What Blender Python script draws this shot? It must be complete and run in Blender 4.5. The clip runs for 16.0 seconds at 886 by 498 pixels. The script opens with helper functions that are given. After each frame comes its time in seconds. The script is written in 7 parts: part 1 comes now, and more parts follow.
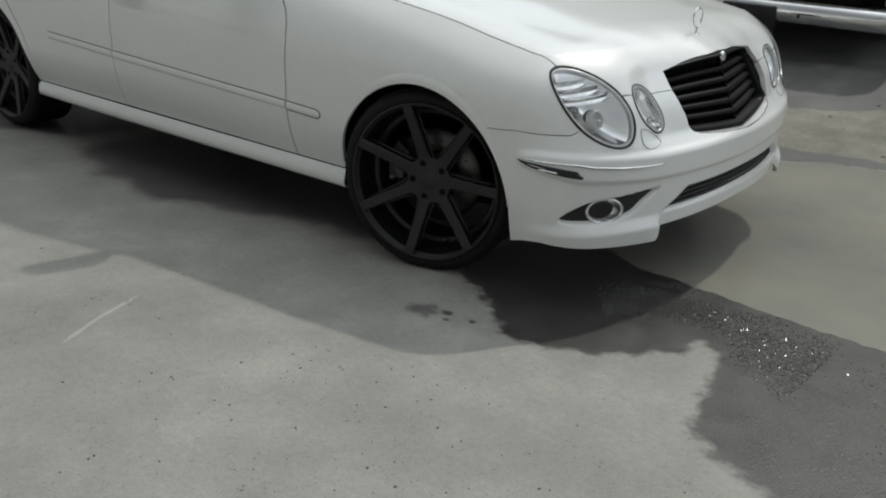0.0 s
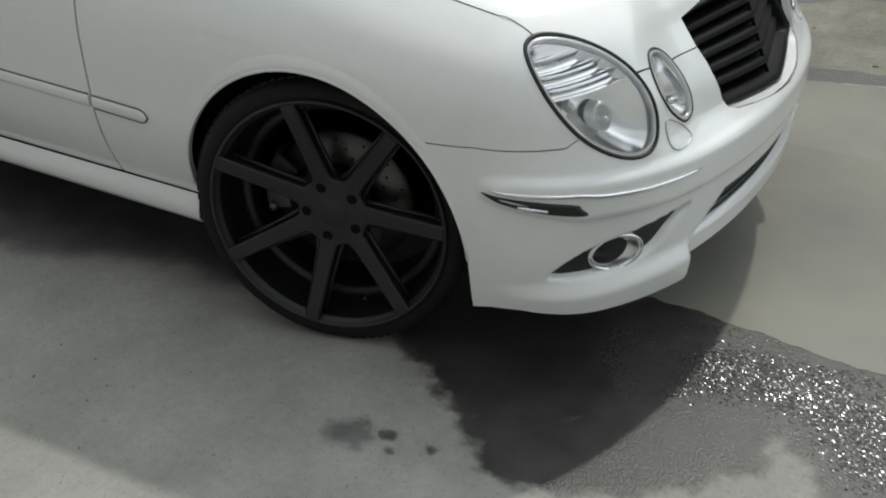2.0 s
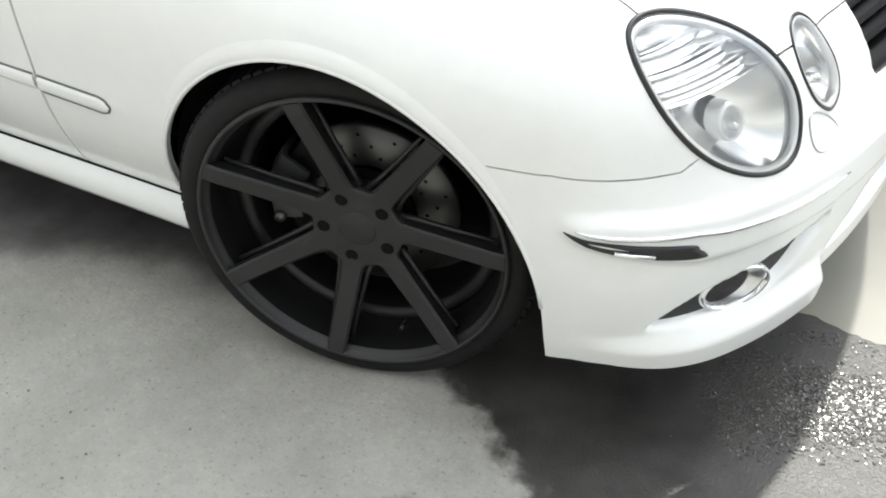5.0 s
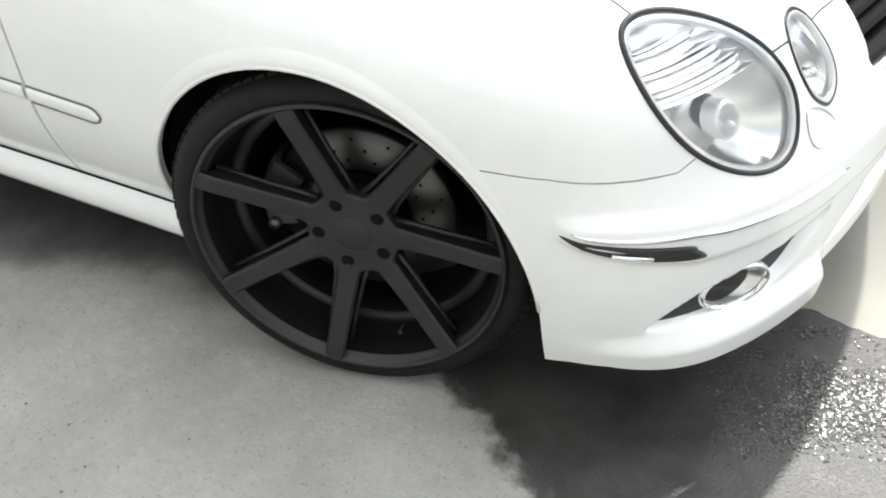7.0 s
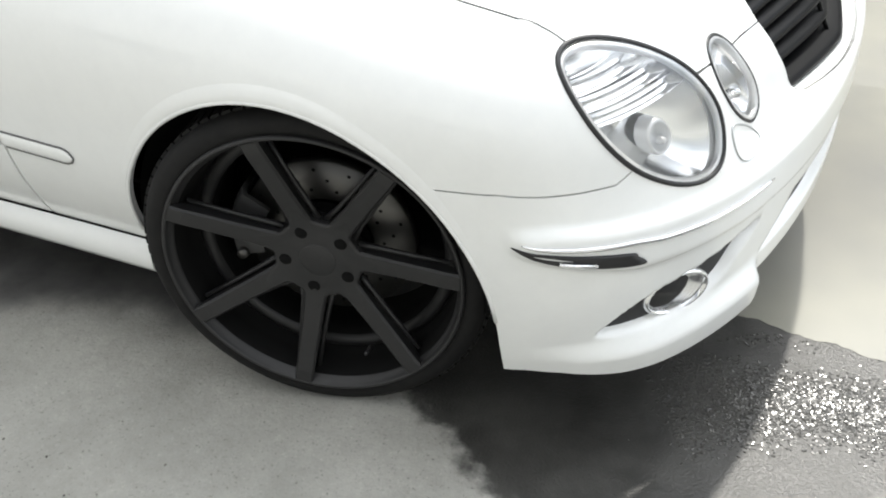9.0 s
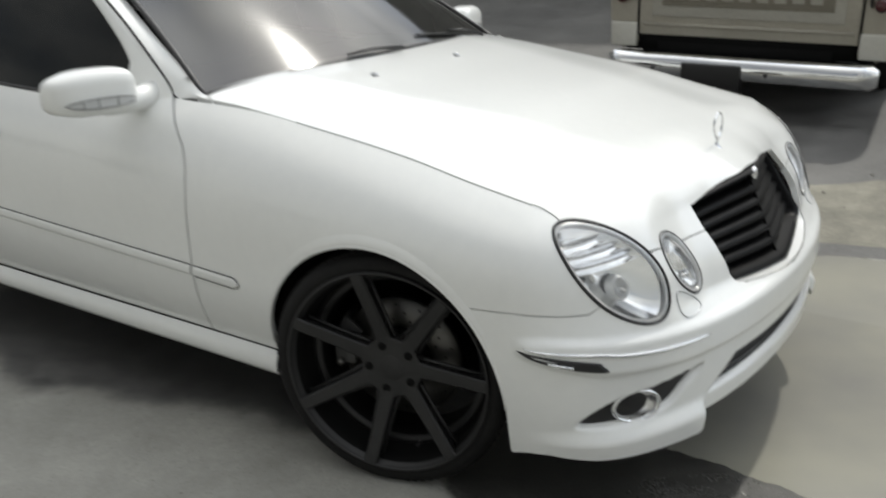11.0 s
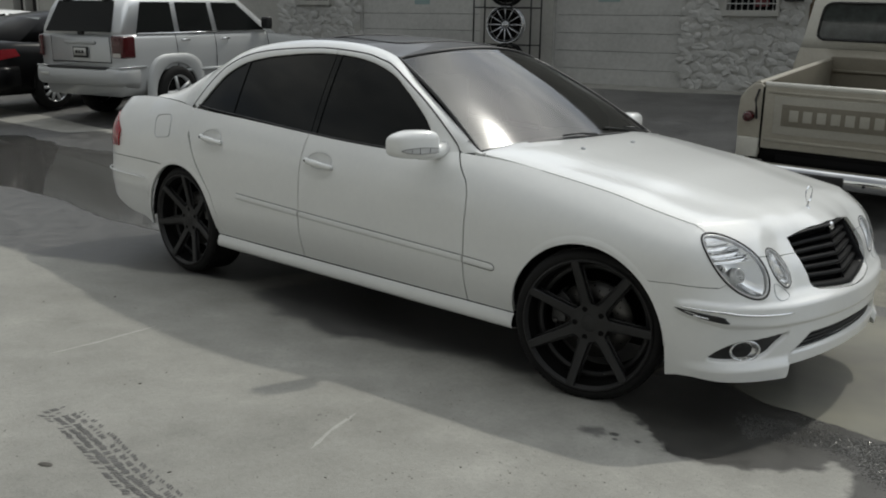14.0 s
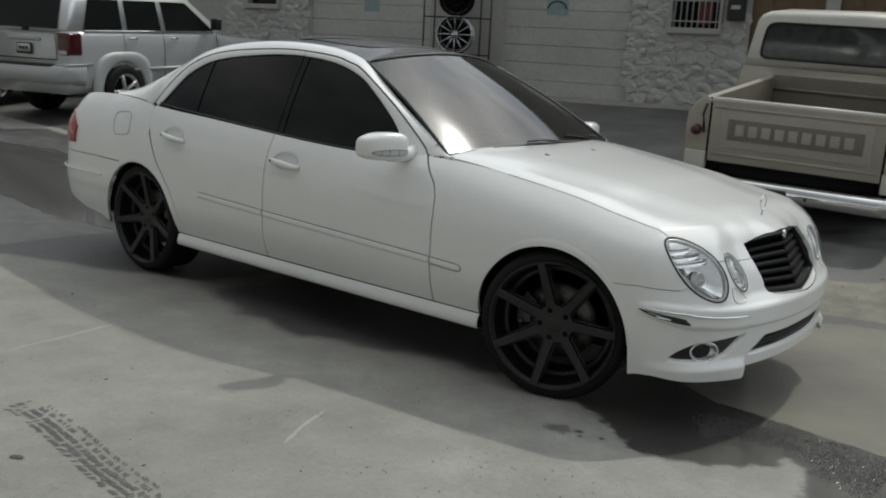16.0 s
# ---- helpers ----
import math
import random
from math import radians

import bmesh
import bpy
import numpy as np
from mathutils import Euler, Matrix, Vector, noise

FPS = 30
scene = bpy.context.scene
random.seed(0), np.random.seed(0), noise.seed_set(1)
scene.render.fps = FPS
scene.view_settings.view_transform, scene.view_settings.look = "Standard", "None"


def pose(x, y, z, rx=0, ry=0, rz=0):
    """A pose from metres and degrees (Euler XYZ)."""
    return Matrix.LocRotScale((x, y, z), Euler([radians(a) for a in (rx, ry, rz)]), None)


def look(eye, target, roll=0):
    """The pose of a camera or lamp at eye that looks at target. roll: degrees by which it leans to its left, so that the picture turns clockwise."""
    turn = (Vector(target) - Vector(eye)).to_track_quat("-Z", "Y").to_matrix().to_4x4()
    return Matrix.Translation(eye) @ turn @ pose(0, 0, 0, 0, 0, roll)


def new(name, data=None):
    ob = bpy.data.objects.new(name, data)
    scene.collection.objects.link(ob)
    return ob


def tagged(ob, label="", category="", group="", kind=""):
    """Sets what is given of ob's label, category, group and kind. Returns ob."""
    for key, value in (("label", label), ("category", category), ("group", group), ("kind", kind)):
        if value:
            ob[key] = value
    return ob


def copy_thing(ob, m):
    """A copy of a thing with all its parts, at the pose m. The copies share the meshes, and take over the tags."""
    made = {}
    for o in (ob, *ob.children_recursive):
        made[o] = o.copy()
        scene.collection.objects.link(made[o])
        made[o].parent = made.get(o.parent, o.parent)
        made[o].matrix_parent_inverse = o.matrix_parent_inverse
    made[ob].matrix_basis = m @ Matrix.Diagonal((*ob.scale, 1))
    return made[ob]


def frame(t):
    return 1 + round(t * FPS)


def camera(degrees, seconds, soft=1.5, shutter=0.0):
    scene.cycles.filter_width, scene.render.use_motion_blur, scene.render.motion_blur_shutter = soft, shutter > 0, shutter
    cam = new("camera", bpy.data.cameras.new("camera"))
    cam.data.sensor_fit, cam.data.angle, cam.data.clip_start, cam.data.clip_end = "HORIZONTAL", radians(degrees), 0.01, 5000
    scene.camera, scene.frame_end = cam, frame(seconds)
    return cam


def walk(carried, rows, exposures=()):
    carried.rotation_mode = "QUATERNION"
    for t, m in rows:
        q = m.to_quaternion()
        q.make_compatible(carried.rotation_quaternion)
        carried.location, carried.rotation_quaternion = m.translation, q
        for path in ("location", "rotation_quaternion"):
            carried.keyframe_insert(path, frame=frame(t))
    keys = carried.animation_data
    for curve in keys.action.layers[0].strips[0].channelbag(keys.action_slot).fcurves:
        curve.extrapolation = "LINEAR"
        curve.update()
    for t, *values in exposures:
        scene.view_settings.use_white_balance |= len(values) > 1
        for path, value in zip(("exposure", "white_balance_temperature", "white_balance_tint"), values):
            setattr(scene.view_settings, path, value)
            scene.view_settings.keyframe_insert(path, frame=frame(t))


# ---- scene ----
cam = camera(51.0, 16.0, 1.9, 0.3)
PATH = [
    (0, (2.009, -3.086, 1.34), (0.83, -1.67, 0.561), 0.45),
    (0.5, (1.774, -2.899, 1.311), (0.662, -1.481, 0.443), 0.18),
    (1, (1.575, -2.667, 1.299), (0.481, -1.25, 0.408), 0.09),
    (1.5, (1.364, -2.41, 1.293), (0.397, -0.948, 0.331), -1.44),
    (2, (1.187, -2.213, 1.288), (0.289, -0.745, 0.269), -1.47),
    (2.5, (1.052, -2.015, 1.288), (0.115, -0.609, 0.218), -2.02),
    (3, (0.92, -1.885, 1.272), (0.083, -0.484, 0.116), -2.43),
    (3.5, (0.85, -1.803, 1.279), (0.041, -0.427, 0.074), -2.94),
    (4, (0.841, -1.791, 1.273), (0.015, -0.448, 0.042), -3.33),
    (4.2, (0.835, -1.79, 1.276), (-0.003, -0.473, 0.027), -3.09),
    (6.3, (0.833, -1.759, 1.3), (0.002, -0.471, 0.015), -5.35),
    (6.5, (0.825, -1.764, 1.297), (-0.02, -0.493, 0.005), -5.8),
    (7, (0.83, -1.754, 1.295), (-0.0, -0.46, 0.016), -5.13),
    (7.5, (0.847, -1.761, 1.292), (0.038, -0.451, 0.016), -5.08),
    (8, (0.852, -1.786, 1.295), (0.03, -0.459, 0.046), -5.55),
    (8.5, (0.854, -1.809, 1.301), (0.048, -0.429, 0.099), -5.43),
    (8.7, (0.858, -1.814, 1.307), (0.071, -0.433, 0.093), -5.51),
    (10.8, (1.334, -2.368, 1.341), (0.355, -0.799, 0.579), -1.89),
    (11, (1.382, -2.445, 1.419), (0.297, -0.914, 0.726), -2.32),
    (11.5, (1.625, -2.781, 1.486), (0.421, -1.297, 0.894), -2.25),
    (12, (1.666, -3.163, 1.51), (0.367, -1.748, 0.953), -1.59),
    (12.5, (1.838, -3.434, 1.51), (0.48, -2.047, 1.026), -0.04),
    (13, (1.922, -3.618, 1.505), (0.563, -2.247, 0.983), 1.53),
    (13.5, (1.955, -3.802, 1.49), (0.656, -2.362, 1.001), 0.85),
    (14, (2.016, -3.912, 1.5), (0.718, -2.464, 1.031), 0.96),
    (14.5, (2.157, -3.942, 1.5), (0.842, -2.502, 1.055), 2.14),
    (15, (2.241, -3.974, 1.503), (0.921, -2.535, 1.069), 2.34),
    (15.5, (2.201, -3.982, 1.484), (0.899, -2.532, 1.033), 1.16),
    (16, (1.969, -4.051, 1.478), (0.768, -2.515, 1.032), 2.82),
]
EXPOSURES = [(0.0, -0.42, 6480, 6), (2.0, -0.20, 6490, 6), (2.5, -0.12, 6500, 6), (3.0, 0.04, 6530, 7), (3.5, 0.58, 6540, 8), (4.0, 0.96, 6550, 8), (6.5, 1.28, 6560, 9), (8.5, 1.18, 6560, 9), (11.0, 0.10, 6630, 8), (11.5, -0.10, 6630, 7), (12.5, -0.29, 6620, 7), (16.0, -0.47, 6540, 7)]
walk(cam, [(t, look(eye, target, roll)) for t, eye, target, roll in PATH], EXPOSURES)

# ---- sky and sun: hazy daylight with broken cloud
SUN_ELEV, SUN_AZ = 51.0, 90.0   # the sun stands beyond the car, over +y
world = bpy.data.worlds.new("sky")
scene.world = world
world.use_nodes = True
wn, wl = world.node_tree.nodes, world.node_tree.links
sky = wn.new("ShaderNodeTexSky")
sky.sky_type, sky.sun_disc = 'NISHITA', False
sky.sun_elevation, sky.sun_rotation = radians(SUN_ELEV), radians(90 - SUN_AZ)
sky.air_density, sky.dust_density, sky.ozone_density = 1.0, 0.8, 1.0
geo = wn.new("ShaderNodeTexCoord")
mapn = wn.new("ShaderNodeMapping")
mapn.inputs["Scale"].default_value = (1.0, 1.0, 2.2)
cl = wn.new("ShaderNodeTexNoise")
cl.inputs["Scale"].default_value, cl.inputs["Detail"].default_value, cl.inputs["Roughness"].default_value = 2.3, 8, 0.6
ramp = wn.new("ShaderNodeValToRGB")
ramp.color_ramp.elements[0].position, ramp.color_ramp.elements[1].position = 0.30, 0.66
ramp.color_ramp.elements[0].color, ramp.color_ramp.elements[1].color = (0.40, 0.40, 0.40, 1), (1, 1, 1, 1)
shade = wn.new("ShaderNodeTexNoise")
shade.inputs["Scale"].default_value, shade.inputs["Detail"].default_value = 4.0, 6
cloud_col = wn.new("ShaderNodeValToRGB")
cloud_col.color_ramp.elements[0].color, cloud_col.color_ramp.elements[1].color = (3.2, 3.3, 3.4, 1), (9.5, 9.4, 9.0, 1)
cloud_col.color_ramp.elements[0].position, cloud_col.color_ramp.elements[1].position = 0.3, 0.7
mixc = wn.new("ShaderNodeMixRGB")
bgn = wn["Background"]
bgn.inputs["Strength"].default_value = 0.113
wl.new(geo.outputs["Generated"], mapn.inputs["Vector"])
wl.new(mapn.outputs[0], cl.inputs["Vector"])
wl.new(mapn.outputs[0], shade.inputs["Vector"])
wl.new(cl.outputs["Fac"], ramp.inputs[0])
wl.new(shade.outputs["Fac"], cloud_col.inputs[0])
wl.new(ramp.outputs[0], mixc.inputs["Fac"])
wl.new(sky.outputs[0], mixc.inputs["Color1"])
wl.new(cloud_col.outputs[0], mixc.inputs["Color2"])
# cloud is brighter towards the sun
sdir = wn.new("ShaderNodeVectorMath")
sdir.operation = 'DOT_PRODUCT'
sdir.inputs[1].default_value = (0, math.cos(radians(SUN_ELEV)), math.sin(radians(SUN_ELEV)))
veil = wn.new("ShaderNodeMapRange")
veil.interpolation_type = 'SMOOTHERSTEP'
for k, v in (("From Min", -.10), ("From Max", 1.0), ("To Min", .58), ("To Max", 2.5)):
    veil.inputs[k].default_value = v
gain = wn.new("ShaderNodeVectorMath")
gain.operation = 'SCALE'
wl.new(geo.outputs["Generated"], sdir.inputs[0])
wl.new(sdir.outputs["Value"], veil.inputs["Value"])
wl.new(mixc.outputs[0], gain.inputs[0])
wl.new(veil.outputs[0], gain.inputs["Scale"])
wl.new(gain.outputs[0], bgn.inputs["Color"])

sun = new("sun", bpy.data.lights.new("sun", 'SUN'))
sun.data.energy, sun.data.angle, sun.data.color = 1.85, radians(1.6), (1.0, 0.97, 0.91)
sun.matrix_world = look((0, 8, 10), (0, 8 - math.cos(radians(SUN_ELEV)), 10 - math.sin(radians(SUN_ELEV))))


# ---- materials
def material(name, color, rough=0.5, metal=0.0, coat=0.0, spec=0.5):
    m = bpy.data.materials.new(name)
    m.use_nodes = True
    b = m.node_tree.nodes["Principled BSDF"]
    b.inputs["Base Color"].default_value = (*color, 1)
    b.inputs["Roughness"].default_value = rough
    b.inputs["Metallic"].default_value = metal
    b.inputs["Coat Weight"].default_value = coat
    b.inputs["Coat Roughness"].default_value = 0.04
    b.inputs["Specular IOR Level"].default_value = spec
    return m


def nodes_of(m):
    return m.node_tree.nodes, m.node_tree.links, m.node_tree.nodes["Principled BSDF"]


def noise_tex(nt, scale, detail=6, rough=0.6, coords=None, links=None):
    n = nt.new("ShaderNodeTexNoise")
    n.inputs["Scale"].default_value, n.inputs["Detail"].default_value, n.inputs["Roughness"].default_value = scale, detail, rough
    if coords is not None:
        links.new(coords, n.inputs["Vector"])
    return n


def vary(m, dark, light, scale, scale2=40.0, bump=0.0, bump_scale=None, rough=None, space="Object"):
    """Two scales of colour change, roughness change and fine relief."""
    n, l, b = nodes_of(m)
    tc = n.new("ShaderNodeTexCoord")
    src = tc.outputs[space]
    a, c = noise_tex(n, scale, 5, 0.6, src, l), noise_tex(n, scale2, 6, 0.7, src, l)
    mx = n.new("ShaderNodeMath")
    mx.operation = 'MULTIPLY_ADD'
    mx.inputs[1].default_value = 0.5
    hf = n.new("ShaderNodeMath")
    hf.operation = 'MULTIPLY'
    hf.inputs[1].default_value = 0.5
    l.new(c.outputs["Fac"], hf.inputs[0])
    l.new(a.outputs["Fac"], mx.inputs[0])
    l.new(hf.outputs[0], mx.inputs[2])
    r = n.new("ShaderNodeValToRGB")
    r.color_ramp.elements[0].position, r.color_ramp.elements[1].position = 0.32, 0.68
    r.color_ramp.elements[0].color, r.color_ramp.elements[1].color = (*dark, 1), (*light, 1)
    l.new(mx.outputs[0], r.inputs[0])
    l.new(r.outputs[0], b.inputs["Base Color"])
    if rough:
        rr = n.new("ShaderNodeMapRange")
        rr.inputs["To Min"].default_value, rr.inputs["To Max"].default_value = rough
        l.new(mx.outputs[0], rr.inputs["Value"])
        l.new(rr.outputs[0], b.inputs["Roughness"])
    if bump:
        bn = noise_tex(n, bump_scale or scale2 * 2, 4, 0.7, src, l)
        bp = n.new("ShaderNodeBump")
        bp.inputs["Strength"].default_value, bp.inputs["Distance"].default_value = min(1.0, bump * 100), bump
        l.new(bn.outputs["Fac"], bp.inputs["Height"])
        l.new(bp.outputs[0], b.inputs["Normal"])
    return m


M_white = material("white_car_paint", (0.76, 0.77, 0.75), 0.38, 0, 1.0)
vary(M_white, (0.735, 0.745, 0.735), (0.785, 0.795, 0.78), 2.0, 30, rough=(0.30, 0.38))
M_dark = material("black_underside", (0.006, 0.006, 0.006), 0.9, spec=0.1)
M_trim = material("black_plastic", (0.011, 0.011, 0.012), 0.45)
M_grille = material("satin_black_grille", (0.004, 0.004, 0.0044), 0.36, spec=0.09)
M_white.node_tree.nodes["Principled BSDF"].inputs["Coat Roughness"].default_value = 0.10
M_gloss_black = material("gloss_black_roof", (0.014, 0.014, 0.015), 0.36, 0, 0.25)
M_chrome = material("chrome", (0.78, 0.79, 0.80), 0.07, 1.0)
M_rubber = material("tyre_rubber", (0.014, 0.014, 0.0145), 0.72, spec=0.2)
vary(M_rubber, (0.006, 0.006, 0.0065), (0.014, 0.0137, 0.0132), 8, 60, 0.0006, 120)
M_rim = material("matte_black_rim", (0.028, 0.027, 0.026), 0.46, 0.3)
vary(M_rim, (0.0195, 0.0195, 0.020), (0.029, 0.0288, 0.0292), 6, 90, 0.0002, 400, rough=(0.40, 0.50))
M_disc = material("brake_steel", (0.11, 0.107, 0.102), 0.38, 0.85)
M_caliper = material("grey_caliper", (0.07, 0.07, 0.07), 0.5, 0.4)
M_tint = material("tinted_glass", (0.010, 0.011, 0.011), 0.03, spec=0.22)
M_red = material("dark_red_lens", (0.06, 0.005, 0.007), 0.15, 0, 0.5)
M_red_bright = material("red_lens", (0.30, 0.012, 0.018), 0.15, 0, 0.6)
M_reflector = material("lamp_reflector", (0.97, 0.975, 0.98), 0.17, 0.96)
M_fogbowl = material("fog_reflector", (0.86, 0.86, 0.87), 0.24, 0.9)
M_gap = material("panel_gap", (0.12, 0.12, 0.118), 0.7)
M_indicator = material("indicator_lens", (0.56, 0.57, 0.57), 0.15, 0, 0.5)
M_silver = material("satin_silver", (0.85, 0.86, 0.87), 0.28, 0.3)
M_lampgrey = material("lamp_bezel", (0.45, 0.46, 0.47), 0.3, 0.6)


def glass_material(name, tint, rough=0.0, ior=1.5):
    """Thin clear cover: mostly see-through with a glossy skin."""
    m = bpy.data.materials.new(name)
    m.use_nodes = True
    n, l = m.node_tree.nodes, m.node_tree.links
    n.remove(n["Principled BSDF"])
    t, g, mx, fr = n.new("ShaderNodeBsdfTransparent"), n.new("ShaderNodeBsdfGlossy"), n.new("ShaderNodeMixShader"), n.new("ShaderNodeFresnel")
    t.inputs[0].default_value = (*tint, 1)
    g.inputs["Roughness"].default_value = rough
    fr.inputs["IOR"].default_value = ior
    l.new(fr.outputs[0], mx.inputs[0])
    l.new(t.outputs[0], mx.inputs[1])
    l.new(g.outputs[0], mx.inputs[2])
    l.new(mx.outputs[0], n["Material Output"].inputs[0])
    return m


M_lens = glass_material("clear_lamp_cover", (0.985, 0.99, 0.99))
M_screen = glass_material("smoked_windscreen", (0.12, 0.125, 0.125), 0.095, 2.15)
# wiper smear: the gloss runs up the screen
across = M_screen.node_tree.nodes.new("ShaderNodeCombineXYZ")
for k, v in enumerate((-.35, .95, .20)):
    across.inputs[k].default_value = v
smear = M_screen.node_tree.nodes["Glossy BSDF"]
smear.inputs["Anisotropy"].default_value = .60
M_screen.node_tree.links.new(across.outputs[0], smear.inputs["Tangent"])


# ---- mesh helpers
def part(name, bm, mat, parent, label="", smooth=True):
    me = bpy.data.meshes.new(name)
    for f in bm.faces:
        f.smooth = smooth
    bm.to_mesh(me)
    bm.free()
    mats = mat if isinstance(mat, (list, tuple)) else [mat]
    for m in mats:
        me.materials.append(m)
    ob = new(name, me)
    ob.parent = parent
    if label:
        tagged(ob, label)
    return ob


def box_bm(lo, hi, bevel=0.0, seg=2, bm=None):
    b = bmesh.new() if bm is None else bm
    r = bmesh.ops.create_cube(b, size=1)
    for v in r["verts"]:
        v.co = Vector([(lo[i] + hi[i]) / 2 + (hi[i] - lo[i]) * v.co[i] for i in range(3)])
    if bevel:
        es = [e for e in b.edges if e.verts[0] in r["verts"]]
        bmesh.ops.bevel(b, geom=es, offset=bevel, segments=seg, affect='EDGES', profile=0.6)
    return b


def move(bm, m):
    bmesh.ops.transform(bm, matrix=m, verts=bm.verts)
    return bm


def tube(points, radius, sides=8, closed=False, bm=None, caps=True):
    """A round bar along a line of points."""
    b = bmesh.new() if bm is None else bm
    pts = [Vector(p) for p in points]
    n = len(pts)
    rings = []
    up = Vector((0, 0, 1))
    for i, p in enumerate(pts):
        a = pts[(i - 1) % n] if (closed or i > 0) else p
        c = pts[(i + 1) % n] if (closed or i < n - 1) else p
        d = (c - a).normalized()
        u = d.cross(up)
        if u.length < 1e-3:
            u = d.cross(Vector((0, 1, 0)))
        u.normalize()
        w = u.cross(d)
        r = radius(i / max(1, n - 1)) if callable(radius) else radius
        rings.append([b.verts.new(p + r * (math.cos(q) * u + math.sin(q) * w)) for q in [2 * math.pi * k / sides for k in range(sides)]])
    for i in range(n if closed else n - 1):
        r0, r1 = rings[i], rings[(i + 1) % n]
        for k in range(sides):
            b.faces.new((r0[k], r0[(k + 1) % sides], r1[(k + 1) % sides], r1[k]))
    if caps and not closed:
        b.faces.new(rings[0][::-1])
        b.faces.new(rings[-1])
    return b


def lathe(profile, seg=48, axis='y', bm=None, close=False):
    """Turn (distance along the axis, radius) pairs round the axis."""
    b = bmesh.new() if bm is None else bm
    rings = []
    for d, r in profile:
        ring = []
        for k in range(seg):
            q = 2 * math.pi * k / seg
            c, s = r * math.cos(q), r * math.sin(q)
            co = {'y': (c, d, s), 'x': (d, c, s), 'z': (c, s, d)}[axis]
            ring.append(b.verts.new(co))
        rings.append(ring)
    m = len(rings)
    for i in range(m if close else m - 1):
        r0, r1 = rings[i], rings[(i + 1) % m]
        for k in range(seg):
            b.faces.new((r0[k], r0[(k + 1) % seg], r1[(k + 1) % seg], r1[k]))
    bmesh.ops.recalc_face_normals(b, faces=b.faces)
    return b


def skin(rows, roll=0.010, centre=None, keep=None, sharp=True):
    """A panel from rows of points, faces outwards from centre(point), its rims turned in by roll."""
    b = bmesh.new()
    g = [[b.verts.new(p) for p in row] for row in rows]
    for i in range(len(g) - 1):
        for j in range(len(g[0]) - 1):
            q = [g[i][j], g[i][j + 1], g[i + 1][j + 1], g[i + 1][j]]
            if keep is not None and not keep(i, j):
                continue
            b.faces.new(q)
    bmesh.ops.delete(b, geom=[v for v in b.verts if not v.link_faces], context='VERTS')
    bmesh.ops.remove_doubles(b, verts=b.verts, dist=1e-5)
    b.normal_update()
    tot = 0.0
    for f in b.faces:
        c = f.calc_center_median()
        o = centre(c) if centre else Vector((c.x, 0, 0.55))
        tot += f.normal.dot(c - o) * f.calc_area()
    if tot < 0:
        bmesh.ops.reverse_faces(b, faces=b.faces)
        b.normal_update()
    if roll:
        rim = [e for e in b.edges if e.is_boundary]
        for e in rim:
            e.smooth = not sharp
        nrm = {v: v.normal.copy() for e in rim for v in e.verts}
        ex = bmesh.ops.extrude_edge_only(b, edges=rim)
        newv = [v for v in ex["geom"] if isinstance(v, bmesh.types.BMVert)]
        for v in newv:
            near = [w for e in v.link_edges for w in e.verts if w is not v and w in nrm]
            if near:
                v.co = v.co - nrm[near[0]] * roll
    return b


def mirrored(rows):
    return [[Vector((p[0], -p[1], p[2])) for p in r] for r in rows]


def closed_curve(pts, per=8):
    """A smooth closed line through 2D points."""
    n, out = len(pts), []
    for i in range(n):
        p0, p1, p2, p3 = (pts[(i + k - 1) % n] for k in range(4))
        for j in range(per):
            t = j / per
            out.append(tuple(0.5 * (2 * p1[c] + (p2[c] - p0[c]) * t + (2 * p0[c] - 5 * p1[c] + 4 * p2[c] - p3[c]) * t * t
                                    + (3 * p1[c] - p0[c] - 3 * p2[c] + p3[c]) * t ** 3) for c in range(len(p1))))
    return out


def in_poly(poly, x, y):
    c, j = False, len(poly) - 1
    for i in range(len(poly)):
        if (poly[i][1] > y) != (poly[j][1] > y) and x < (poly[j][0] - poly[i][0]) * (y - poly[i][1]) / (poly[j][1] - poly[i][1]) + poly[i][0]:
            c = not c
        j = i
    return c


def edge_dist(poly, x, y):
    best = 9.0
    for i in range(len(poly)):
        (x0, y0), (x1, y1) = poly[i - 1], poly[i]
        dx, dy = x1 - x0, y1 - y0
        k = max(0, min(1, ((x - x0) * dx + (y - y0) * dy) / (dx * dx + dy * dy + 1e-12)))
        best = min(best, math.hypot(x - x0 - k * dx, y - y0 - k * dy))
    return best


def smoothstep(a, b, x):
    k = max(0, min(1, (x - a) / (b - a)))
    return k * k * (3 - 2 * k)
# ---- body form of the saloon: x forward, y to its left, z up; only |y| is used
def lerp_table(tab, x):
    if x <= tab[0][0]:
        return tab[0][1]
    for (x0, v0), (x1, v1) in zip(tab, tab[1:]):
        if x <= x1:
            k = (x - x0) / (x1 - x0)
            return v0 + (v1 - v0) * k
    return tab[-1][1]


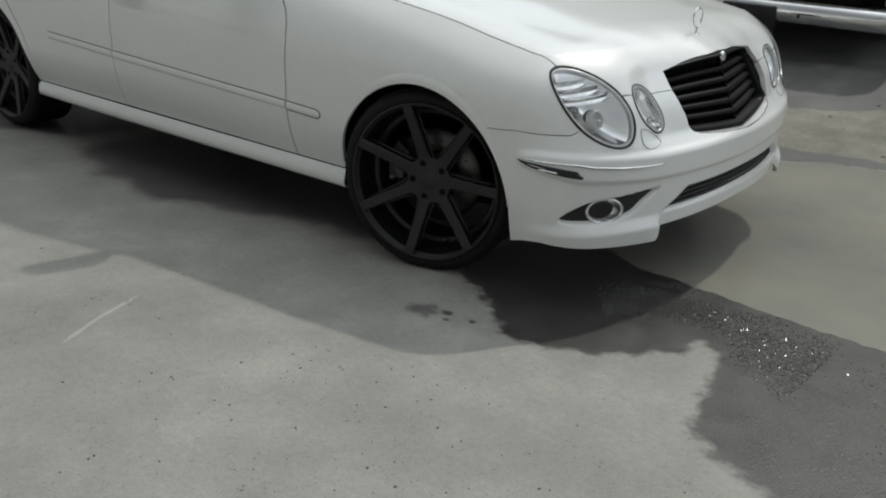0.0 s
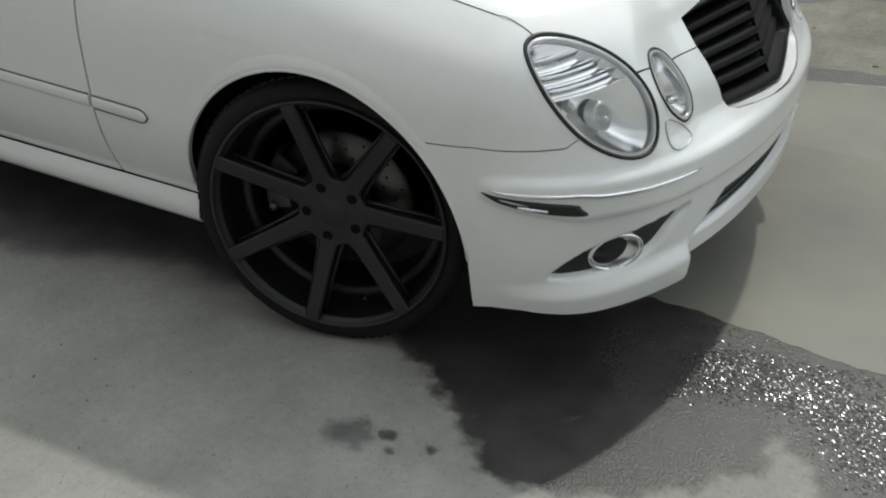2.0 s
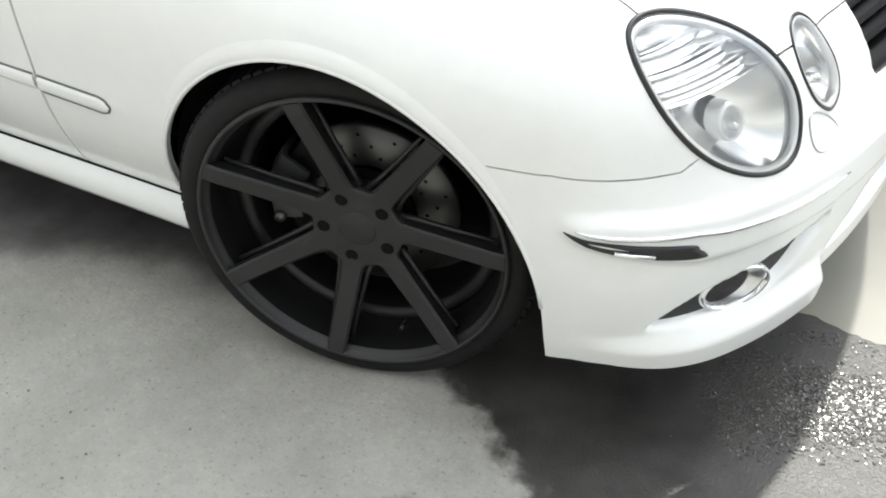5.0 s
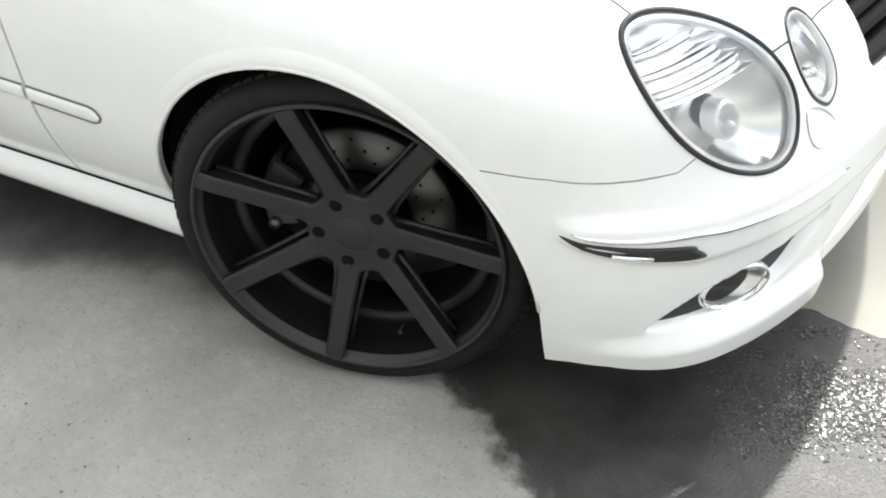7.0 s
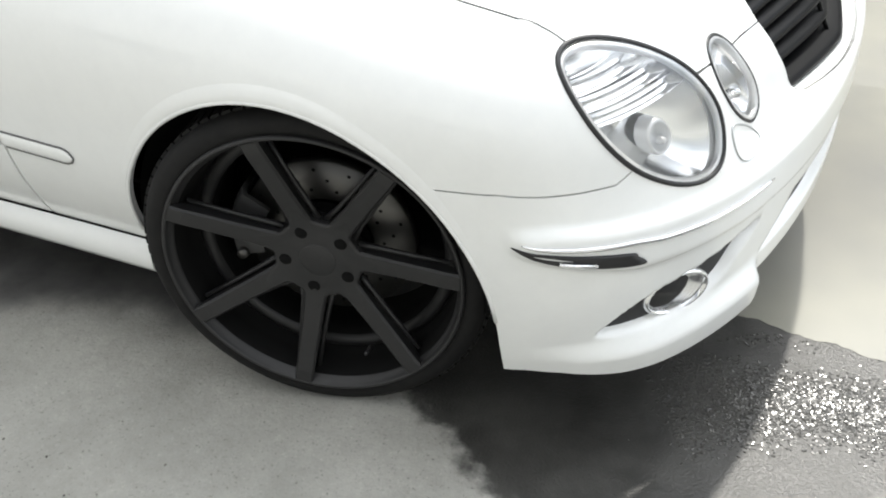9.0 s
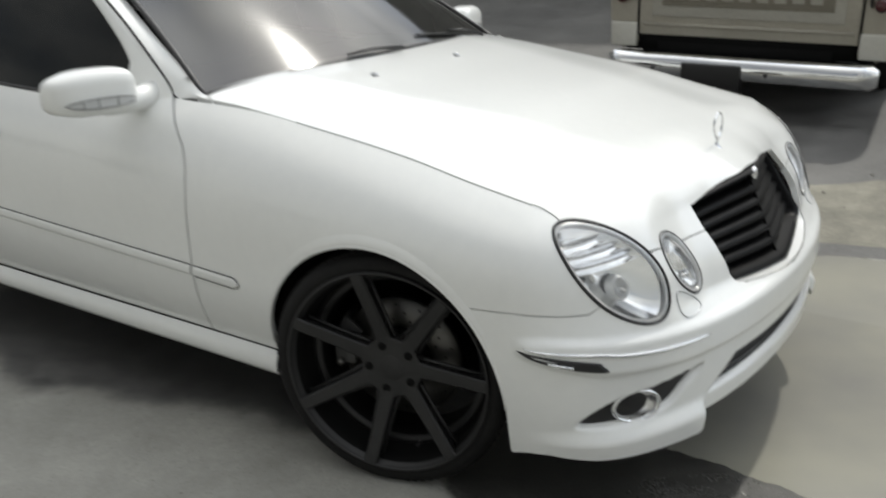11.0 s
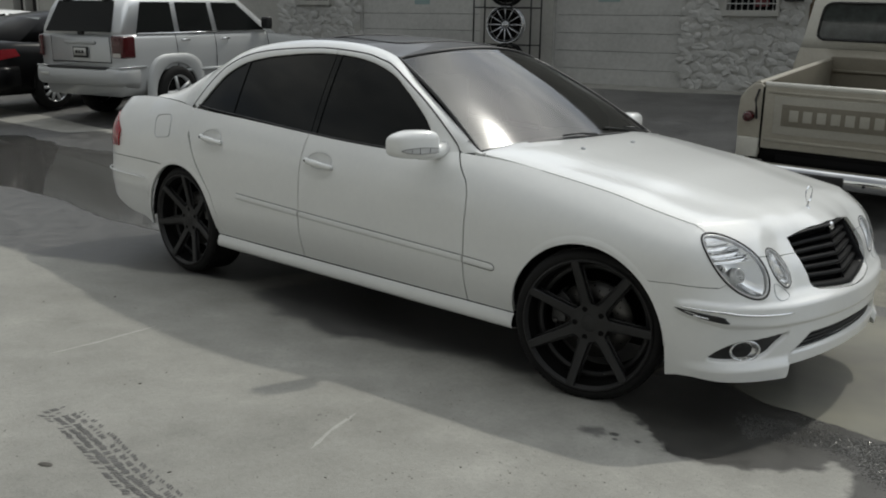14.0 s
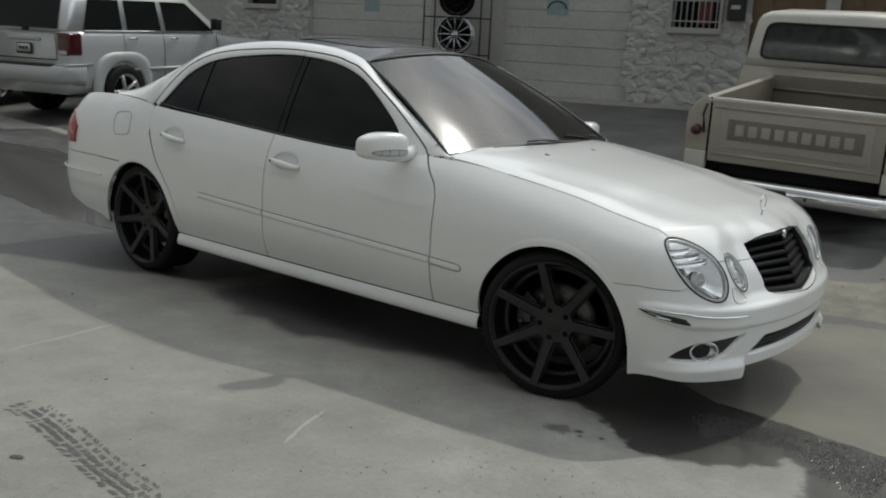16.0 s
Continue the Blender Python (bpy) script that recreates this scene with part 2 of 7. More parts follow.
def smooth_table(tab):
    """A Catmull-Rom curve through (x, value) knots."""
    xs, vs = [p[0] for p in tab], [p[1] for p in tab]
    n = len(xs)
    ms = []
    for i in range(n):
        a, b = max(0, i - 1), min(n - 1, i + 1)
        ms.append((vs[b] - vs[a]) / (xs[b] - xs[a]))

    def f(x):
        if x <= xs[0]:
            return vs[0] + ms[0] * (x - xs[0])
        if x >= xs[-1]:
            return vs[-1] + ms[-1] * (x - xs[-1])
        for i in range(n - 1):
            if x <= xs[i + 1]:
                d = xs[i + 1] - xs[i]
                k = (x - xs[i]) / d
                return ((2 * k ** 3 - 3 * k ** 2 + 1) * vs[i] + (k ** 3 - 2 * k ** 2 + k) * d * ms[i]
                        + (-2 * k ** 3 + 3 * k ** 2) * vs[i + 1] + (k ** 3 - k ** 2) * d * ms[i + 1])
    return f


XA, XR = 0.40, -3.35
half_width = smooth_table([(-3.35, .868), (-3.1, .892), (-2.84, .904), (-2.4, .911), (-1.7, .914), (-1.0, .912), (-.5, .909), (0., .907), (.2, .899), (.4, .884)])
top_z = smooth_table([(-3.35, 1.03), (-3.0, 1.025), (-2.75, .998), (-2.26, .972), (-1.8, .945), (-1.47, .927), (-1.13, .917), (-.85, .92), (-.64, .945), (-.2, .893), (.066, .853), (.22, .82), (.4, .785)])
top_in = smooth_table([(-3.35, .15), (-3.0, .11), (-2.75, .085), (-2.26, .08), (-1.5, .08), (-1.0, .09), (-.7, .13), (-.55, .152), (0., .155), (.4, .134)])
low_in = smooth_table([(-3.35, .02), (-3.2, .02), (-2.5, .05), (-.5, .052), (.0, .045), (.4, .018)])
nose_x = smooth_table([(.14, .765), (.2, .79), (.3, .80), (.47, .80), (.55, .792), (.6, .775), (.66, .738), (.72, .685), (.755, .63), (.785, .565), (.82, .47)])
tail_x = smooth_table([(.18, .56), (.3, .60), (.5, .63), (.6, .62), (.75, .60), (.9, .575), (1.0, .52), (1.06, .44)])
PT = 4.2
pn = smooth_table([(.1, 2.08), (.3, 2.08), (.48, 2.05), (.56, 1.87), (.62, 1.85), (.82, 1.85)])


def inset(x, z):
    if z < .5:
        return low_in(x) * ((.5 - z) / .215) ** 2
    if z > .58:
        k = (z - .58) / (top_z(x) - .58)
        return top_in(x) * k ** 3
    return 0.


def side_y(x, z):
    """Half width of the body between the nose and the tail."""
    return half_width(x) - inset(x, z)


def drawn_in(f, z):
    """How far the face between the lamps and the grille lies behind the bumper's round; f across, 0 to 1."""
    f = abs(f)
    d = (.036 * smoothstep(.478, .535, z) + .012 * smoothstep(.60, .70, z)) * (1 - .70 * smoothstep(.70, .785, z))
    return d * (.25 + .75 * smoothstep(.05, .28, f)) * (1 - smoothstep(.46, .72, f))


def nose(a, z):
    """Round the nose at height z: a = 0 on the centre line, 1 where the side begins."""
    q = a * math.pi / 2
    w = side_y(XA, z)
    f = abs(math.sin(q)) ** (2 / pn(z))
    return XA + (nose_x(z) - XA) * max(0., math.cos(q)) ** (2 / pn(z)) - drawn_in(f, z), w * math.copysign(f, q)


def tail(a, z):
    q = a * math.pi / 2
    w = side_y(XR, z)
    return XR - tail_x(z) * max(0., math.cos(q)) ** (2 / PT), w * math.copysign(abs(math.sin(q)) ** (2 / PT), q)


def plan(s, z):
    """One run round the half body at height z. s in metres of x along the side; past XA it bends round the nose (s = XA + 1.05: centre)."""
    if s > XA:
        return nose(1 - (s - XA) / 1.05, z)
    if s < XR:
        return tail(1 - (XR - s) / 1.25, z)
    return s, side_y(s, z)


def s_of(x, y, z):
    """The run s of a place on the nose."""
    k = ((max(x, XA) - XA) / (nose_x(z) - XA)) ** (pn(z) / 2)
    m = (abs(y) / side_y(XA, z)) ** (pn(z) / 2)
    return XA + (1 - math.atan2(m, k) / (math.pi / 2)) * 1.05


ARCH_F, ARCH_R = (.037, .295, .368), (-2.88, .293, .368)


def arch_z(s, a):
    return a[1] + math.sqrt(max(0., a[2] ** 2 - (s - a[0]) ** 2))


def P(s, z, off=0.0):
    x, y = plan(s, z)
    if off:
        x0, y0 = plan(s - .004, z)
        x1, y1 = plan(s + .004, z)
        dx, dy = x1 - x0, y1 - y0
        d = math.hypot(dx, dy) or 1.0
        x, y = x - off * dy / d, y + off * dx / d
    return Vector((x, y, z))


def Pn(s, z, off):
    """A place off metres outside the body side."""
    h = .004
    a, b = P(s - h, z), P(s + h, z)
    c, d = P(s, z - h), P(s, z + h)
    n = (b - a).cross(d - c)
    if n.length < 1e-9:
        n = Vector((1, 0, 0))
    n.normalize()
    p = P(s, z)
    if n.dot(p - Vector((min(max(p.x, -3.2), .2), 0, .5))) < 0:
        n = -n
    return p + n * off


def spread(a, b, n):
    return [a + (b - a) * k / n for k in range(n + 1)]


def columns(ss, low, high, nz, fn=P):
    out = []
    for s in ss:
        z0, z1 = low(s), high(s)
        out.append([fn(s, z0 + (z1 - z0) * k / nz) for k in range(nz + 1)])
    return out


def both(name, rows, mat, parent, label="", roll=0.012, keep=None):
    """The same panel on both sides of the car; the visible side first."""
    a = part(name, skin(mirrored(rows), roll, keep=keep), mat, parent, label)
    b = part(name, skin(rows, roll, keep=keep), mat, parent, label)
    return a, b


def follow(ss_zs, off):
    return [Pn(s, z, off) for s, z in ss_zs]


def flip(pts):
    return [Vector((p[0], -p[1], p[2])) for p in pts]


car = new("saloon_car")
car.matrix_world = Matrix.Translation((0, -.86, 0)) @ pose(0, 0, 0, -1.0) @ Matrix.Translation((0, .888, 0))
tagged(car, "white four-door saloon car with black roof, black wheels, dark tinted windows", "car")

# seams of the panels
S_FD, S_BD = -.592, -1.727
SEAM = [(.285, .565), (.364, .569), (.44, .575), (s_of(.524, .826, .564), .568), (s_of(.563, .785, .565), .566), (s_of(.577, .763, .578), .578)]
SMALL = [(.545, .683), (.502, .687), (.467, .666), (.452, .630), (.441, .577), (.453, .547), (.490, .543), (.537, .579), (.561, .632)]
LAMP_SEAM = [(0, .655), (.55, .656), (.66, .669), (1, .672)]
def s_yz(y, z):
    """The run s of a place on the nose, from its half width and height."""
    return XA + (1 - math.asin(min(1.0, (y / side_y(XA, z)) ** (pn(z) / 2))) / (math.pi / 2)) * 1.05


BIG_C = []
for k in range(72):
    q = 2 * math.pi * k / 72
    y, z = .6925 + .1335 * .6 * math.cos(q) - .0865 * .8 * math.sin(q), .6385 + .1335 * .8 * math.cos(q) + .0865 * .6 * math.sin(q)
    BIG_C.append((s_yz(y, z), z))
SMALL_C = closed_curve([(s_yz(*p), p[1]) for p in SMALL], 8)
LAMP_L = s_of(.476, .747, .753)
LAMP_B = s_of(.577, .763, .578)


def seam_s(z):
    """Front door seam: upright, then sweeping back into the windscreen pillar."""
    return lerp_table([(.29, S_FD), (.72, S_FD), (.78, -.600), (.83, -.626), (.888, -.690), (.945, -.745)], z)


HANDLES = ((-1.69, -1.475, .812), (-2.632, -2.425, .847))


def cup(s, z):
    """Depth of the hand recesses behind the door handles."""
    d = 0.0
    for x0, x1, zc in HANDLES:
        k = ((s - (x0 + x1) / 2) / .088) ** 2 + ((z - zc - .008) / .040) ** 2
        if k < 1:
            d = max(d, .0145 * (1 - k) ** .6)
    return d


def door_pt(s, z):
    w = max(0.0, (s - S_FD + .6) / .6) ** 2
    if s > S_BD:
        s = s + (seam_s(z) - S_FD) * w
    d = cup(s, z)
    return Pn(s, z, -d) if d else P(s, z)


def fender_pt(s, z):
    k = ARCH_F[0] - ARCH_F[2]
    if s < k:
        s = s + (seam_s(z) - S_FD) * ((k - s) / (k - S_FD)) ** 2
    return P(s, z)


def nearest(poly, s, z):
    best, out = 9e9, (s, z)
    for i in range(len(poly)):
        (x0, y0), (x1, y1) = poly[i - 1], poly[i]
        dx, dy = x1 - x0, y1 - y0
        k = max(0, min(1, ((s - x0) * dx + (z - y0) * dy) / (dx * dx + dy * dy + 1e-12)))
        px, py = x0 + k * dx, y0 + k * dy
        d = (px - s) ** 2 + (py - z) ** 2
        if d < best:
            best, out = d, (px, py)
    return out


def trimmed(rows, st, polys, pt, extra=None):
    """Cut outlines out of a panel's grid; the cells at a cut are drawn to its line. Gives rows and the cells kept."""
    ni, nj = len(rows), len(rows[0])

    def hit(s, z):
        for q in polys:
            if in_poly(q, s, z):
                return q
        return None
    keep, cut = {}, {}
    for i in range(ni - 1):
        for j in range(nj - 1):
            a, c = st(i, j), st(i + 1, j + 1)
            if a is None or c is None:
                keep[i, j] = True
                continue
            q = hit((a[0] + c[0]) / 2, (a[1] + c[1]) / 2)
            keep[i, j] = q is None and (extra is None or extra(i, j))
            if q is not None:
                for v in ((i, j), (i + 1, j), (i, j + 1), (i + 1, j + 1)):
                    cut[v] = q
    out = [list(r) for r in rows]
    for (i, j), k in keep.items():
        if not k:
            continue
        for v in ((i, j), (i + 1, j), (i, j + 1), (i + 1, j + 1)):
            a = st(*v)
            if a is None:
                continue
            q = cut.get(v) or hit(*a)
            if q is not None:
                out[v[0]][v[1]] = pt(v, *nearest(q, *a))
    return out, (lambda i, j: keep[i, j])


def door_end_z(s):
    return lerp_table([(-2.80, 1.0), (-2.785, .86), (-2.69, .70), (-2.53, .518), (-2.43, .29)], s)


def door_end_s(z):
    return lerp_table([(.29, -2.43), (.518, -2.53), (.70, -2.69), (.86, -2.785), (1.0, -2.80)], z)


# ---- front fenders
fx, fz, fr = ARCH_F
f_ss = spread(S_FD + .004, fx - fr - .001, 8) + [fx - fr * math.cos(math.pi * k / 44) for k in range(0, 44)]
f_ss = [s for s in f_ss if s < .285] + spread(.285, .40, 7) + spread(.40, LAMP_L - .03, 6)[1:] + spread(LAMP_L - .03, LAMP_B + .012, 34)[1:]


def f_low(s):
    if s <= fx - fr:
        return .292
    if s < .285:
        return arch_z(s, ARCH_F)
    return lerp_table(SEAM, s) + .0014


def f_high(s):
    if s <= LAMP_L:
        return lerp_table([(.40, top_z(.4) - .001), (LAMP_L, .754)], s) if s > .40 else top_z(s) - .001
    return .753 - .03 * (s - LAMP_L) / (LAMP_B - LAMP_L)


f_rows = columns(f_ss, f_low, f_high, 44, fender_pt)
f_rows, f_keep = trimmed(f_rows, lambda i, j: None if f_ss[i] < .42 else (f_ss[i], f_rows[i][j].z), [BIG_C], lambda v, a, c: P(a, c),
                         lambda i, j: f_rows[i][j].z < .70 or f_ss[i] < LAMP_L + .02)
both("fender", f_rows, M_white, car, roll=.016, keep=f_keep)
for sg in (-1, 1):
    lip = [P(fx - fr * math.cos(math.pi * k / 40), fz + fr * math.sin(math.pi * k / 40)) for k in range(1, 40)]
    lip = [Vector((p.x, sg * (p.y - .002), p.z)) for p in lip]
    part("arch_lip", tube(lip, .0045, 8), M_white, car)
    rx_, rz_, rr_ = ARCH_R
    lip = [P(rx_ - rr_ * math.cos(math.pi * k / 40), rz_ + rr_ * math.sin(math.pi * k / 40)) for k in range(1, 40)]
    lip = [Vector((p.x, sg * (p.y - .002), p.z)) for p in lip]
    part("arch_lip", tube(lip, .0045, 8), M_white, car)

# pressed flange round the wheel openings
for a in (ARCH_F, ARCH_R):
    rows = []
    for k in range(49):
        q = math.pi * (.03 + .94 * k / 48)
        if a is ARCH_R and q > math.pi * .80:
            break
        row = []
        for d, off in ((0, .0006), (.004, .0022), (.012, .0026), (.022, .0016), (.032, -.0004)):
            rr_ = a[2] + d * math.sin(q) ** .6
            row.append(Pn(a[0] + rr_ * math.cos(q), a[1] + rr_ * math.sin(q), off * math.sin(q) - .003 * (1 - math.sin(q)) ** 2))
        rows.append(row)
    both("arch_flange", rows, M_white, car, roll=0)

# ---- doors, quarter panels
fd = both("front_door", columns(spread(S_BD + .003, S_FD - .003, 84), lambda s: .292, lambda s: top_z(s), 56, door_pt), M_white, car)
rd_rows = []
for k in range(57):
    z = .292 + (top_z(-2.2) - .292) * k / 56
    rd_rows.append([door_pt(q, min(z + (top_z(q) - top_z(-2.2)) * (k / 56), top_z(q))) for q in spread(door_end_s(z) + .003, S_BD - .003, 84)])
rd = both("rear_door", rd_rows, M_white, car)
q_ss = [ARCH_R[0] - ARCH_R[2] * math.cos(math.pi * k / 44) for k in range(0, 44)] + spread(ARCH_R[0] + ARCH_R[2], -2.437, 3)
q_ss = spread(XR - .98, XR, 26) + spread(XR, ARCH_R[0] - ARCH_R[2], 8)[1:] + q_ss[1:]


def q_low(s):
    if s < ARCH_R[0] - ARCH_R[2] + .05:
        return max(.645, arch_z(s, ARCH_R)) if s > ARCH_R[0] - ARCH_R[2] else .645
    if s < ARCH_R[0] + ARCH_R[2]:
        return arch_z(s, ARCH_R) if arch_z(s, ARCH_R) > .645 or s > ARCH_R[0] else max(.645, arch_z(s, ARCH_R))
    return .292


def q_high(s):
    if s > -2.80:
        return max(q_low(s) + .012, door_end_z(s) - .002)
    return top_z(max(s, XR)) - .003 - .075 * max(0.0, (XR - s) / .98) ** 1.3


q_ss = sorted(set(round(s, 5) for s in q_ss))
both("quarter_panel", columns(q_ss, q_low, q_high, 22), M_white, car, roll=.014)

# rear bumper, right round the tail
rb_ss = spread(XR - 1.25, XR, 46) + spread(XR, ARCH_R[0] - ARCH_R[2], 6)[1:] + [ARCH_R[0] - ARCH_R[2] * math.cos(q) for q in (.1, .25, .45, .7, .95, 1.1)]
rb_ss = [s for s in rb_ss if s < ARCH_R[0] and (s < ARCH_R[0] - ARCH_R[2] or arch_z(s, ARCH_R) < .63)]


def rb_low(s):
    return lerp_table([(XR - .9, .40), (XR - .40, .385), (XR - .12, .315), (ARCH_R[0] - ARCH_R[2], .235)], s) if s <= ARCH_R[0] - ARCH_R[2] else arch_z(s, ARCH_R)


def rb_pt(s, z):
    return Pn(s, z, .005 * (smoothstep(.42, .47, z) - smoothstep(.52, .56, z)))


rb = columns(rb_ss, rb_low, lambda s: .639, 26, rb_pt)
part("rear_bumper", skin(mirrored(rb)[::-1] + rb[1:], .016), M_white, car)
for sg in (-1, 1):
    pts = [Pn(s, .53 - .01 * (s + 3.2), .016) for s in spread(XR - .55, ARCH_R[0] - ARCH_R[2] - .03, 16)]
    part("bumper_strip", tube([Vector((p.x, sg * p.y, p.z)) for p in pts], .006, 6), M_white, car)

# sill skirts
for sg in (-1, 1):
    sk = []
    for x in spread(ARCH_R[0] + ARCH_R[2] + .012, fx - fr + .006, 40):
        w = half_width(x)
        prof = [(w - .046, .288), (w - .033, .278), (w - .027, .255), (w - .026, .236), (w - .033, .222), (w - .09, .214)]
        sk.append([Vector((x, sg * y, z)) for y, z in prof])
    part("sill_skirt", skin(sk, .004, centre=lambda c: Vector((c.x, 0, .26))), M_white, car)

# side mouldings, split at the door gaps
def moulding(parent_name, s0, s1, z0, z1, round_end, sg, holder):
    rows, h = [], .016
    n = 24
    for k in range(n + 1):
        s = s0 + (s1 - s0) * k / n
        zc = z0 + (z1 - z0) * k / n
        hh = h
        if round_end:
            d = (s1 - s) / .03
            if d < 1:
                hh = h * math.sqrt(max(0.0, 1 - (1 - d) ** 2)) + .0005
        row = []
        for j in range(9):
            t = -1 + 2 * j / 8
            p = Pn(s, zc + hh * t, .001 + .0045 * (1 - t ** 4))
            row.append(Vector((p.x, sg * p.y, p.z)))
        rows.append(row)
    strip = part(parent_name, skin(rows, .003), M_white, holder)
    rim = [r[-1] for r in rows] + ([r[0] for r in rows[::-1]] if round_end else [])
    part("moulding_gap", tube(rim, .0024, 5), M_gap, strip if holder is car else holder, "dark shadow gap round the moulding")


for sg, i in ((-1, 0), (1, 1)):
    moulding("side_moulding", S_FD + .006, -.412, .490, .482, True, sg, car)
    moulding("side_moulding", S_BD + .006, S_FD - .006, .529, .491, False, sg, fd[i])
    moulding("side_moulding", -2.27, S_BD - .006, .549, .530, False, sg, rd[i])

# door handles in their cups
for sg, i in ((-1, 0), (1, 1)):
    for holder, x0, x1, zc in ((fd[i], -1.69, -1.475, .812), (rd[i], -2.632, -2.425, .847)):
        xm = (x0 + x1) / 2
        # grey ring draws the shade along the rim of the cup
        ring = [Pn(xm + .088 * math.cos(q), zc + .008 + .040 * math.sin(q), .0002) for q in [2 * math.pi * k / 40 for k in range(41)]]
        part("handle_shade_ring", tube([Vector((p.x, sg * p.y, p.z)) for p in ring], .0015, 6), M_lampgrey, holder, "grey ring drawn as the shaded edge of the handle recess")
        bar = []
        for k in range(17):
            t = k / 16
            x = x0 + (x1 - x0) * t
            z = zc + .006 - .022 * t
            y = side_y(x, z) + .004 + .022 * math.sin(math.pi * t) ** .5
            bar.append((x, sg * y, z))
        part("door_handle", tube(bar, lambda t: .0175 - .005 * abs(2 * t - 1), 12), M_white, holder)
        q = bar[2]
        part("lock", tube([(q[0], q[1], q[2]), (q[0], q[1] + sg * .0165, q[2])], .007, 12), M_trim, holder, "dark key lock in the handle")

# fuel flap seam on the visible rear quarter
ff = closed_curve([(-3.187, .921), (-3.10, .940), (-3.015, .938), (-2.99, .88), (-2.99, .822), (-3.07, .806), (-3.149, .806), (-3.178, .86)], 6)
part("fuel_flap", tube(flip([Pn(s, z, .0008) for s, z in ff]), .0028, 6, True), M_lampgrey, car, "body-coloured fuel flap outlined by its gap")

# ---- bonnet
F_N = 120
FS = sorted([-1 + 2 * k / F_N for k in range(F_N + 1)] + [-.4004, .4004])   # a column more at each side of the grille


def hood_top(x):
    return half_width(x) - top_in(x) - .001


def hood_z(x, y):
    yt = hood_top(x)
    k = min(1.0, abs(y) / yt)
    yr = .60 - .20 * (x + .65) / 1.05
    ridge = .010 * (1 - smoothstep(yr - .13, yr + .15, abs(y)))
    d = yt - min(yt, abs(y))
    shoulder = .010 * (1 - math.exp(-d / .13)) + .0095 * (1 - math.exp(-d / .030))
    return top_z(x) + .015 * (1 - k ** 2) + shoulder + ridge


def nose_f(f, z):
    q = math.asin(min(1.0, abs(f) ** (pn(z) / 2)))
    w = side_y(XA, z)
    return Vector((XA + (nose_x(z) - XA) * max(0.0, math.cos(q)) ** (2 / pn(z)) - drawn_in(f, z), w * f, z))


hood_rows = []
for k in range(31):
    x = -.655 + (XA + .655) * k / 30
    hood_rows.append([Vector((x + (.035 * (1 - f * f) if k == 0 else 0), f * hood_top(x), hood_z(x, f * hood_top(x)))) for f in FS])
ZT = top_z(XA)
rowA = hood_rows[-1]
for k in range(1, 9):
    t = k / 8
    rowB = [nose_f(f, ZT) for f in FS]
    hood_rows.append([a.lerp(b, t) + Vector((0, 0, .006 * math.sin(math.pi * t) * (1 - abs(f)))) for a, b, f in zip(rowA, rowB, FS)])


def hood_low(f):
    return lerp_table([(0, .738), (.17, .732), (.4001, .708), (.4003, .655), (.55, .656), (.66, .669), (.72, .672), (.88, .72), (.95, .748), (.985, .757), (1.0, .760)], abs(f))


def hood_mid(f):
    return max(hood_low(f) + .0015, lerp_table([(0, .738), (.17, .732), (.4, .708), (.72, .700), (.88, .735), (1.0, .765)], abs(f)))


for k in range(1, 19):
    hood_rows.append([nose_f(f, ZT + (hood_mid(f) - ZT) * k / 9 if k <= 9 else hood_mid(f) + (hood_low(f) - hood_mid(f)) * (k - 9) / 9) for f in FS])


def s_f(f, z):
    return XA + (1 - math.asin(min(1.0, abs(f) ** (pn(z) / 2))) / (math.pi / 2)) * 1.05


hood_rows, hood_keep = trimmed(hood_rows, lambda i, j: None if i < 38 else (s_f(FS[j], hood_rows[i][j].z), hood_rows[i][j].z), [BIG_C, SMALL_C],
                               lambda v, a, c: (lambda p: Vector((p.x, math.copysign(p.y, FS[v[1]]), p.z)))(P(a, c)))
bonnet = part("bonnet", skin(hood_rows, .014, keep=hood_keep), M_white, car)
for sg in (-1, 1):
    line = [Vector((x, sg * (side_y(x, top_z(x)) + .0002), top_z(x) + .0006)) for x in spread(-.30, XA, 30)]
    y0, y1 = side_y(XA, top_z(XA)), P(LAMP_L, .754).y
    for s_ in spread(XA, LAMP_L, 10)[1:]:
        want = y0 + (y1 - y0) * (s_ - XA) / (LAMP_L - XA)
        zs = spread(.750, top_z(XA), 60)
        p = Pn(s_, min(zs, key=lambda z: abs(P(s_, z).y - want)), .0008)
        line.append(Vector((p.x, sg * p.y, p.z)))
    part("shut_line", tube(line, .0008, 6), M_gap, bonnet, "dark shut line beside the bonnet")

# ---- front bumper
FOG = closed_curve([(s_of(.548, .812, .292), .292), (s_of(.612, .753, .352), .350), (s_of(.68, .63, .366), .366), (s_of(.735, .503, .373), .374), (s_of(.715, .56, .33), .328), (s_of(.689, .616, .289), .289), (s_of(.62, .745, .277), .277)], 4)
LOWG_L, LOWG_T = s_of(.737, .485, .282), s_of(.768, .366, .352)
S_MID = XA + 1.05
LOWG = [(LOWG_L, .281), (LOWG_T, .354), (S_MID + .1, .356), (S_MID + .1, .286)]
S_LIP = s_of(.725, .500, .22)


def bulge_low(s):
    return lerp_table([(.44, .482), (s_of(.50, .86, .47), .458), (s_of(.598, .779, .44), .424), (s_of(.71, .57, .42), .408), (S_MID, .402)], s)


def bulge_high(s):
    return lerp_table([(.44, .500), (s_of(.50, .86, .49), .506), (s_of(.62, .747, .48), .492), (s_of(.738, .49, .46), .478), (S_MID, .476)], s)


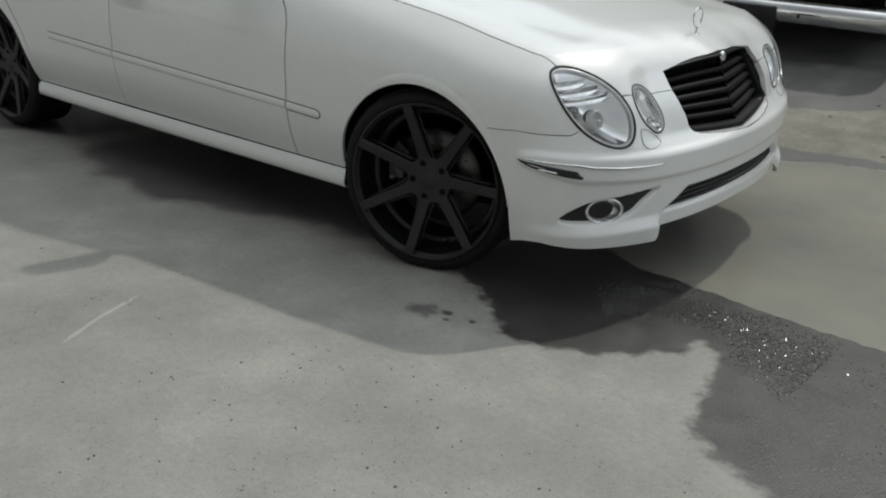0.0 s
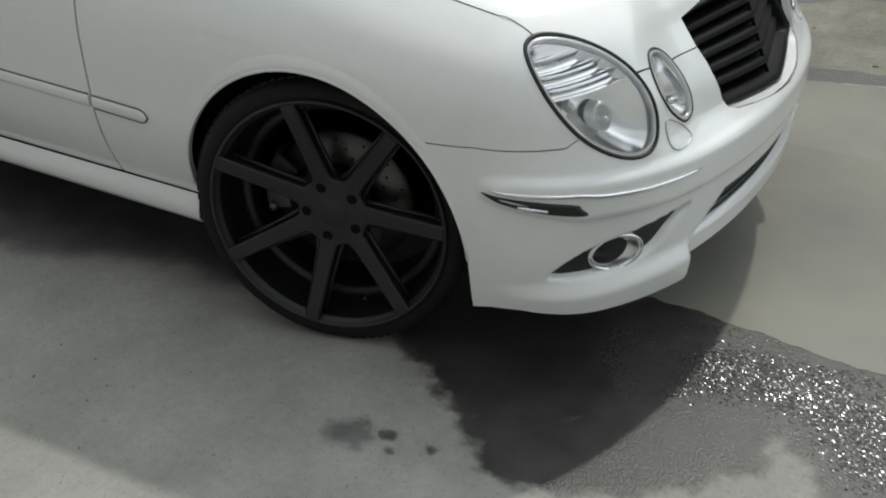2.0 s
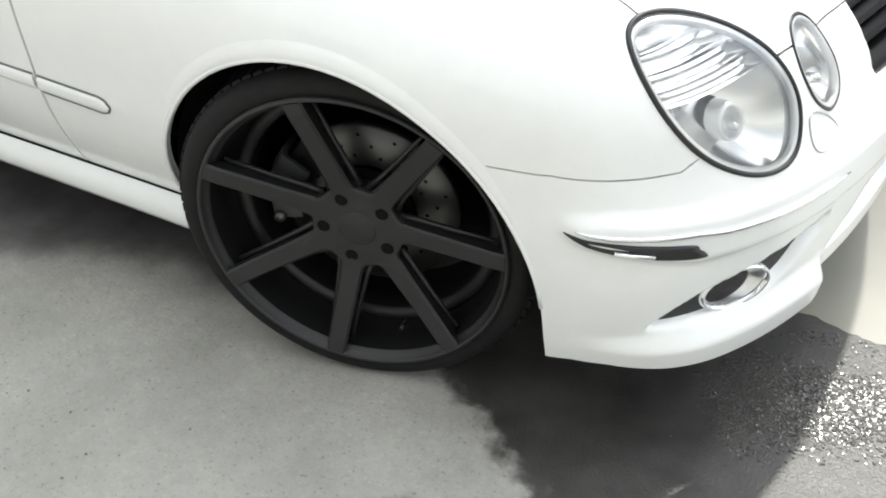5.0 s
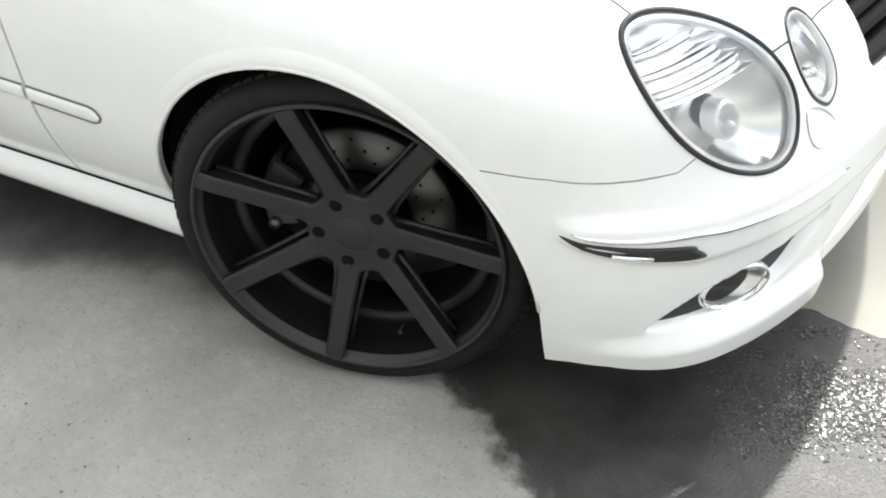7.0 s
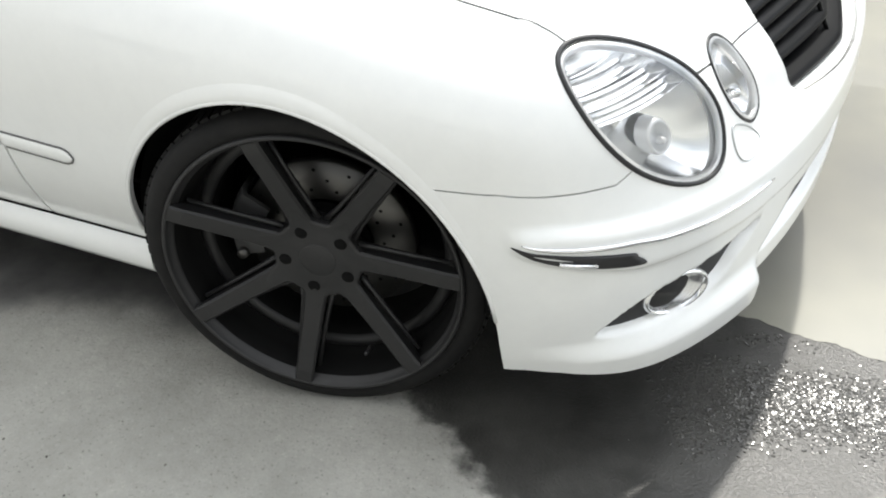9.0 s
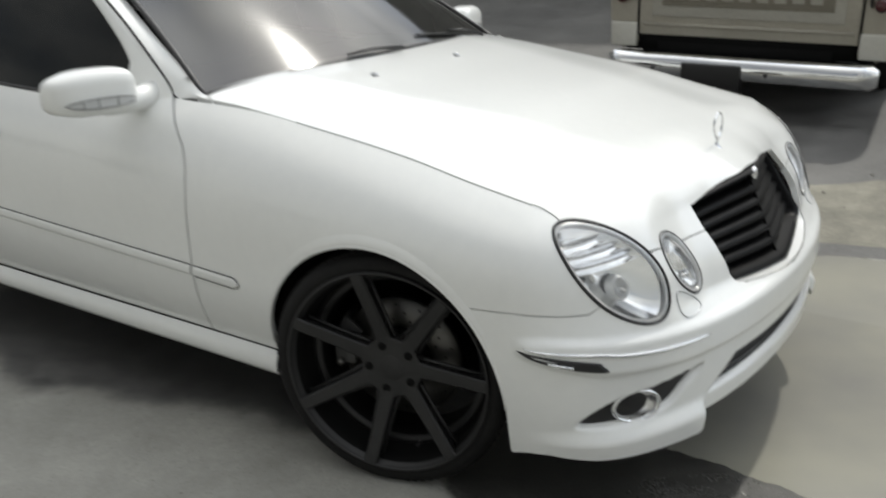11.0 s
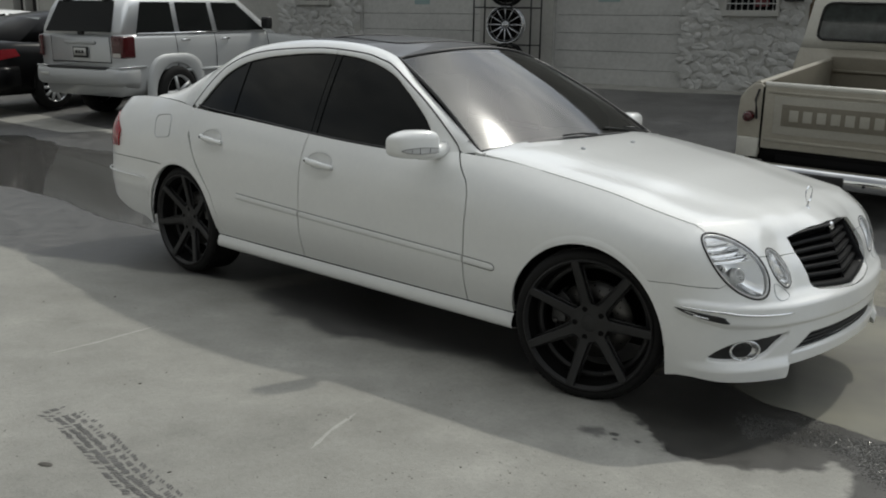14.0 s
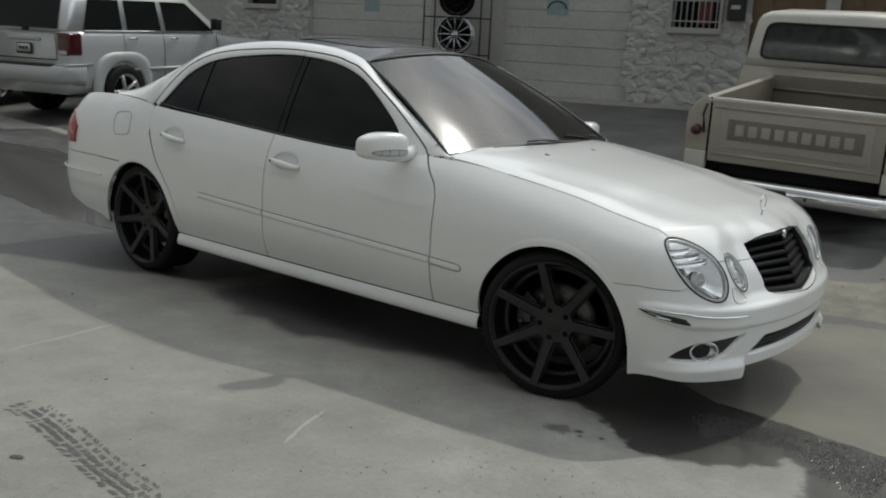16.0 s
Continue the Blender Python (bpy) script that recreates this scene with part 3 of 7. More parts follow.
def bumper_pt(s, z):
    o = .013 * (smoothstep(bulge_low(s) - .010, bulge_low(s) + .008, z) - smoothstep(bulge_high(s) - .004, bulge_high(s) + .022, z)) * smoothstep(.43, .52, s)
    if s < S_LIP + .03:
        o += .026 * smoothstep(.285, .245, z) * smoothstep(S_LIP + .028, S_LIP - .004, s) * smoothstep(.44, .80, s)
    for poly, depth in ((FOG, .030), (LOWG, .040)):
        if in_poly(poly, s, z):
            o -= depth * smoothstep(0, .012, edge_dist(poly, s, z))
    return Pn(s, z, o)


def b_low(s):
    return lerp_table([(fx + fr, .203), (.47, .214), (.56, .219), (.70, .210), (S_LIP - .01, .199), (S_LIP + .02, .236), (S_MID, .244)], s)


def b_high(s):
    if s <= LAMP_B:
        return lerp_table(SEAM, s) - .0014
    f = math.sin(max(0.0, 1 - (s - XA) / 1.05) * math.pi / 2) ** (2 / pn(.66))
    return min(lerp_table(LAMP_SEAM, f) - .0028, .575 + (s - LAMP_B) * 1.2)


GR_LOW = [(0, .489), (.112, .495), (.21, .503), (.285, .512), (.312, .522), (.327, .544), (.343, .60)]
GR_S = [(s_yz(y, z), z) for y, z in GR_LOW[::-1]] + [(S_MID + .05, .489), (S_MID + .05, .80), (s_yz(.350, .710), .80), (s_yz(.350, .710), .710)]
ARCH_CUT = [(fx + fr, .0)] + [(fx + fr * math.cos(math.pi * k / 60), fz + fr * math.sin(math.pi * k / 60)) for k in range(0, 61)] + [(fx - fr, .0)]
b_ss = spread(.255, .46, 50) + spread(.46, S_MID, 140)[1:]
NB = 84
half = columns(b_ss, b_low, b_high, NB, bumper_pt)
nb = len(half)
half, half_keep = trimmed(half, lambda i, j: (b_ss[i], b_low(b_ss[i]) + (b_high(b_ss[i]) - b_low(b_ss[i])) * j / NB), [ARCH_CUT, BIG_C, SMALL_C, GR_S], lambda v, a, c: bumper_pt(min(a, S_MID), c))
all_b = mirrored(half) + half[::-1][1:]


def bump_keep(i, j):
    k = i if i < nb - 1 else 2 * nb - 3 - i
    return half_keep(k, j)


bumper = part("front_bumper", skin(all_b, .018, keep=bump_keep), M_white, car)


def surface_fill(poly, depth, dome=0.0, rings=8, sg=-1, shift=0.0):
    """A closed patch over an outline in (s, z), lying depth inside the body skin."""
    cs, cz = sum(p[0] for p in poly) / len(poly), sum(p[1] for p in poly) / len(poly)
    b = bmesh.new()
    rows = []
    for r in range(rings):
        k = 1 - r / rings
        rows.append([])
        for s, z in poly:
            p = Pn(cs + (s - cs) * k, cz + (z - cz) * k, -depth + dome * (1 - k * k))
            rows[-1].append(b.verts.new((p.x, sg * p.y, p.z)))
    p = Pn(cs, cz, -depth + dome)
    mid = b.verts.new((p.x, sg * p.y, p.z))
    n = len(poly)
    for r in range(rings - 1):
        for i in range(n):
            b.faces.new((rows[r][i], rows[r][(i + 1) % n], rows[r + 1][(i + 1) % n], rows[r + 1][i]))
    for i in range(n):
        b.faces.new((rows[-1][i], rows[-1][(i + 1) % n], mid))
    b.normal_update()
    if sum(f.normal.x for f in b.faces) < 0:
        bmesh.ops.reverse_faces(b, faces=b.faces)
    return b


def outline(poly, off, radius, sg=-1, sides=8):
    return tube([Vector((p.x, sg * p.y, p.z)) for p in follow(poly, off)], radius, sides, True)


def wall_strip(poly, d0, d1, sg=-1):
    b = bmesh.new()
    a = [b.verts.new((p.x, sg * p.y, p.z)) for p in follow(poly, d0)]
    c = [b.verts.new((p.x, sg * p.y, p.z)) for p in follow(poly, d1)]
    for i in range(len(poly)):
        b.faces.new((a[i], a[(i + 1) % len(a)], c[(i + 1) % len(a)], c[i]))
    return b


def frame_at(s, z, off, sg):
    """A pose on the body skin: local -y looks outwards."""
    p, q = Pn(s, z, off), Pn(s, z, off + .01)
    n = (q - p).normalized()
    p, n = Vector((p.x, sg * p.y, p.z)), Vector((n.x, sg * n.y, n.z))
    xx = Vector((0, 0, 1)).cross(n).normalized()
    zz = n.cross(xx)
    m = Matrix((xx, -n, zz)).transposed().to_4x4()
    return Matrix.Translation(p) @ m


# ---- head lamps
def scaled(poly, k):
    cs, cz = sum(p[0] for p in poly) / len(poly), sum(p[1] for p in poly) / len(poly)
    return [(cs + (s - cs) * k, cz + (z - cz) * k) for s, z in poly]


for sg in (-1, 1):
    for nm, poly in (("headlamp", BIG_C), ("inner_headlamp", SMALL_C)):
        lens = part(nm, surface_fill(poly, -.001, .012, 10, sg), M_lens, car, "clear headlamp behind a bulged cover")
        lens.visible_shadow = False
        part("rubber_seal", outline(poly, -.001, .0044 if nm == "headlamp" else .0034, sg, 10), M_trim, lens, "black rubber seal")
        part("silver_rim", outline(scaled(poly, .945), -.004, .0055, sg), M_silver, lens, "satin silver rim")
        part("lamp_wall", wall_strip(scaled(poly, .97), -.003, -.030, sg), M_silver, lens)
        part("reflector", surface_fill(scaled(poly, .965), .011, -.036, 12, sg), M_reflector, lens, "polished reflector bowl")
    # fluted upper reflector, bulb shield and bulb of the large lamp
    holder = [o for o in car.children if o.name.startswith("headlamp")][-1]
    inner = scaled(BIG_C, .93)
    for k in range(4):
        z = .734 - .0235 * k
        inside = [q for q in spread(LAMP_L - .05, S_MID - .4, 260) if in_poly(inner, q, z)]
        if len(inside) > 3:
            rows = []
            for q in spread(inside[0], inside[-1], 24):
                bend = .016 * ((q - inside[0]) / (inside[-1] - inside[0])) ** 2
                prof = [(z + .0112, -.0145), (z + .0085, -.0185), (z + .003, -.0225), (z - .003, -.0235), (z - .0085, -.0195), (z - .0105, -.0145)]
                rows.append([(lambda p: Vector((p.x, sg * p.y, p.z)))(Pn(q, zz + bend, d)) for zz, d in prof])
            part("flute", skin(rows, 0), M_reflector, holder)
    m = frame_at(s_of(.612, .712, .606), .604, -.032, sg) @ Matrix.Rotation(radians(16 * sg), 4, 'Y')
    shield = part("bulb_shield", move(lathe([(-.004, .0002), (-.006, .008), (-.010, .014), (-.016, .018), (-.022, .021), (-.023, .024), (-.018, .0265), (.006, .028)], 32), m @ Matrix.Translation((0, 0, .006)) @ Matrix.Diagonal((.86, 1, 1.12, 1))), M_silver, holder, "bright round bulb shield")
    part("bulb", move(lathe([(-.030, .0002), (-.028, .005), (-.018, .0065)], 16), m), M_silver, shield)
    small = [o for o in car.children if o.name.startswith("inner_headlamp")][-1]
    m = frame_at(s_yz(.462, .583), .583, -.035, sg)
    part("bulb_cap", move(lathe([(-.018, .0002), (-.016, .008), (0, .011)], 20), m), M_chrome, small)
    # washer flap
    wf = closed_curve([(s_yz(y, z), z) for y, z in ((.560, .566), (.502, .540), (.486, .514), (.543, .504), (.567, .522))], 6)
    part("washer_flap", tube([Vector((p.x, sg * p.y, p.z)) for p in [bumper_pt(s, z) + Vector((.0005, .0005, 0)) for s, z in wf]], .0016, 6, True), M_lampgrey, bumper)

# ---- bumper trim: markers, bright strips, fog lamps, lower grille
for sg in (-1, 1):
    mk = closed_curve([(s_of(.436, .881, .49), .489), (s_of(.50, .86, .478), .482), (s_of(.582, .79, .463), .463), (s_of(.594, .782, .452), .453), (s_of(.604, .774, .438), .438), (s_of(.580, .796, .442), .441), (s_of(.50, .86, .466), .465)], 5)
    rows = []
    b = bmesh.new()
    vs = []
    for k, o in ((1.0, -.002), (1.0, .003), (.8, .0045), (.0, .005)):
        ring = [bumper_pt(sum(q[0] for q in mk) / len(mk) + (s - sum(q[0] for q in mk) / len(mk)) * max(k, .02), sum(q[1] for q in mk) / len(mk) + (z - sum(q[1] for q in mk) / len(mk)) * max(k, .02)) + Vector((.8, .6, 0)) * o for s, z in mk]
        vs.append([b.verts.new((p.x, sg * p.y, p.z)) for p in ring])
    for r0, r1 in zip(vs, vs[1:]):
        for i in range(len(mk)):
            b.faces.new((r0[i], r0[(i + 1) % len(mk)], r1[(i + 1) % len(mk)], r1[i]))
    bmesh.ops.recalc_face_normals(b, faces=b.faces)
    mark = part("side_marker", b, M_trim, bumper, "smoked dark side marker lamp")
    pts = [bumper_pt(s, z) + Vector((.0042, .0036, 0)) for s, z in ((s_of(.50, .86, .472), .469), (s_of(.52, .845, .468), .464), (s_of(.545, .825, .462), .458))]
    part("marker_window", tube([Vector((p.x, sg * p.y, p.z)) for p in pts], .0035, 6), M_chrome, mark)
    st = [(s_of(x, y, z), z) for x, y, z in ((.452, .878, .497), (.50, .86, .490), (.589, .785, .479), (.62, .747, .470), (.674, .657, .460), (.71, .57, .456), (.738, .49, .455))]
    fine = []
    for (s0, z0), (s1, z1) in zip(st, st[1:]):
        fine += [(s0 + (s1 - s0) * k / 6, z0 + (z1 - z0) * k / 6) for k in range(6)]
    pts = [bumper_pt(s, z) + Vector((.002, .0015, .001)) for s, z in fine]
    part("bright_strip", tube([Vector((p.x, sg * p.y, p.z)) for p in pts], lambda t: .0042 - .003 * abs(2 * t - 1) ** 4, 8), M_chrome, bumper, "chrome trim strip")
    part("fog_surround", surface_fill(scaled(FOG, 1.03), .0185, 0, 6, sg), M_trim, bumper, "black fog lamp surround")
    m = frame_at(s_of(.652, .690, .318), .318, -.016, sg) @ Matrix.Rotation(radians(8 * sg), 4, 'Z') @ Matrix.Diagonal((1.42, 1, .95, 1))
    fog = part("fog_lamp", move(lathe([(-.004, .0375), (-.011, .0395), (-.012, .0425), (-.006, .045), (.02, .046)], 36), m), M_chrome, bumper, "round fog lamp with chrome ring")
    part("fog_lens", move(lathe([(-.013, .0002), (-.012, .02), (-.007, .036)], 30), m), M_lens, fog, "clear fog lamp glass").visible_shadow = False
    part("fog_bowl", move(lathe([(.016, .0002), (.012, .02), (-.004, .038)], 30), m), M_fogbowl, fog)
rows = []
for k in range(25):
    t = k / 24
    rows.append([])
    for j in range(-24, 25):
        f = j / 24
        zz = .279 + (.358 - .279) * t
        s_edge = LOWG_L - .01 + (LOWG_T - LOWG_L) * t
        s = S_MID - (S_MID - s_edge) * abs(f)
        p = Pn(s, zz, -.030)
        rows[-1].append(Vector((p.x, math.copysign(p.y, f), p.z)))
part("lower_grille", skin(rows, 0), M_trim, bumper, "black lower air intake mesh")
for k in range(4):
    z = .292 + .016 * k
    pts = []
    for j in range(-20, 21):
        f = j / 20
        s = S_MID - (S_MID - (LOWG_L + (LOWG_T - LOWG_L) * (z - .281) / .073)) * abs(f)
        p = Pn(s, z, -.022)
        pts.append((p.x, math.copysign(p.y, f), p.z))
    part("intake_bar", tube(pts, .004, 6), M_trim, bumper)

# ---- grille: black frame and bars, narrowing downwards, with a prow in the middle
def grille_pt(f, t):
    """f across (-1..1), t from top (0) to bottom (1)."""
    y = f * (.350 - .028 * t)
    xe, xc = .594 + (.712 - .594) * t, .666 + (.768 - .666) * t
    x = xe + (xc - xe) * (1 - abs(f) ** 1.25)
    z = (.700 + .026 * (1 - f * f)) * (1 - t) + (.496 + .024 * abs(f) ** 1.3 + .016 * (max(0., abs(f) - .88) / .12) ** 2) * t
    return Vector((x, y, z))


grille = new("grille")
grille.parent = car
rows = [[grille_pt(-1.03 + 2.06 * j / 40, -.02 + 1.04 * k / 12) - Vector((.050, 0, 0)) for j in range(41)] for k in range(13)]
part("grille_back", skin(rows, 0, centre=lambda c: c - Vector((1, 0, 0))), M_dark, grille)
rim_in = [(-1 + 2 * k / 40, 0) for k in range(41)] + [(1, k / 14) for k in range(1, 14)] + [(1 - 2 * k / 40, 1) for k in range(41)] + [(-1, 1 - k / 14) for k in range(1, 14)]
b = bmesh.new()
rings = []
for k_in, depth in ((1.035, -.020), (1.035, .004), (1.012, .010), (.975, .010), (.945, .003), (.935, -.040)):
    rings.append([])
    for f, t in rim_in:
        w = grille_pt(f * k_in, .5 + (t - .5) * (k_in if t < .5 else 2 * k_in - 1 if k_in < 1 else k_in)) + Vector((depth, 0, 0))
        rings[-1].append(b.verts.new(w))
for r0, r1 in zip(rings, rings[1:]):
    for j in range(len(rim_in)):
        b.faces.new((r0[j], r0[(j + 1) % len(rim_in)], r1[(j + 1) % len(rim_in)], r1[j]))
bmesh.ops.recalc_face_normals(b, faces=b.faces)
part("grille_frame", b, M_grille, grille, "satin black grille frame")
for k in range(5):
    t = .215 + .152 * k
    rows = []
    for j in range(41):
        f = -.955 + 1.91 * j / 40
        c = grille_pt(f, t) - Vector((.010, 0, 0))
        rows.append([c + Vector(d) for d in ((-.034, 0, .013), (-.004, 0, .0085), (.003, 0, .002), (.001, 0, -.006), (-.006, 0, -.0095), (-.034, 0, -.011))])
    part("grille_bar", skin(rows, 0, centre=lambda c: c - Vector((1, 0, 0))), M_grille, grille)
part("grille_spine", tube([grille_pt(0, t) - Vector((.016, 0, 0)) for t in spread(.06, .96, 12)], .005, 6), M_grille, grille)
rows = []
for j in range(41):
    f = -1 + 2 * j / 40
    y = abs(f) * .320
    z0 = lerp_table(GR_LOW, y)
    p0 = P(s_yz(y, z0), z0)
    p0 = Vector((p0.x - .004, math.copysign(p0.y, f), p0.z))
    p1 = grille_pt(f, 1) + Vector((-.03, 0, -.006))
    rows.append([p0.lerp(p1, k / 4) for k in range(5)])
part("grille_ledge", skin(rows, 0, centre=lambda c: Vector((c.x, 0, 0))), M_white, grille, "white ledge under the grille")
part("badge", move(lathe([(-.006, .0002), (-.006, .014), (-.003, .018), (.004, .018)], 24), Matrix.Translation((.672, 0, .719)) @ pose(0, 0, 0, 0, 0, 90)), M_chrome, grille, "small round chrome badge")
# bonnet ornament: a ring on a stem
orn = part("bonnet_ornament", lathe([(.0, .016), (.006, .014), (.012, .006), (.022, .004), (.030, .004)], 20, 'z'), M_chrome, car, "upright chrome ring ornament on a stem")
orn.location = (.562, 0, .774)
part("ring", tube([(0, .034 * math.cos(2 * math.pi * k / 32), .065 + .034 * math.sin(2 * math.pi * k / 32)) for k in range(32)], .0035, 8, True), M_chrome, orn)

# ---- upper body: glass, door frames, pillars, roof
def gh_y(x, z):
    t = z - .93
    return .832 - .36 * t - .22 * t * t - .052 * (x + 1.75) ** 2 * (1 if x > -1.75 else .75)


def gh(x, z, off=0.0):
    return Vector((x, gh_y(x, z) + off, z))


DLO = [(-.915, 1.0), (-.985, 1.073), (-1.097, 1.156), (-1.18, 1.210), (-1.263, 1.258), (-1.38, 1.300), (-1.51, 1.328), (-1.66, 1.343), (-1.816, 1.348), (-1.97, 1.343), (-2.132, 1.330), (-2.30, 1.312), (-2.474, 1.280), (-2.59, 1.235), (-2.68, 1.178), (-2.774, 1.078), (-2.855, .990)]
DLO_F = []
for i in range(len(DLO) - 1):
    p0, p1, p2, p3 = DLO[max(0, i - 1)], DLO[i], DLO[i + 1], DLO[min(len(DLO) - 1, i + 2)]
    for j in range(4):
        t = j / 4
        DLO_F.append(tuple(0.5 * (2 * p1[c] + (p2[c] - p0[c]) * t + (2 * p0[c] - 5 * p1[c] + 4 * p2[c] - p3[c]) * t * t + (3 * p1[c] - p0[c] - 3 * p2[c] + p3[c]) * t ** 3) for c in (0, 1)))
DLO_F.append(DLO[-1])


GAP = [(-.745, .945), (-.778, .982), (-.923, 1.087), (-1.075, 1.183), (-1.294, 1.302), (-1.40, 1.334), (-1.531, 1.359), (-1.837, 1.376), (-2.16, 1.362), (-2.36, 1.343), (-2.502, 1.317), (-2.62, 1.276), (-2.716, 1.220), (-2.82, 1.118), (-2.921, .984)]
GAP_F = []
for i in range(len(GAP) - 1):
    p0, p1, p2, p3 = GAP[max(0, i - 1)], GAP[i], GAP[i + 1], GAP[min(len(GAP) - 1, i + 2)]
    for j in range(6):
        t = j / 6
        GAP_F.append(tuple(0.5 * (2 * p1[c] + (p2[c] - p0[c]) * t + (2 * p0[c] - 5 * p1[c] + 4 * p2[c] - p3[c]) * t * t + (3 * p1[c] - p0[c] - 3 * p2[c] + p3[c]) * t ** 3) for c in (0, 1)))
GAP_F.append(GAP[-1])


def gap_z(x):
    return lerp_table(sorted(GAP_F), x)


def nearest_open(line, x, z):
    best, out = 9e9, None
    for (x0, z0), (x1, z1) in zip(line, line[1:]):
        dx, dz = x1 - x0, z1 - z0
        k = max(0, min(1, ((x - x0) * dx + (z - z0) * dz) / (dx * dx + dz * dz)))
        d = (x0 + k * dx - x) ** 2 + (z0 + k * dz - z) ** 2
        if d < best:
            best, out = d, (x0 + k * dx, z0 + k * dz)
    return out


def belt_z(x):
    return top_z(x) + .004


for sg, i in ((-1, 0), (1, 1)):
    side = []
    # glass, in two door panes and a fixed rear pane
    for nm, xa, xb, holder in (("window", S_BD + .035, -.93, fd[i]), ("window", -2.46, S_BD - .035, rd[i]), ("quarter_window", -2.86, -2.485, rd[i])):
        rows = []
        for k in range(25):
            x = xa + (xb - xa) * k / 24
            zt = lerp_table(sorted(DLO_F), x) + .012
            zb = min(belt_z(x) - .01, zt - .01)
            rows.append([Vector((x, sg * (gh_y(x, z) - .010), z)) for z in [zb + (zt - zb) * j / 10 for j in range(11)]])
        part(nm, skin(rows, 0), M_tint, holder, "dark tinted glass")
    for holder, xa, xb in ((fd[i], S_BD + .003, S_BD + .040), (rd[i], S_BD - .040, S_BD - .003), (rd[i], -2.490, -2.455)):
        rows = []
        for x in (xa, (xa + xb) / 2, xb):
            zt = lerp_table(sorted(DLO_F), x) + .012
            rows.append([Vector((x, sg * (gh_y(x, z) - .004), z)) for z in [belt_z(x) - .01 + (zt - belt_z(x) + .01) * j / 10 for j in range(11)]])
        part("pillar_trim", skin(rows, .006), M_tint, holder, "gloss black pillar trim")
    # white door frames over the glass, split at the middle pillar
    for nm, sel, holder in (("window_frame", lambda x: x > S_BD + .003, fd[i]), ("window_frame", lambda x: x < S_BD - .003, rd[i])):
        rows = []
        ends = [(x, lerp_table(sorted(DLO_F), x)) for x in (S_BD + .0031, S_BD - .0031)]
        for x0, z0 in sorted(DLO_F + ends, reverse=True):
            if sel(x0):
                x1, z1 = nearest_open(GAP_F, x0, z0)
                d = math.hypot(x1 - x0, z1 - z0)
                x1, z1 = x0 + (x1 - x0) * (1 - .003 / d), z0 + (z1 - z0) * (1 - .003 / d)
                rows.append([Vector((x0 + (x1 - x0) * k, sg * (gh_y(x0 + (x1 - x0) * k, z0 + (z1 - z0) * k) + .004 * (1 - (2 * k - 1) ** 4)), z0 + (z1 - z0) * k)) for k in (0, .12, .3, .5, .7, .88, 1)])
        part(nm, skin(rows, .010), M_white, holder)
    # mirror triangle
    rows = []
    for k in range(13):
        x = -.935 + .190 * k / 12
        zt = gap_z(x) - .003
        zb = belt_z(x) - .016
        rows.append([Vector((x, sg * (gh_y(x, z) + .0035), z)) for z in [zb + (max(zt, zb + .004) - zb) * j / 6 for j in range(7)]])
    part("mirror_triangle", skin(rows, .008), M_white, fd[i])
    part("frame_gap", tube([Vector((x, sg * (gh_y(x, z) - .002), z)) for x, z in GAP_F], .0042, 6), M_trim, car, "dark gap round the door frames")
    pts = [Vector((x, sg * (gh_y(x, belt_z(x)) + .001), belt_z(x) + .001)) for x in spread(-2.84, -.93, 40)]
    part("window_seal", tube(pts, .0055, 6), M_trim, car, "black window seal")
    # roof rail and pillars: from the door frame gap to the screens and the roof panel
    run0 = [Vector((x, side_y(x, top_z(x)) - .001, top_z(x))) for x in (-.60, -.64, -.68, -.715)] + [gh(x, z, .001) for x, z in GAP_F[2:]]
    run0 += [Vector((x, side_y(x, top_z(x)) - .006, top_z(x) + .001)) for x in (-2.93, -3.0, -3.1, -3.2, -3.3, -3.36)]
    edge3 = [(-.632, .755, .953), (-.90, .688, 1.095), (-1.15, .620, 1.228), (-1.335, .572, 1.335), (-1.50, .560, 1.385), (-1.75, .556, 1.411), (-2.05, .552, 1.414), (-2.35, .548, 1.392), (-2.62, .545, 1.345), (-2.82, .56, 1.265), (-3.0, .585, 1.175), (-3.18, .61, 1.09), (-3.36, .63, 1.045)]
    ey, ez = smooth_table(sorted((p[0], p[1]) for p in edge3)), smooth_table(sorted((p[0], p[2]) for p in edge3))
    n0 = len(run0)
    rows = []
    for k, p in enumerate(run0):
        t = k / (n0 - 1)
        x1 = p.x + lerp_table([(0, .015), (.06, .04), (.25, .02), (.40, -.02), (.5, -.01), (.72, .0), (.86, -.02), (1, 0.0)], t)
        q = Vector((x1, ey(x1), ez(x1)))
        bulge = .16 * (q - p).length
        out = Vector((0, .75, .66))
        rows.append([(lambda v: Vector((v.x, sg * v.y, v.z)))(p.lerp(q, u) + out * bulge * 4 * u * (1 - u) * .5) for u in [j / 8 for j in range(9)]])
    part("roof_rail", skin(rows, .008, centre=lambda c: Vector((c.x, 0, 1.0))), M_white, car)

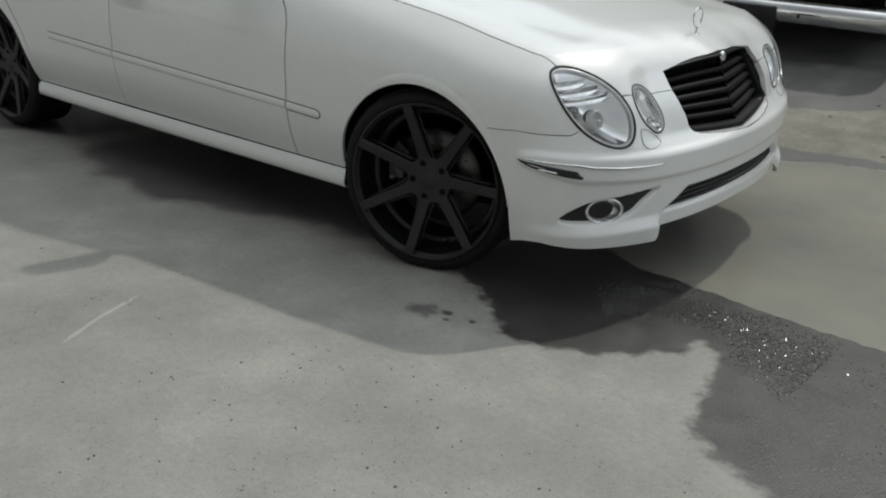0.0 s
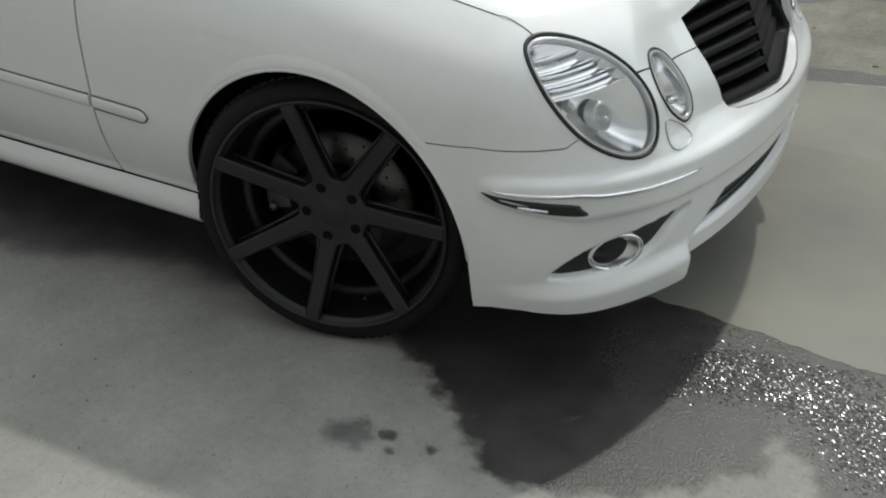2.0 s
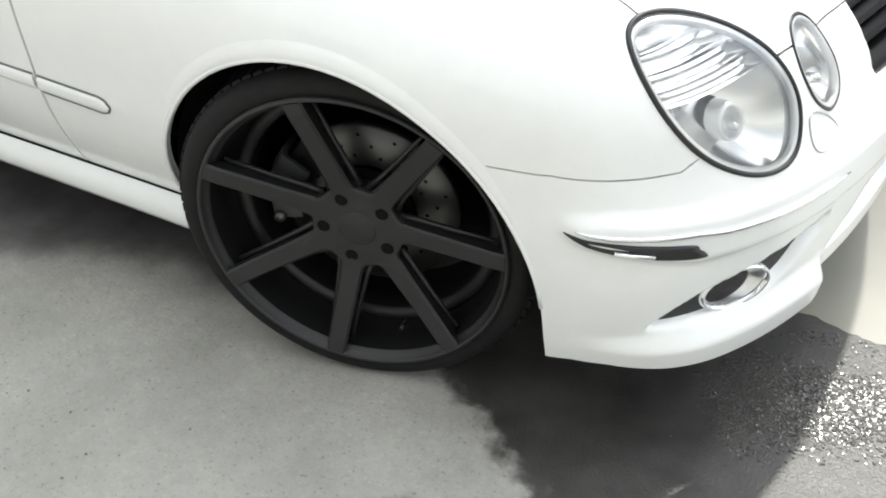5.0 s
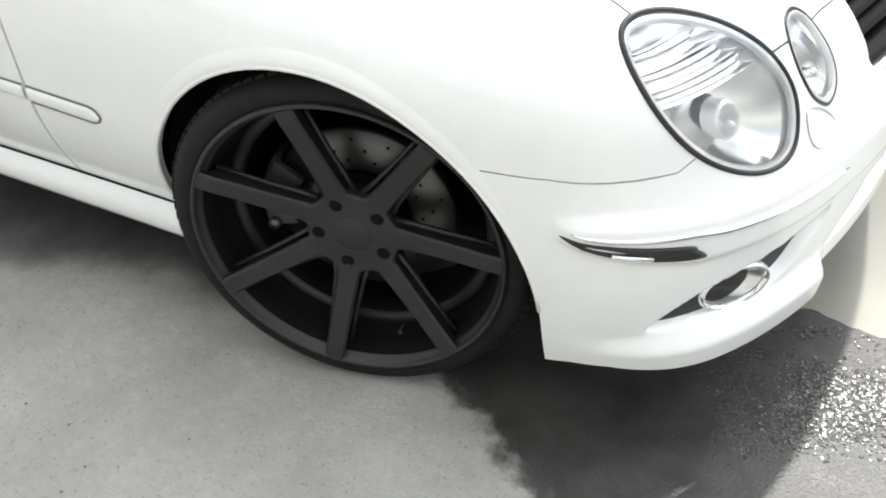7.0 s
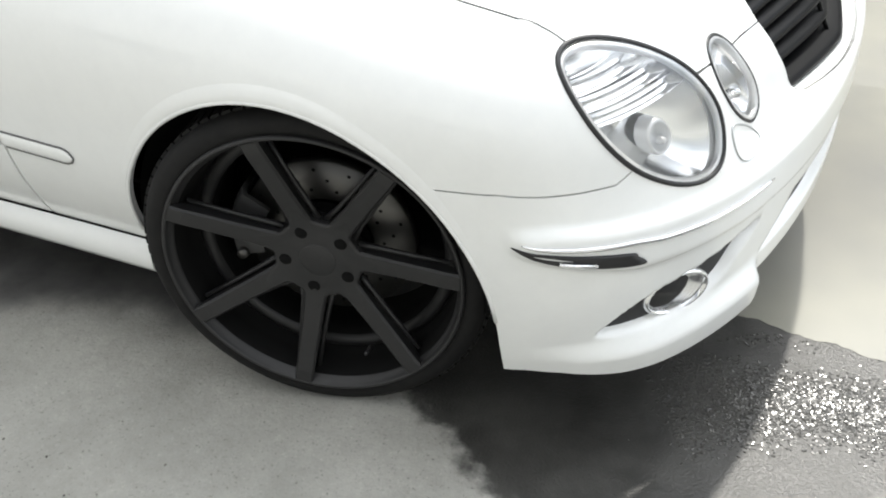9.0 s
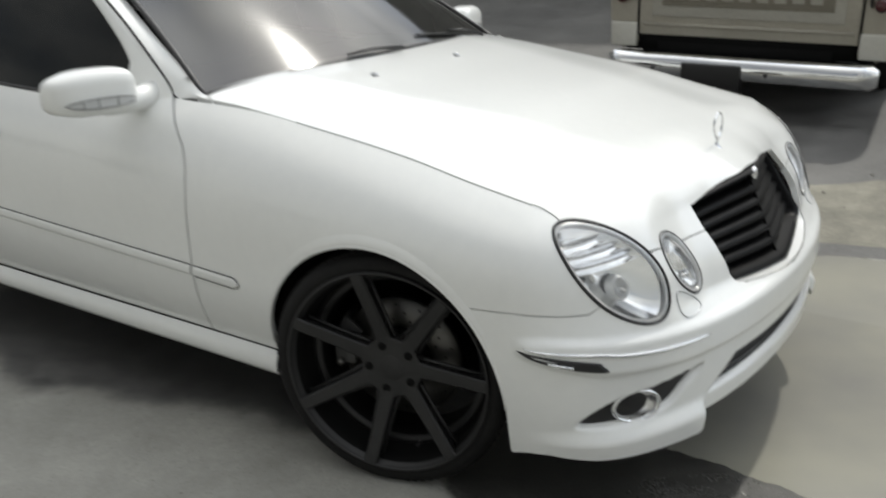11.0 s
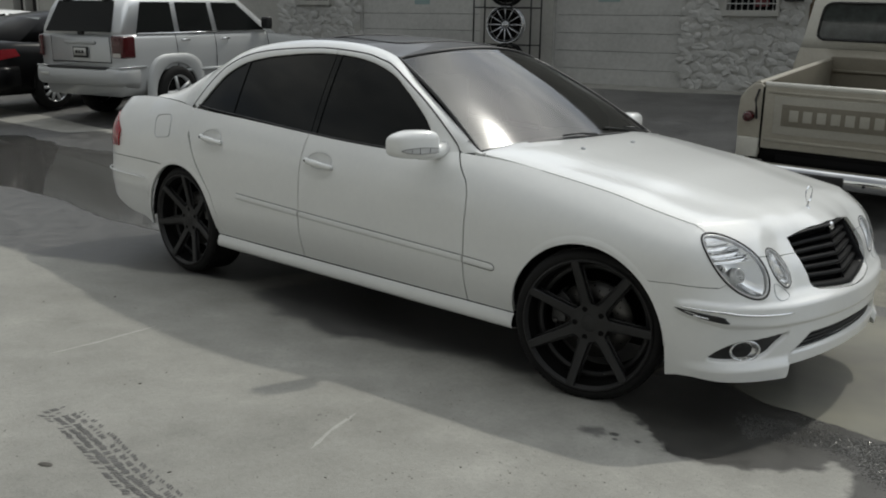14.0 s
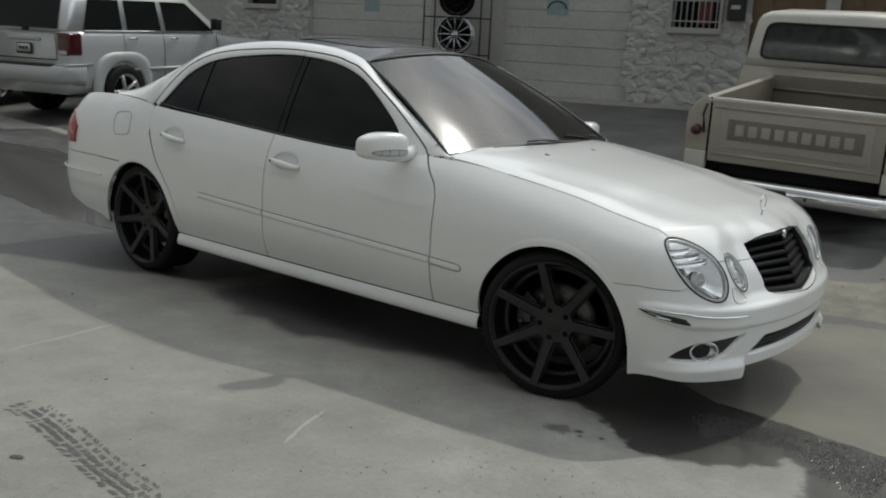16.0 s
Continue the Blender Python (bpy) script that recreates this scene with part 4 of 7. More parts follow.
# windscreen, roof, rear screen, boot lid
WS_B, WS_T = (-.640, .752, .950), (-1.345, .566, 1.338)
rows = []
for k in range(21):
    t = k / 20
    yw = WS_B[1] + (WS_T[1] - WS_B[1]) * t
    xe, ze = WS_B[0] + (WS_T[0] - WS_B[0]) * t, WS_B[2] + (WS_T[2] - WS_B[2]) * t
    bow = .018 * math.sin(math.pi * t)
    rows.append([Vector((xe + (.085 + .01 * t) * (1 - f * f) - 0.0 + bow * .5, f * yw, ze + (.035 + .025 * t) * (1 - f * f) + bow)) for f in [-1 + 2 * j / 30 for j in range(31)]])
screen = part("windscreen", skin(rows, .006, centre=lambda c: Vector((-2, 0, .5))), M_screen, car, "smoked windscreen")
edge = [r[0] for r in rows] + rows[-1][1:] + [r[-1] for r in rows[::-1]][1:] + rows[0][::-1][1:-1]
part("screen_seal", tube([p + Vector((0, 0, .0005)) for p in edge], .009, 6, True), M_trim, screen, "black screen seal")
ws_top = rows[-1]
rows = []
for k in range(25):
    t = k / 24
    rows.append([])
    for j, f in enumerate([-1 + 2 * j / 30 for j in range(31)]):
        p0 = ws_top[j] + Vector((-.006, 0, .004))
        x = p0.x + (-2.70 - p0.x) * t
        yy = f * (.563 + (.540 - .563) * t)
        ze = ez(x) if abs(f) == 1 else ez(x)
        z = ze + .040 * (1 - f * f) * (1 - .3 * t)
        z = p0.z * (1 - smoothstep(0, .18, t)) + z * smoothstep(0, .18, t)
        rows[-1].append(Vector((x, yy, z)))
roof = part("roof", skin(rows, .010, centre=lambda c: Vector((c.x, 0, 0))), M_gloss_black, car, "gloss black roof panel")
sr = closed_curve([(-1.55, -.40), (-1.52, 0), (-1.55, .40), (-1.90, .42), (-2.0, .40), (-2.03, 0), (-2.0, -.40), (-1.9, -.42)], 5)
part("sunroof_seam", tube([(x, y, ez(x) + .040 * (1 - (y / .55) ** 2) * .93 + .0015) for x, y in sr], .004, 6, True), M_trim, roof)
rows = []
for k in range(15):
    t = k / 14
    x = -2.70 + (-3.30 + 2.70) * t
    rows.append([Vector((x - .04 * (1 - f * f) * (1 - t) * 0, f * ey(x), ez(x) + .03 * (1 - f * f))) for f in [-1 + 2 * j / 20 for j in range(21)]])
part("rear_screen", skin(rows, .006, centre=lambda c: Vector((c.x, 0, 0))), M_tint, car, "dark tinted rear screen")
rows = []
for k in range(9):
    x = -3.30 - .32 * k / 8
    ss_ = top_z(max(x, XR)) - .012 * max(0, (XR - x) / .3)
    rows.append([Vector((x, f * (side_y(max(x, XR), top_z(max(x, XR))) - .10 * max(0, (XR - x)) - .004), ss_ - .014 + .012 * (1 - f * f))) for f in [-1 + 2 * j / 20 for j in range(21)]])
for k in range(1, 15):
    z = 1.0 - .36 * k / 14 + .01
    rows.append([])
    for f in [-1 + 2 * j / 20 for j in range(21)]:
        q = math.asin(min(1, abs(f) ** (PT / 2)))
        x, y = tail(q / (math.pi / 2), z)
        rows[-1].append(Vector((x + .004, math.copysign(y * .80, f) if f else 0.0, z)))
part("boot_lid", skin(rows, .01, centre=lambda c: Vector((-3.2, 0, .6))), M_white, car)

# tail lamps, wrapped round the corner
for sg in (-1, 1):
    rows = []
    for k in range(19):
        t = k / 18
        s = XR - .14 - .48 * t
        zb, zt = .700 - .008 * t, .905 - .10 * (1 - t) ** 3
        rows.append([(lambda p: Vector((p.x, sg * p.y, p.z)))(Pn(s, zb + (zt - zb) * j / 8, .006 + .010 * math.sin(math.pi * j / 8))) for j in range(9)])
    part("tail_lamp", skin(rows, .012), M_red_bright, car, "red wrap-round tail lamp")

# door mirrors
for sg, i in ((-1, 0), (1, 1)):
    b = bmesh.new()
    bmesh.ops.create_uvsphere(b, u_segments=36, v_segments=20, radius=1)
    for v in b.verts:
        x, y, z = v.co
        sx = math.copysign(abs(x) ** .55, x)
        sy = math.copysign(abs(y) ** .48, y)
        sz = math.copysign(abs(z) ** (.52 if z > 0 else .46), z)
        taper = 1 - .22 * smoothstep(.1, 1, sy) if sz > 0 else 1 - .10 * smoothstep(.2, 1, sy)
        v.co = (-.852 - (.05 if sg > 0 else 0) + (.062 if sx > 0 else .045) * sx - .026 * sy - .012 * sy * sy * (sy > 0), sg * (.972 + .112 * sy), .974 + (.069 if sz > 0 else .058) * sz * taper)
    if sg < 0:
        bmesh.ops.reverse_faces(b, faces=b.faces)
    bmesh.ops.recalc_face_normals(b, faces=b.faces)
    mir = part("door_mirror", b, M_white, car, "white door mirror with indicator strip")
    part("mirror_arm", tube([(-.852, sg * .93, .936), (-.848, sg * .88, .934), (-.842, sg * .83, .936), (-.836, sg * .76, .945)], lambda t: .030 + .008 * t, 16), M_white, mir)
    rows = []
    for k in range(15):
        t = k / 14
        y = .888 + .180 * t
        sy = (y - .972) / .112
        e = .0135 * math.sin(math.pi * min(1, max(0.02, t * .93 + .07))) ** .45
        xf = -.852 + .062 * (1 - max(0.0, abs(sy) - .25) ** 3 * .9) - .026 * sy - .012 * sy * sy * (sy > 0)
        rows.append([Vector((xf + .005 - (.05 if sg > 0 else 0), sg * y, .956 + d * e)) for d in (-1, -.5, 0, .5, 1)])
    part("indicator", skin(rows, .004, centre=lambda c: c - Vector((1, 0, 0))), M_indicator, mir, "clear grey indicator strip")
    lift = Vector((.0045, 0, 0))
    part("indicator_rim", tube([r[0] + lift for r in rows] + [r[-1] + lift for r in rows[::-1]], .0014, 6, True), M_gap, mir)
    for k in (4, 8, 11):
        part("indicator_rib", tube([p + lift for p in rows[k]], .0012, 6), M_gap, mir)

# wipers and bonnet jets
def screen_pt(f, t, off):
    """A place on the windscreen: f across, t from the bottom up, off above the glass."""
    xe, yw, ze = WS_B[0] + (WS_T[0] - WS_B[0]) * t, WS_B[1] + (WS_T[1] - WS_B[1]) * t, WS_B[2] + (WS_T[2] - WS_B[2]) * t
    bow = .018 * math.sin(math.pi * t)
    return Vector((xe + (.085 + .01 * t) * (1 - f * f) + bow * .5 + off * .5, f * yw, ze + (.035 + .025 * t) * (1 - f * f) + bow + off * .85))


for f0, f1, t1 in ((.02, -.62, .004), (.80, .26, .060)):
    blade = [screen_pt(f0 + (f1 - f0) * k / 12, .004 + (t1 - .004) * (k / 12) ** .8, .006) for k in range(13)]
    w = part("wiper", tube(blade, .0040, 6), M_trim, car, "black wiper at rest on the windscreen")
    arm = [blade[0] + Vector((.03, 0, .005)), blade[3] + Vector((.008, 0, .016)), blade[6] + Vector((0, 0, .012))]
    part("wiper_arm", tube(arm, lambda t: .007 - .003 * t, 6), M_trim, w)
for y in (-.32, .12):
    part("washer_jet", lathe([(0, .012), (.008, .010), (.012, .0003)], 12, 'z'), M_lampgrey, car).location = (-.38, y, hood_z(-.38, y))
rows = [[Vector((x, y, hood_z(-.60, y) - .012 - .01 * k)) for y in spread(-.74, .74, 20)] for k, x in enumerate((-.62, -.66, -.72))]
part("cowl", skin(rows, 0, centre=lambda c: Vector((c.x, 0, 0))), M_trim, car, "black plastic cowl under the wipers")

# ---- dark inner body, wheel wells, floor
rows = columns([s for s in spread(ARCH_R[0] + ARCH_R[2] + .02, fx - fr - .02, 30)], lambda s: .26, lambda s: top_z(s) - .02, 8, lambda s, z: Pn(s, z, -.016))
both("inner_side", rows, M_dark, car, roll=0)
rows = columns([fx - fr * 1.02 * math.cos(math.pi * k / 30) for k in range(31)], lambda s: arch_z(s, (fx, fz, fr + .008)), lambda s: top_z(min(s, XA)) - .02, 6, lambda s, z: Pn(s, z, -.018))
both("inner_side", rows, M_dark, car, roll=0)
rows = columns([ARCH_R[0] - ARCH_R[2] * 1.02 * math.cos(math.pi * k / 30) for k in range(31)], lambda s: arch_z(s, (ARCH_R[0], ARCH_R[1], ARCH_R[2] + .008)), lambda s: top_z(max(s, XR)) - .02, 6, lambda s, z: Pn(s, z, -.018))
both("inner_side", rows, M_dark, car, roll=0)
for sg in (-1, 1):
    for a in (ARCH_F, ARCH_R):
        b = bmesh.new()
        r0 = []
        for y in (.885, .56):
            r0.append([b.verts.new((a[0] + (a[2] + .006) * math.cos(math.pi * k / 32), sg * (y if y < .8 else side_y(a[0] + (a[2] + .006) * math.cos(math.pi * k / 32), .35) - .022), a[1] + (a[2] + .006) * math.sin(math.pi * k / 32))) for k in range(33)])
        for k in range(32):
            b.faces.new((r0[0][k], r0[0][k + 1], r0[1][k + 1], r0[1][k]))
        b.faces.new(r0[1])
        part("wheel_well", b, M_dark, car)
part("floor_pan", box_bm((-3.22, -.70, .235), (.36, .70, .30)), M_dark, car)
for sg in (-1, 1):
    part("floor_pan", box_bm((-2.42, min(sg * .70, sg * .845), .215), (-.33, max(sg * .70, sg * .845), .285)), M_dark, car)
part("floor_pan", box_bm((.36, -.42, .235), (.64, .42, .29)), M_dark, car)
part("radiator", box_bm((.50, -.34, .27), (.64, .34, .60)), M_dark, car)
part("engine_bay", box_bm((.36, -.56, .27), (.50, .56, .69)), M_dark, car)
part("bulkhead", box_bm((.33, -.78, .25), (.36, .78, .74)), M_dark, car)
part("cabin_floor", box_bm((-3.2, -.74, .60), (-.70, .74, .66)), M_dark, car)
for y in (-.37, .37):
    b = box_bm((-2.02, y - .24, .70), (-1.86, y + .24, 1.22), .05)
    part("front_seat", b, M_trim, car)
    part("headrest", box_bm((-2.02, y - .13, 1.225), (-1.93, y + .13, 1.36), .04), M_trim, car)
part("dashboard", box_bm((-1.15, -.68, .80), (-.72, .68, .955), .05), M_trim, car)
part("rear_bench", box_bm((-2.98, -.62, .72), (-2.80, .62, 1.16), .05), M_trim, car)
part("steering_wheel", move(lathe([(.0, .17), (.012, .182), (0, .194), (-.012, .182)], 36, 'x', close=True), Matrix.Translation((-1.28, .37, 1.0)) @ pose(0, 0, 0, 0, -24, 0)), M_trim, car)

# ---- wheels
def make_wheel(phase):
    wheel = new("wheel")
    wheel.parent = car
    R, W = .320, .118
    tread = [(-W + .006, .268), (-W - .001, .276), (-W - .004, .288), (-W - .002, .300), (-W + .005, .3095), (-W + .016, .3155), (-W + .034, .319), (-W + .06, R), (0, R + .001), (W - .05, R), (W - .022, .3165), (W, .305), (W - .012, .262)]
    tyre = part("tyre", lathe(tread, 96), M_rubber, wheel, "low-profile black tyre")
    b = bmesh.new()
    for k in range(88):
        q = 2 * math.pi * k / 88
        for y0, y1, tw in ((-W + .018, -W + .064, .55), (W - .052, W - .016, -.55)):
            blk = box_bm((-.0085, y0, R - .014), (.0085, y1, R + .0008))
            move(blk, Matrix.Rotation(q, 4, 'Y') @ Matrix.Rotation(radians(9 * tw), 4, 'Z'))
            me_t = bpy.data.meshes.new("t")
            blk.to_mesh(me_t)
            b.from_mesh(me_t)
            bpy.data.meshes.remove(me_t)
            blk.free()
    tagged(part("tread", b, M_rubber, tyre, smooth=False), kind="stuff")
    lip = [(-W + .004, .2765), (-W - .005, .2765), (-W - .009, .2735), (-W - .009, .2700), (-W - .005, .2675), (-W + .004, .2660), (-W + .006, .2625), (-W + .012, .2600)]
    rim = part("rim", lathe(lip, 112), M_rim, wheel, "matte black seven-spoke rim")
    barrel = [(-W + .012, .2600), (-W + .020, .2565), (-W + .050, .2530), (-.030, .2485), (-.028, .2210), (.012, .2210), (W - .03, .226), (W - .02, .25), (W - .01, .268)]
    part("barrel", lathe(barrel, 96), M_dark, rim, "black inner barrel")
    part("inner_lip", lathe([(-.029, .2480), (-.036, .2440), (-.038, .2350), (-.036, .2250), (-.029, .2215)], 80), M_rim, rim)
    for k in range(7):
        q = radians(phase) + 2 * math.pi * k / 7
        rows = []
        b = bmesh.new()
        for r, w, d, dep in ((.040, .026, .040, .03), (.070, .0235, .037, .034), (.10, .0205, .031, .036), (.15, .0190, .019, .036), (.20, .0183, .007, .034), (.245, .0180, -.005, .030), (.2685, .0178, -.009, .020)):
            y = -W + d
            ring = [(r, y + .004, -w), (r, y, -w + .004), (r, y, w - .004), (r, y + .004, w), (r, y + dep, w * .78), (r, y + dep, -w * .78)]
            rows.append([b.verts.new(p) for p in ring])
        for r0, r1 in zip(rows, rows[1:]):
            for j in range(6):
                b.faces.new((r0[j], r0[(j + 1) % 6], r1[(j + 1) % 6], r1[j]))
        b.faces.new(rows[0][::-1])
        b.faces.new(rows[-1])
        bmesh.ops.recalc_face_normals(b, faces=b.faces)
        move(b, Matrix.Rotation(-q, 4, 'Y'))
        sp = part("spoke", b, M_rim, rim, smooth=False)
        # raised web beside each spoke
        for side in (-1, 1):
            web = tube([(.078, -W + .052, side * .030), (.11, -W + .050, side * .0255), (.17, -W + .038, side * .0225), (.250, -W + .024, side * .0205)], lambda t: .006 - .002 * t, 6)
            move(web, Matrix.Rotation(-q, 4, 'Y'))
            part("spoke_web", web, M_rim, sp)
    # hub plate, drawn out into the roots of the spokes
    face = [(0, .036), (.040, .036), (.070, .0372), (.10, .0312), (.15, .0195)]
    b = bmesh.new()
    rings = []
    for u in (0.0, .45, .70, .85, .94, 1.0, 1.03, 1.03):
        ring = []
        for j in range(140):
            q = 2 * math.pi * j / 140
            c = abs(math.cos(3.5 * (q - radians(phase))))
            edge_r = .080 + .042 * c ** 5
            r = max(.0004, edge_r * u)
            deep = .004 if u == 1.03 and len(rings) == 6 else (.036 if len(rings) == 7 else (.0012 if u == 1.0 else 0.0))
            ring.append(b.verts.new((r * math.cos(q), -W + lerp_table(face, r) - .0004 + deep, r * math.sin(q))))
        rings.append(ring)
    for r0, r1 in zip(rings, rings[1:]):
        for j in range(140):
            b.faces.new((r0[j], r0[(j + 1) % 140], r1[(j + 1) % 140], r1[j]))
    bmesh.ops.recalc_face_normals(b, faces=b.faces)
    hub = part("hub", b, M_rim, rim)
    part("hub_cap", lathe([(-W + .0345, .0003), (-W + .0345, .0325), (-W + .0352, .0340), (-W + .0362, .0345)], 56), M_rim, hub)
    for k in range(5):
        q = radians(phase + 7) + 2 * math.pi * k / 5
        m = Matrix.Translation((.062 * math.cos(q), 0, .062 * math.sin(q)))
        part("lug_hole", move(lathe([(-W + .0358, .0118), (-W + .0350, .0112), (-W + .0353, .0003)], 18), m), M_dark, rim)
        part("lug_bolt", move(lathe([(-W + .0350, .0003), (-W + .0347, .006), (-W + .0352, .0085)], 6), m), M_dark, rim)
    part("valve", move(tube([(0, 0, 0), (0, -.03, .008)], .004, 8), Matrix.Translation((.07, -W + .05, -.212))), M_trim, rim)
    disc = part("brake_disc", lathe([(-.012, .085), (-.012, .163), (-.004, .165), (.012, .165), (.012, .085)], 64), M_disc, wheel, "drilled steel brake disc")
    part("disc_bell", lathe([(-.04, .0003), (-.04, .07), (-.022, .086)], 40), M_dark, disc)
    for k in range(14):
        for r in (.105, .125, .146):
            q = 2 * math.pi * (k + (r * 18) % 1) / 14
            part("drilling", move(lathe([(-.0126, .0035), (-.0128, .0003)], 8), Matrix.Translation((r * math.cos(q), 0, r * math.sin(q)))), M_dark, disc)
    return wheel


def caliper(parent, ang):
    b = bmesh.new()
    rows = []
    for k in range(11):
        q = radians(ang - 24 + 48 * k / 10)
        rows.append([Vector((r * math.cos(q), y, r * math.sin(q))) for r, y in ((.118, -.046), (.172, -.048), (.183, -.03), (.183, .03))])
    c = part("caliper", skin(rows, .01, centre=lambda c: Vector((0, .05, 0))), M_caliper, parent, "grey brake caliper")
    part("caliper_bolt", move(lathe([(-.058, .0003), (-.058, .010), (-.046, .012)], 10), Matrix.Translation((.16 * math.cos(radians(ang + 22)), 0, .16 * math.sin(radians(ang + 22))))), M_disc, c)


def place_wheel(w, x, y, z, steer, flip_side):
    w.matrix_basis = Matrix.Translation((x, y, z)) @ pose(0, 0, 0, 0, 0, steer) @ (pose(0, 0, 0, 0, 0, 180) if flip_side else Matrix())


STEER = 14.5
wf = make_wheel(104)
caliper(wf, 165)
place_wheel(wf, .0155, -.750, .318, STEER, False)
wr = make_wheel(88)
caliper(wr, 30)
place_wheel(wr, -2.850, -.762, .322, 0, False)
for src, x, st in ((wf, .0155, STEER), (wr, -2.850, 0)):
    c = copy_thing(src, Matrix.Translation((x, .757, .328)) @ pose(0, 0, 0, 0, 0, 180 + st))


# ---- ground: one sheet, falling gently to a gutter by the car and rising to the shops
def ground_z(x, y):
    a = -0.0524 * (max(y, -14) + .86)
    if y < 1.0:
        g = a
    else:
        k = min(1.0, (y - 1.0) / 9.0)
        g = -.0975 + (.0975 + .55) * k ** 1.3
    return g + .16 * smoothstep(-4.5, -9.5, x) * smoothstep(-1.0, 2.2, y) * (1 - smoothstep(5.0, 10.0, y))


def rgb_ramp(n, l, src, stops):
    r = n.new("ShaderNodeValToRGB")
    el = r.color_ramp.elements
    while len(el) < len(stops):
        el.new(0.5)
    for e, (p, c) in zip(el, stops):
        e.position, e.color = p, (*c, 1)
    l.new(src, r.inputs[0])
    return r


def concrete_material(name, dark, light, rough, wet=False, bump=0.0045):
    m = material(name, light, rough)
    n, l, b = nodes_of(m)
    tc = n.new("ShaderNodeTexCoord")
    o = tc.outputs["Object"]
    big, mid, fine, grit = noise_tex(n, .55, 5, .55, o, l), noise_tex(n, 4.5, 6, .65, o, l), noise_tex(n, 45, 5, .7, o, l), noise_tex(n, 150, 4, .65, o, l)
    a = n.new("ShaderNodeMath"); a.operation = 'MULTIPLY_ADD'; a.inputs[1].default_value = .45
    c = n.new("ShaderNodeMath"); c.operation = 'MULTIPLY_ADD'; c.inputs[1].default_value = .35
    d = n.new("ShaderNodeMath"); d.operation = 'MULTIPLY'; d.inputs[1].default_value = .2
    l.new(fine.outputs["Fac"], d.inputs[0])
    l.new(mid.outputs["Fac"], c.inputs[0]); l.new(d.outputs[0], c.inputs[2])
    l.new(big.outputs["Fac"], a.inputs[0]); l.new(c.outputs[0], a.inputs[2])
    r = rgb_ramp(n, l, a.outputs[0], [(.34, dark), (.52, tuple((p + q) / 2 for p, q in zip(dark, light))), (.66, light)])
    # fine aggregate specks
    sp = rgb_ramp(n, l, grit.outputs["Fac"], [(.30, (.48, .48, .48)), (.40, (1, 1, 1)), (.60, (1, 1, 1)), (.74, (1.32, 1.31, 1.28))])
    mx = n.new("ShaderNodeMixRGB"); mx.blend_type = 'MULTIPLY'; mx.inputs[0].default_value = 1
    l.new(r.outputs[0], mx.inputs[1]); l.new(sp.outputs[0], mx.inputs[2])
    l.new(mx.outputs[0], b.inputs["Base Color"])
    mr = n.new("ShaderNodeMapRange")
    mr.inputs["From Min"].default_value, mr.inputs["From Max"].default_value = .35, .65
    mr.inputs["To Min"].default_value, mr.inputs["To Max"].default_value = rough - (.12 if wet else .06), min(1, rough + (.14 if wet else .06))
    l.new(mid.outputs["Fac"], mr.inputs["Value"]); l.new(mr.outputs[0], b.inputs["Roughness"])
    bp = n.new("ShaderNodeBump")
    bp.inputs["Strength"].default_value, bp.inputs["Distance"].default_value = (1.0 if wet else .6), bump
    vo = noise_tex(n, 170 if wet else 120, 4, .7, o, l)
    l.new(vo.outputs["Fac"], bp.inputs["Height"]); l.new(bp.outputs[0], b.inputs["Normal"])
    return m


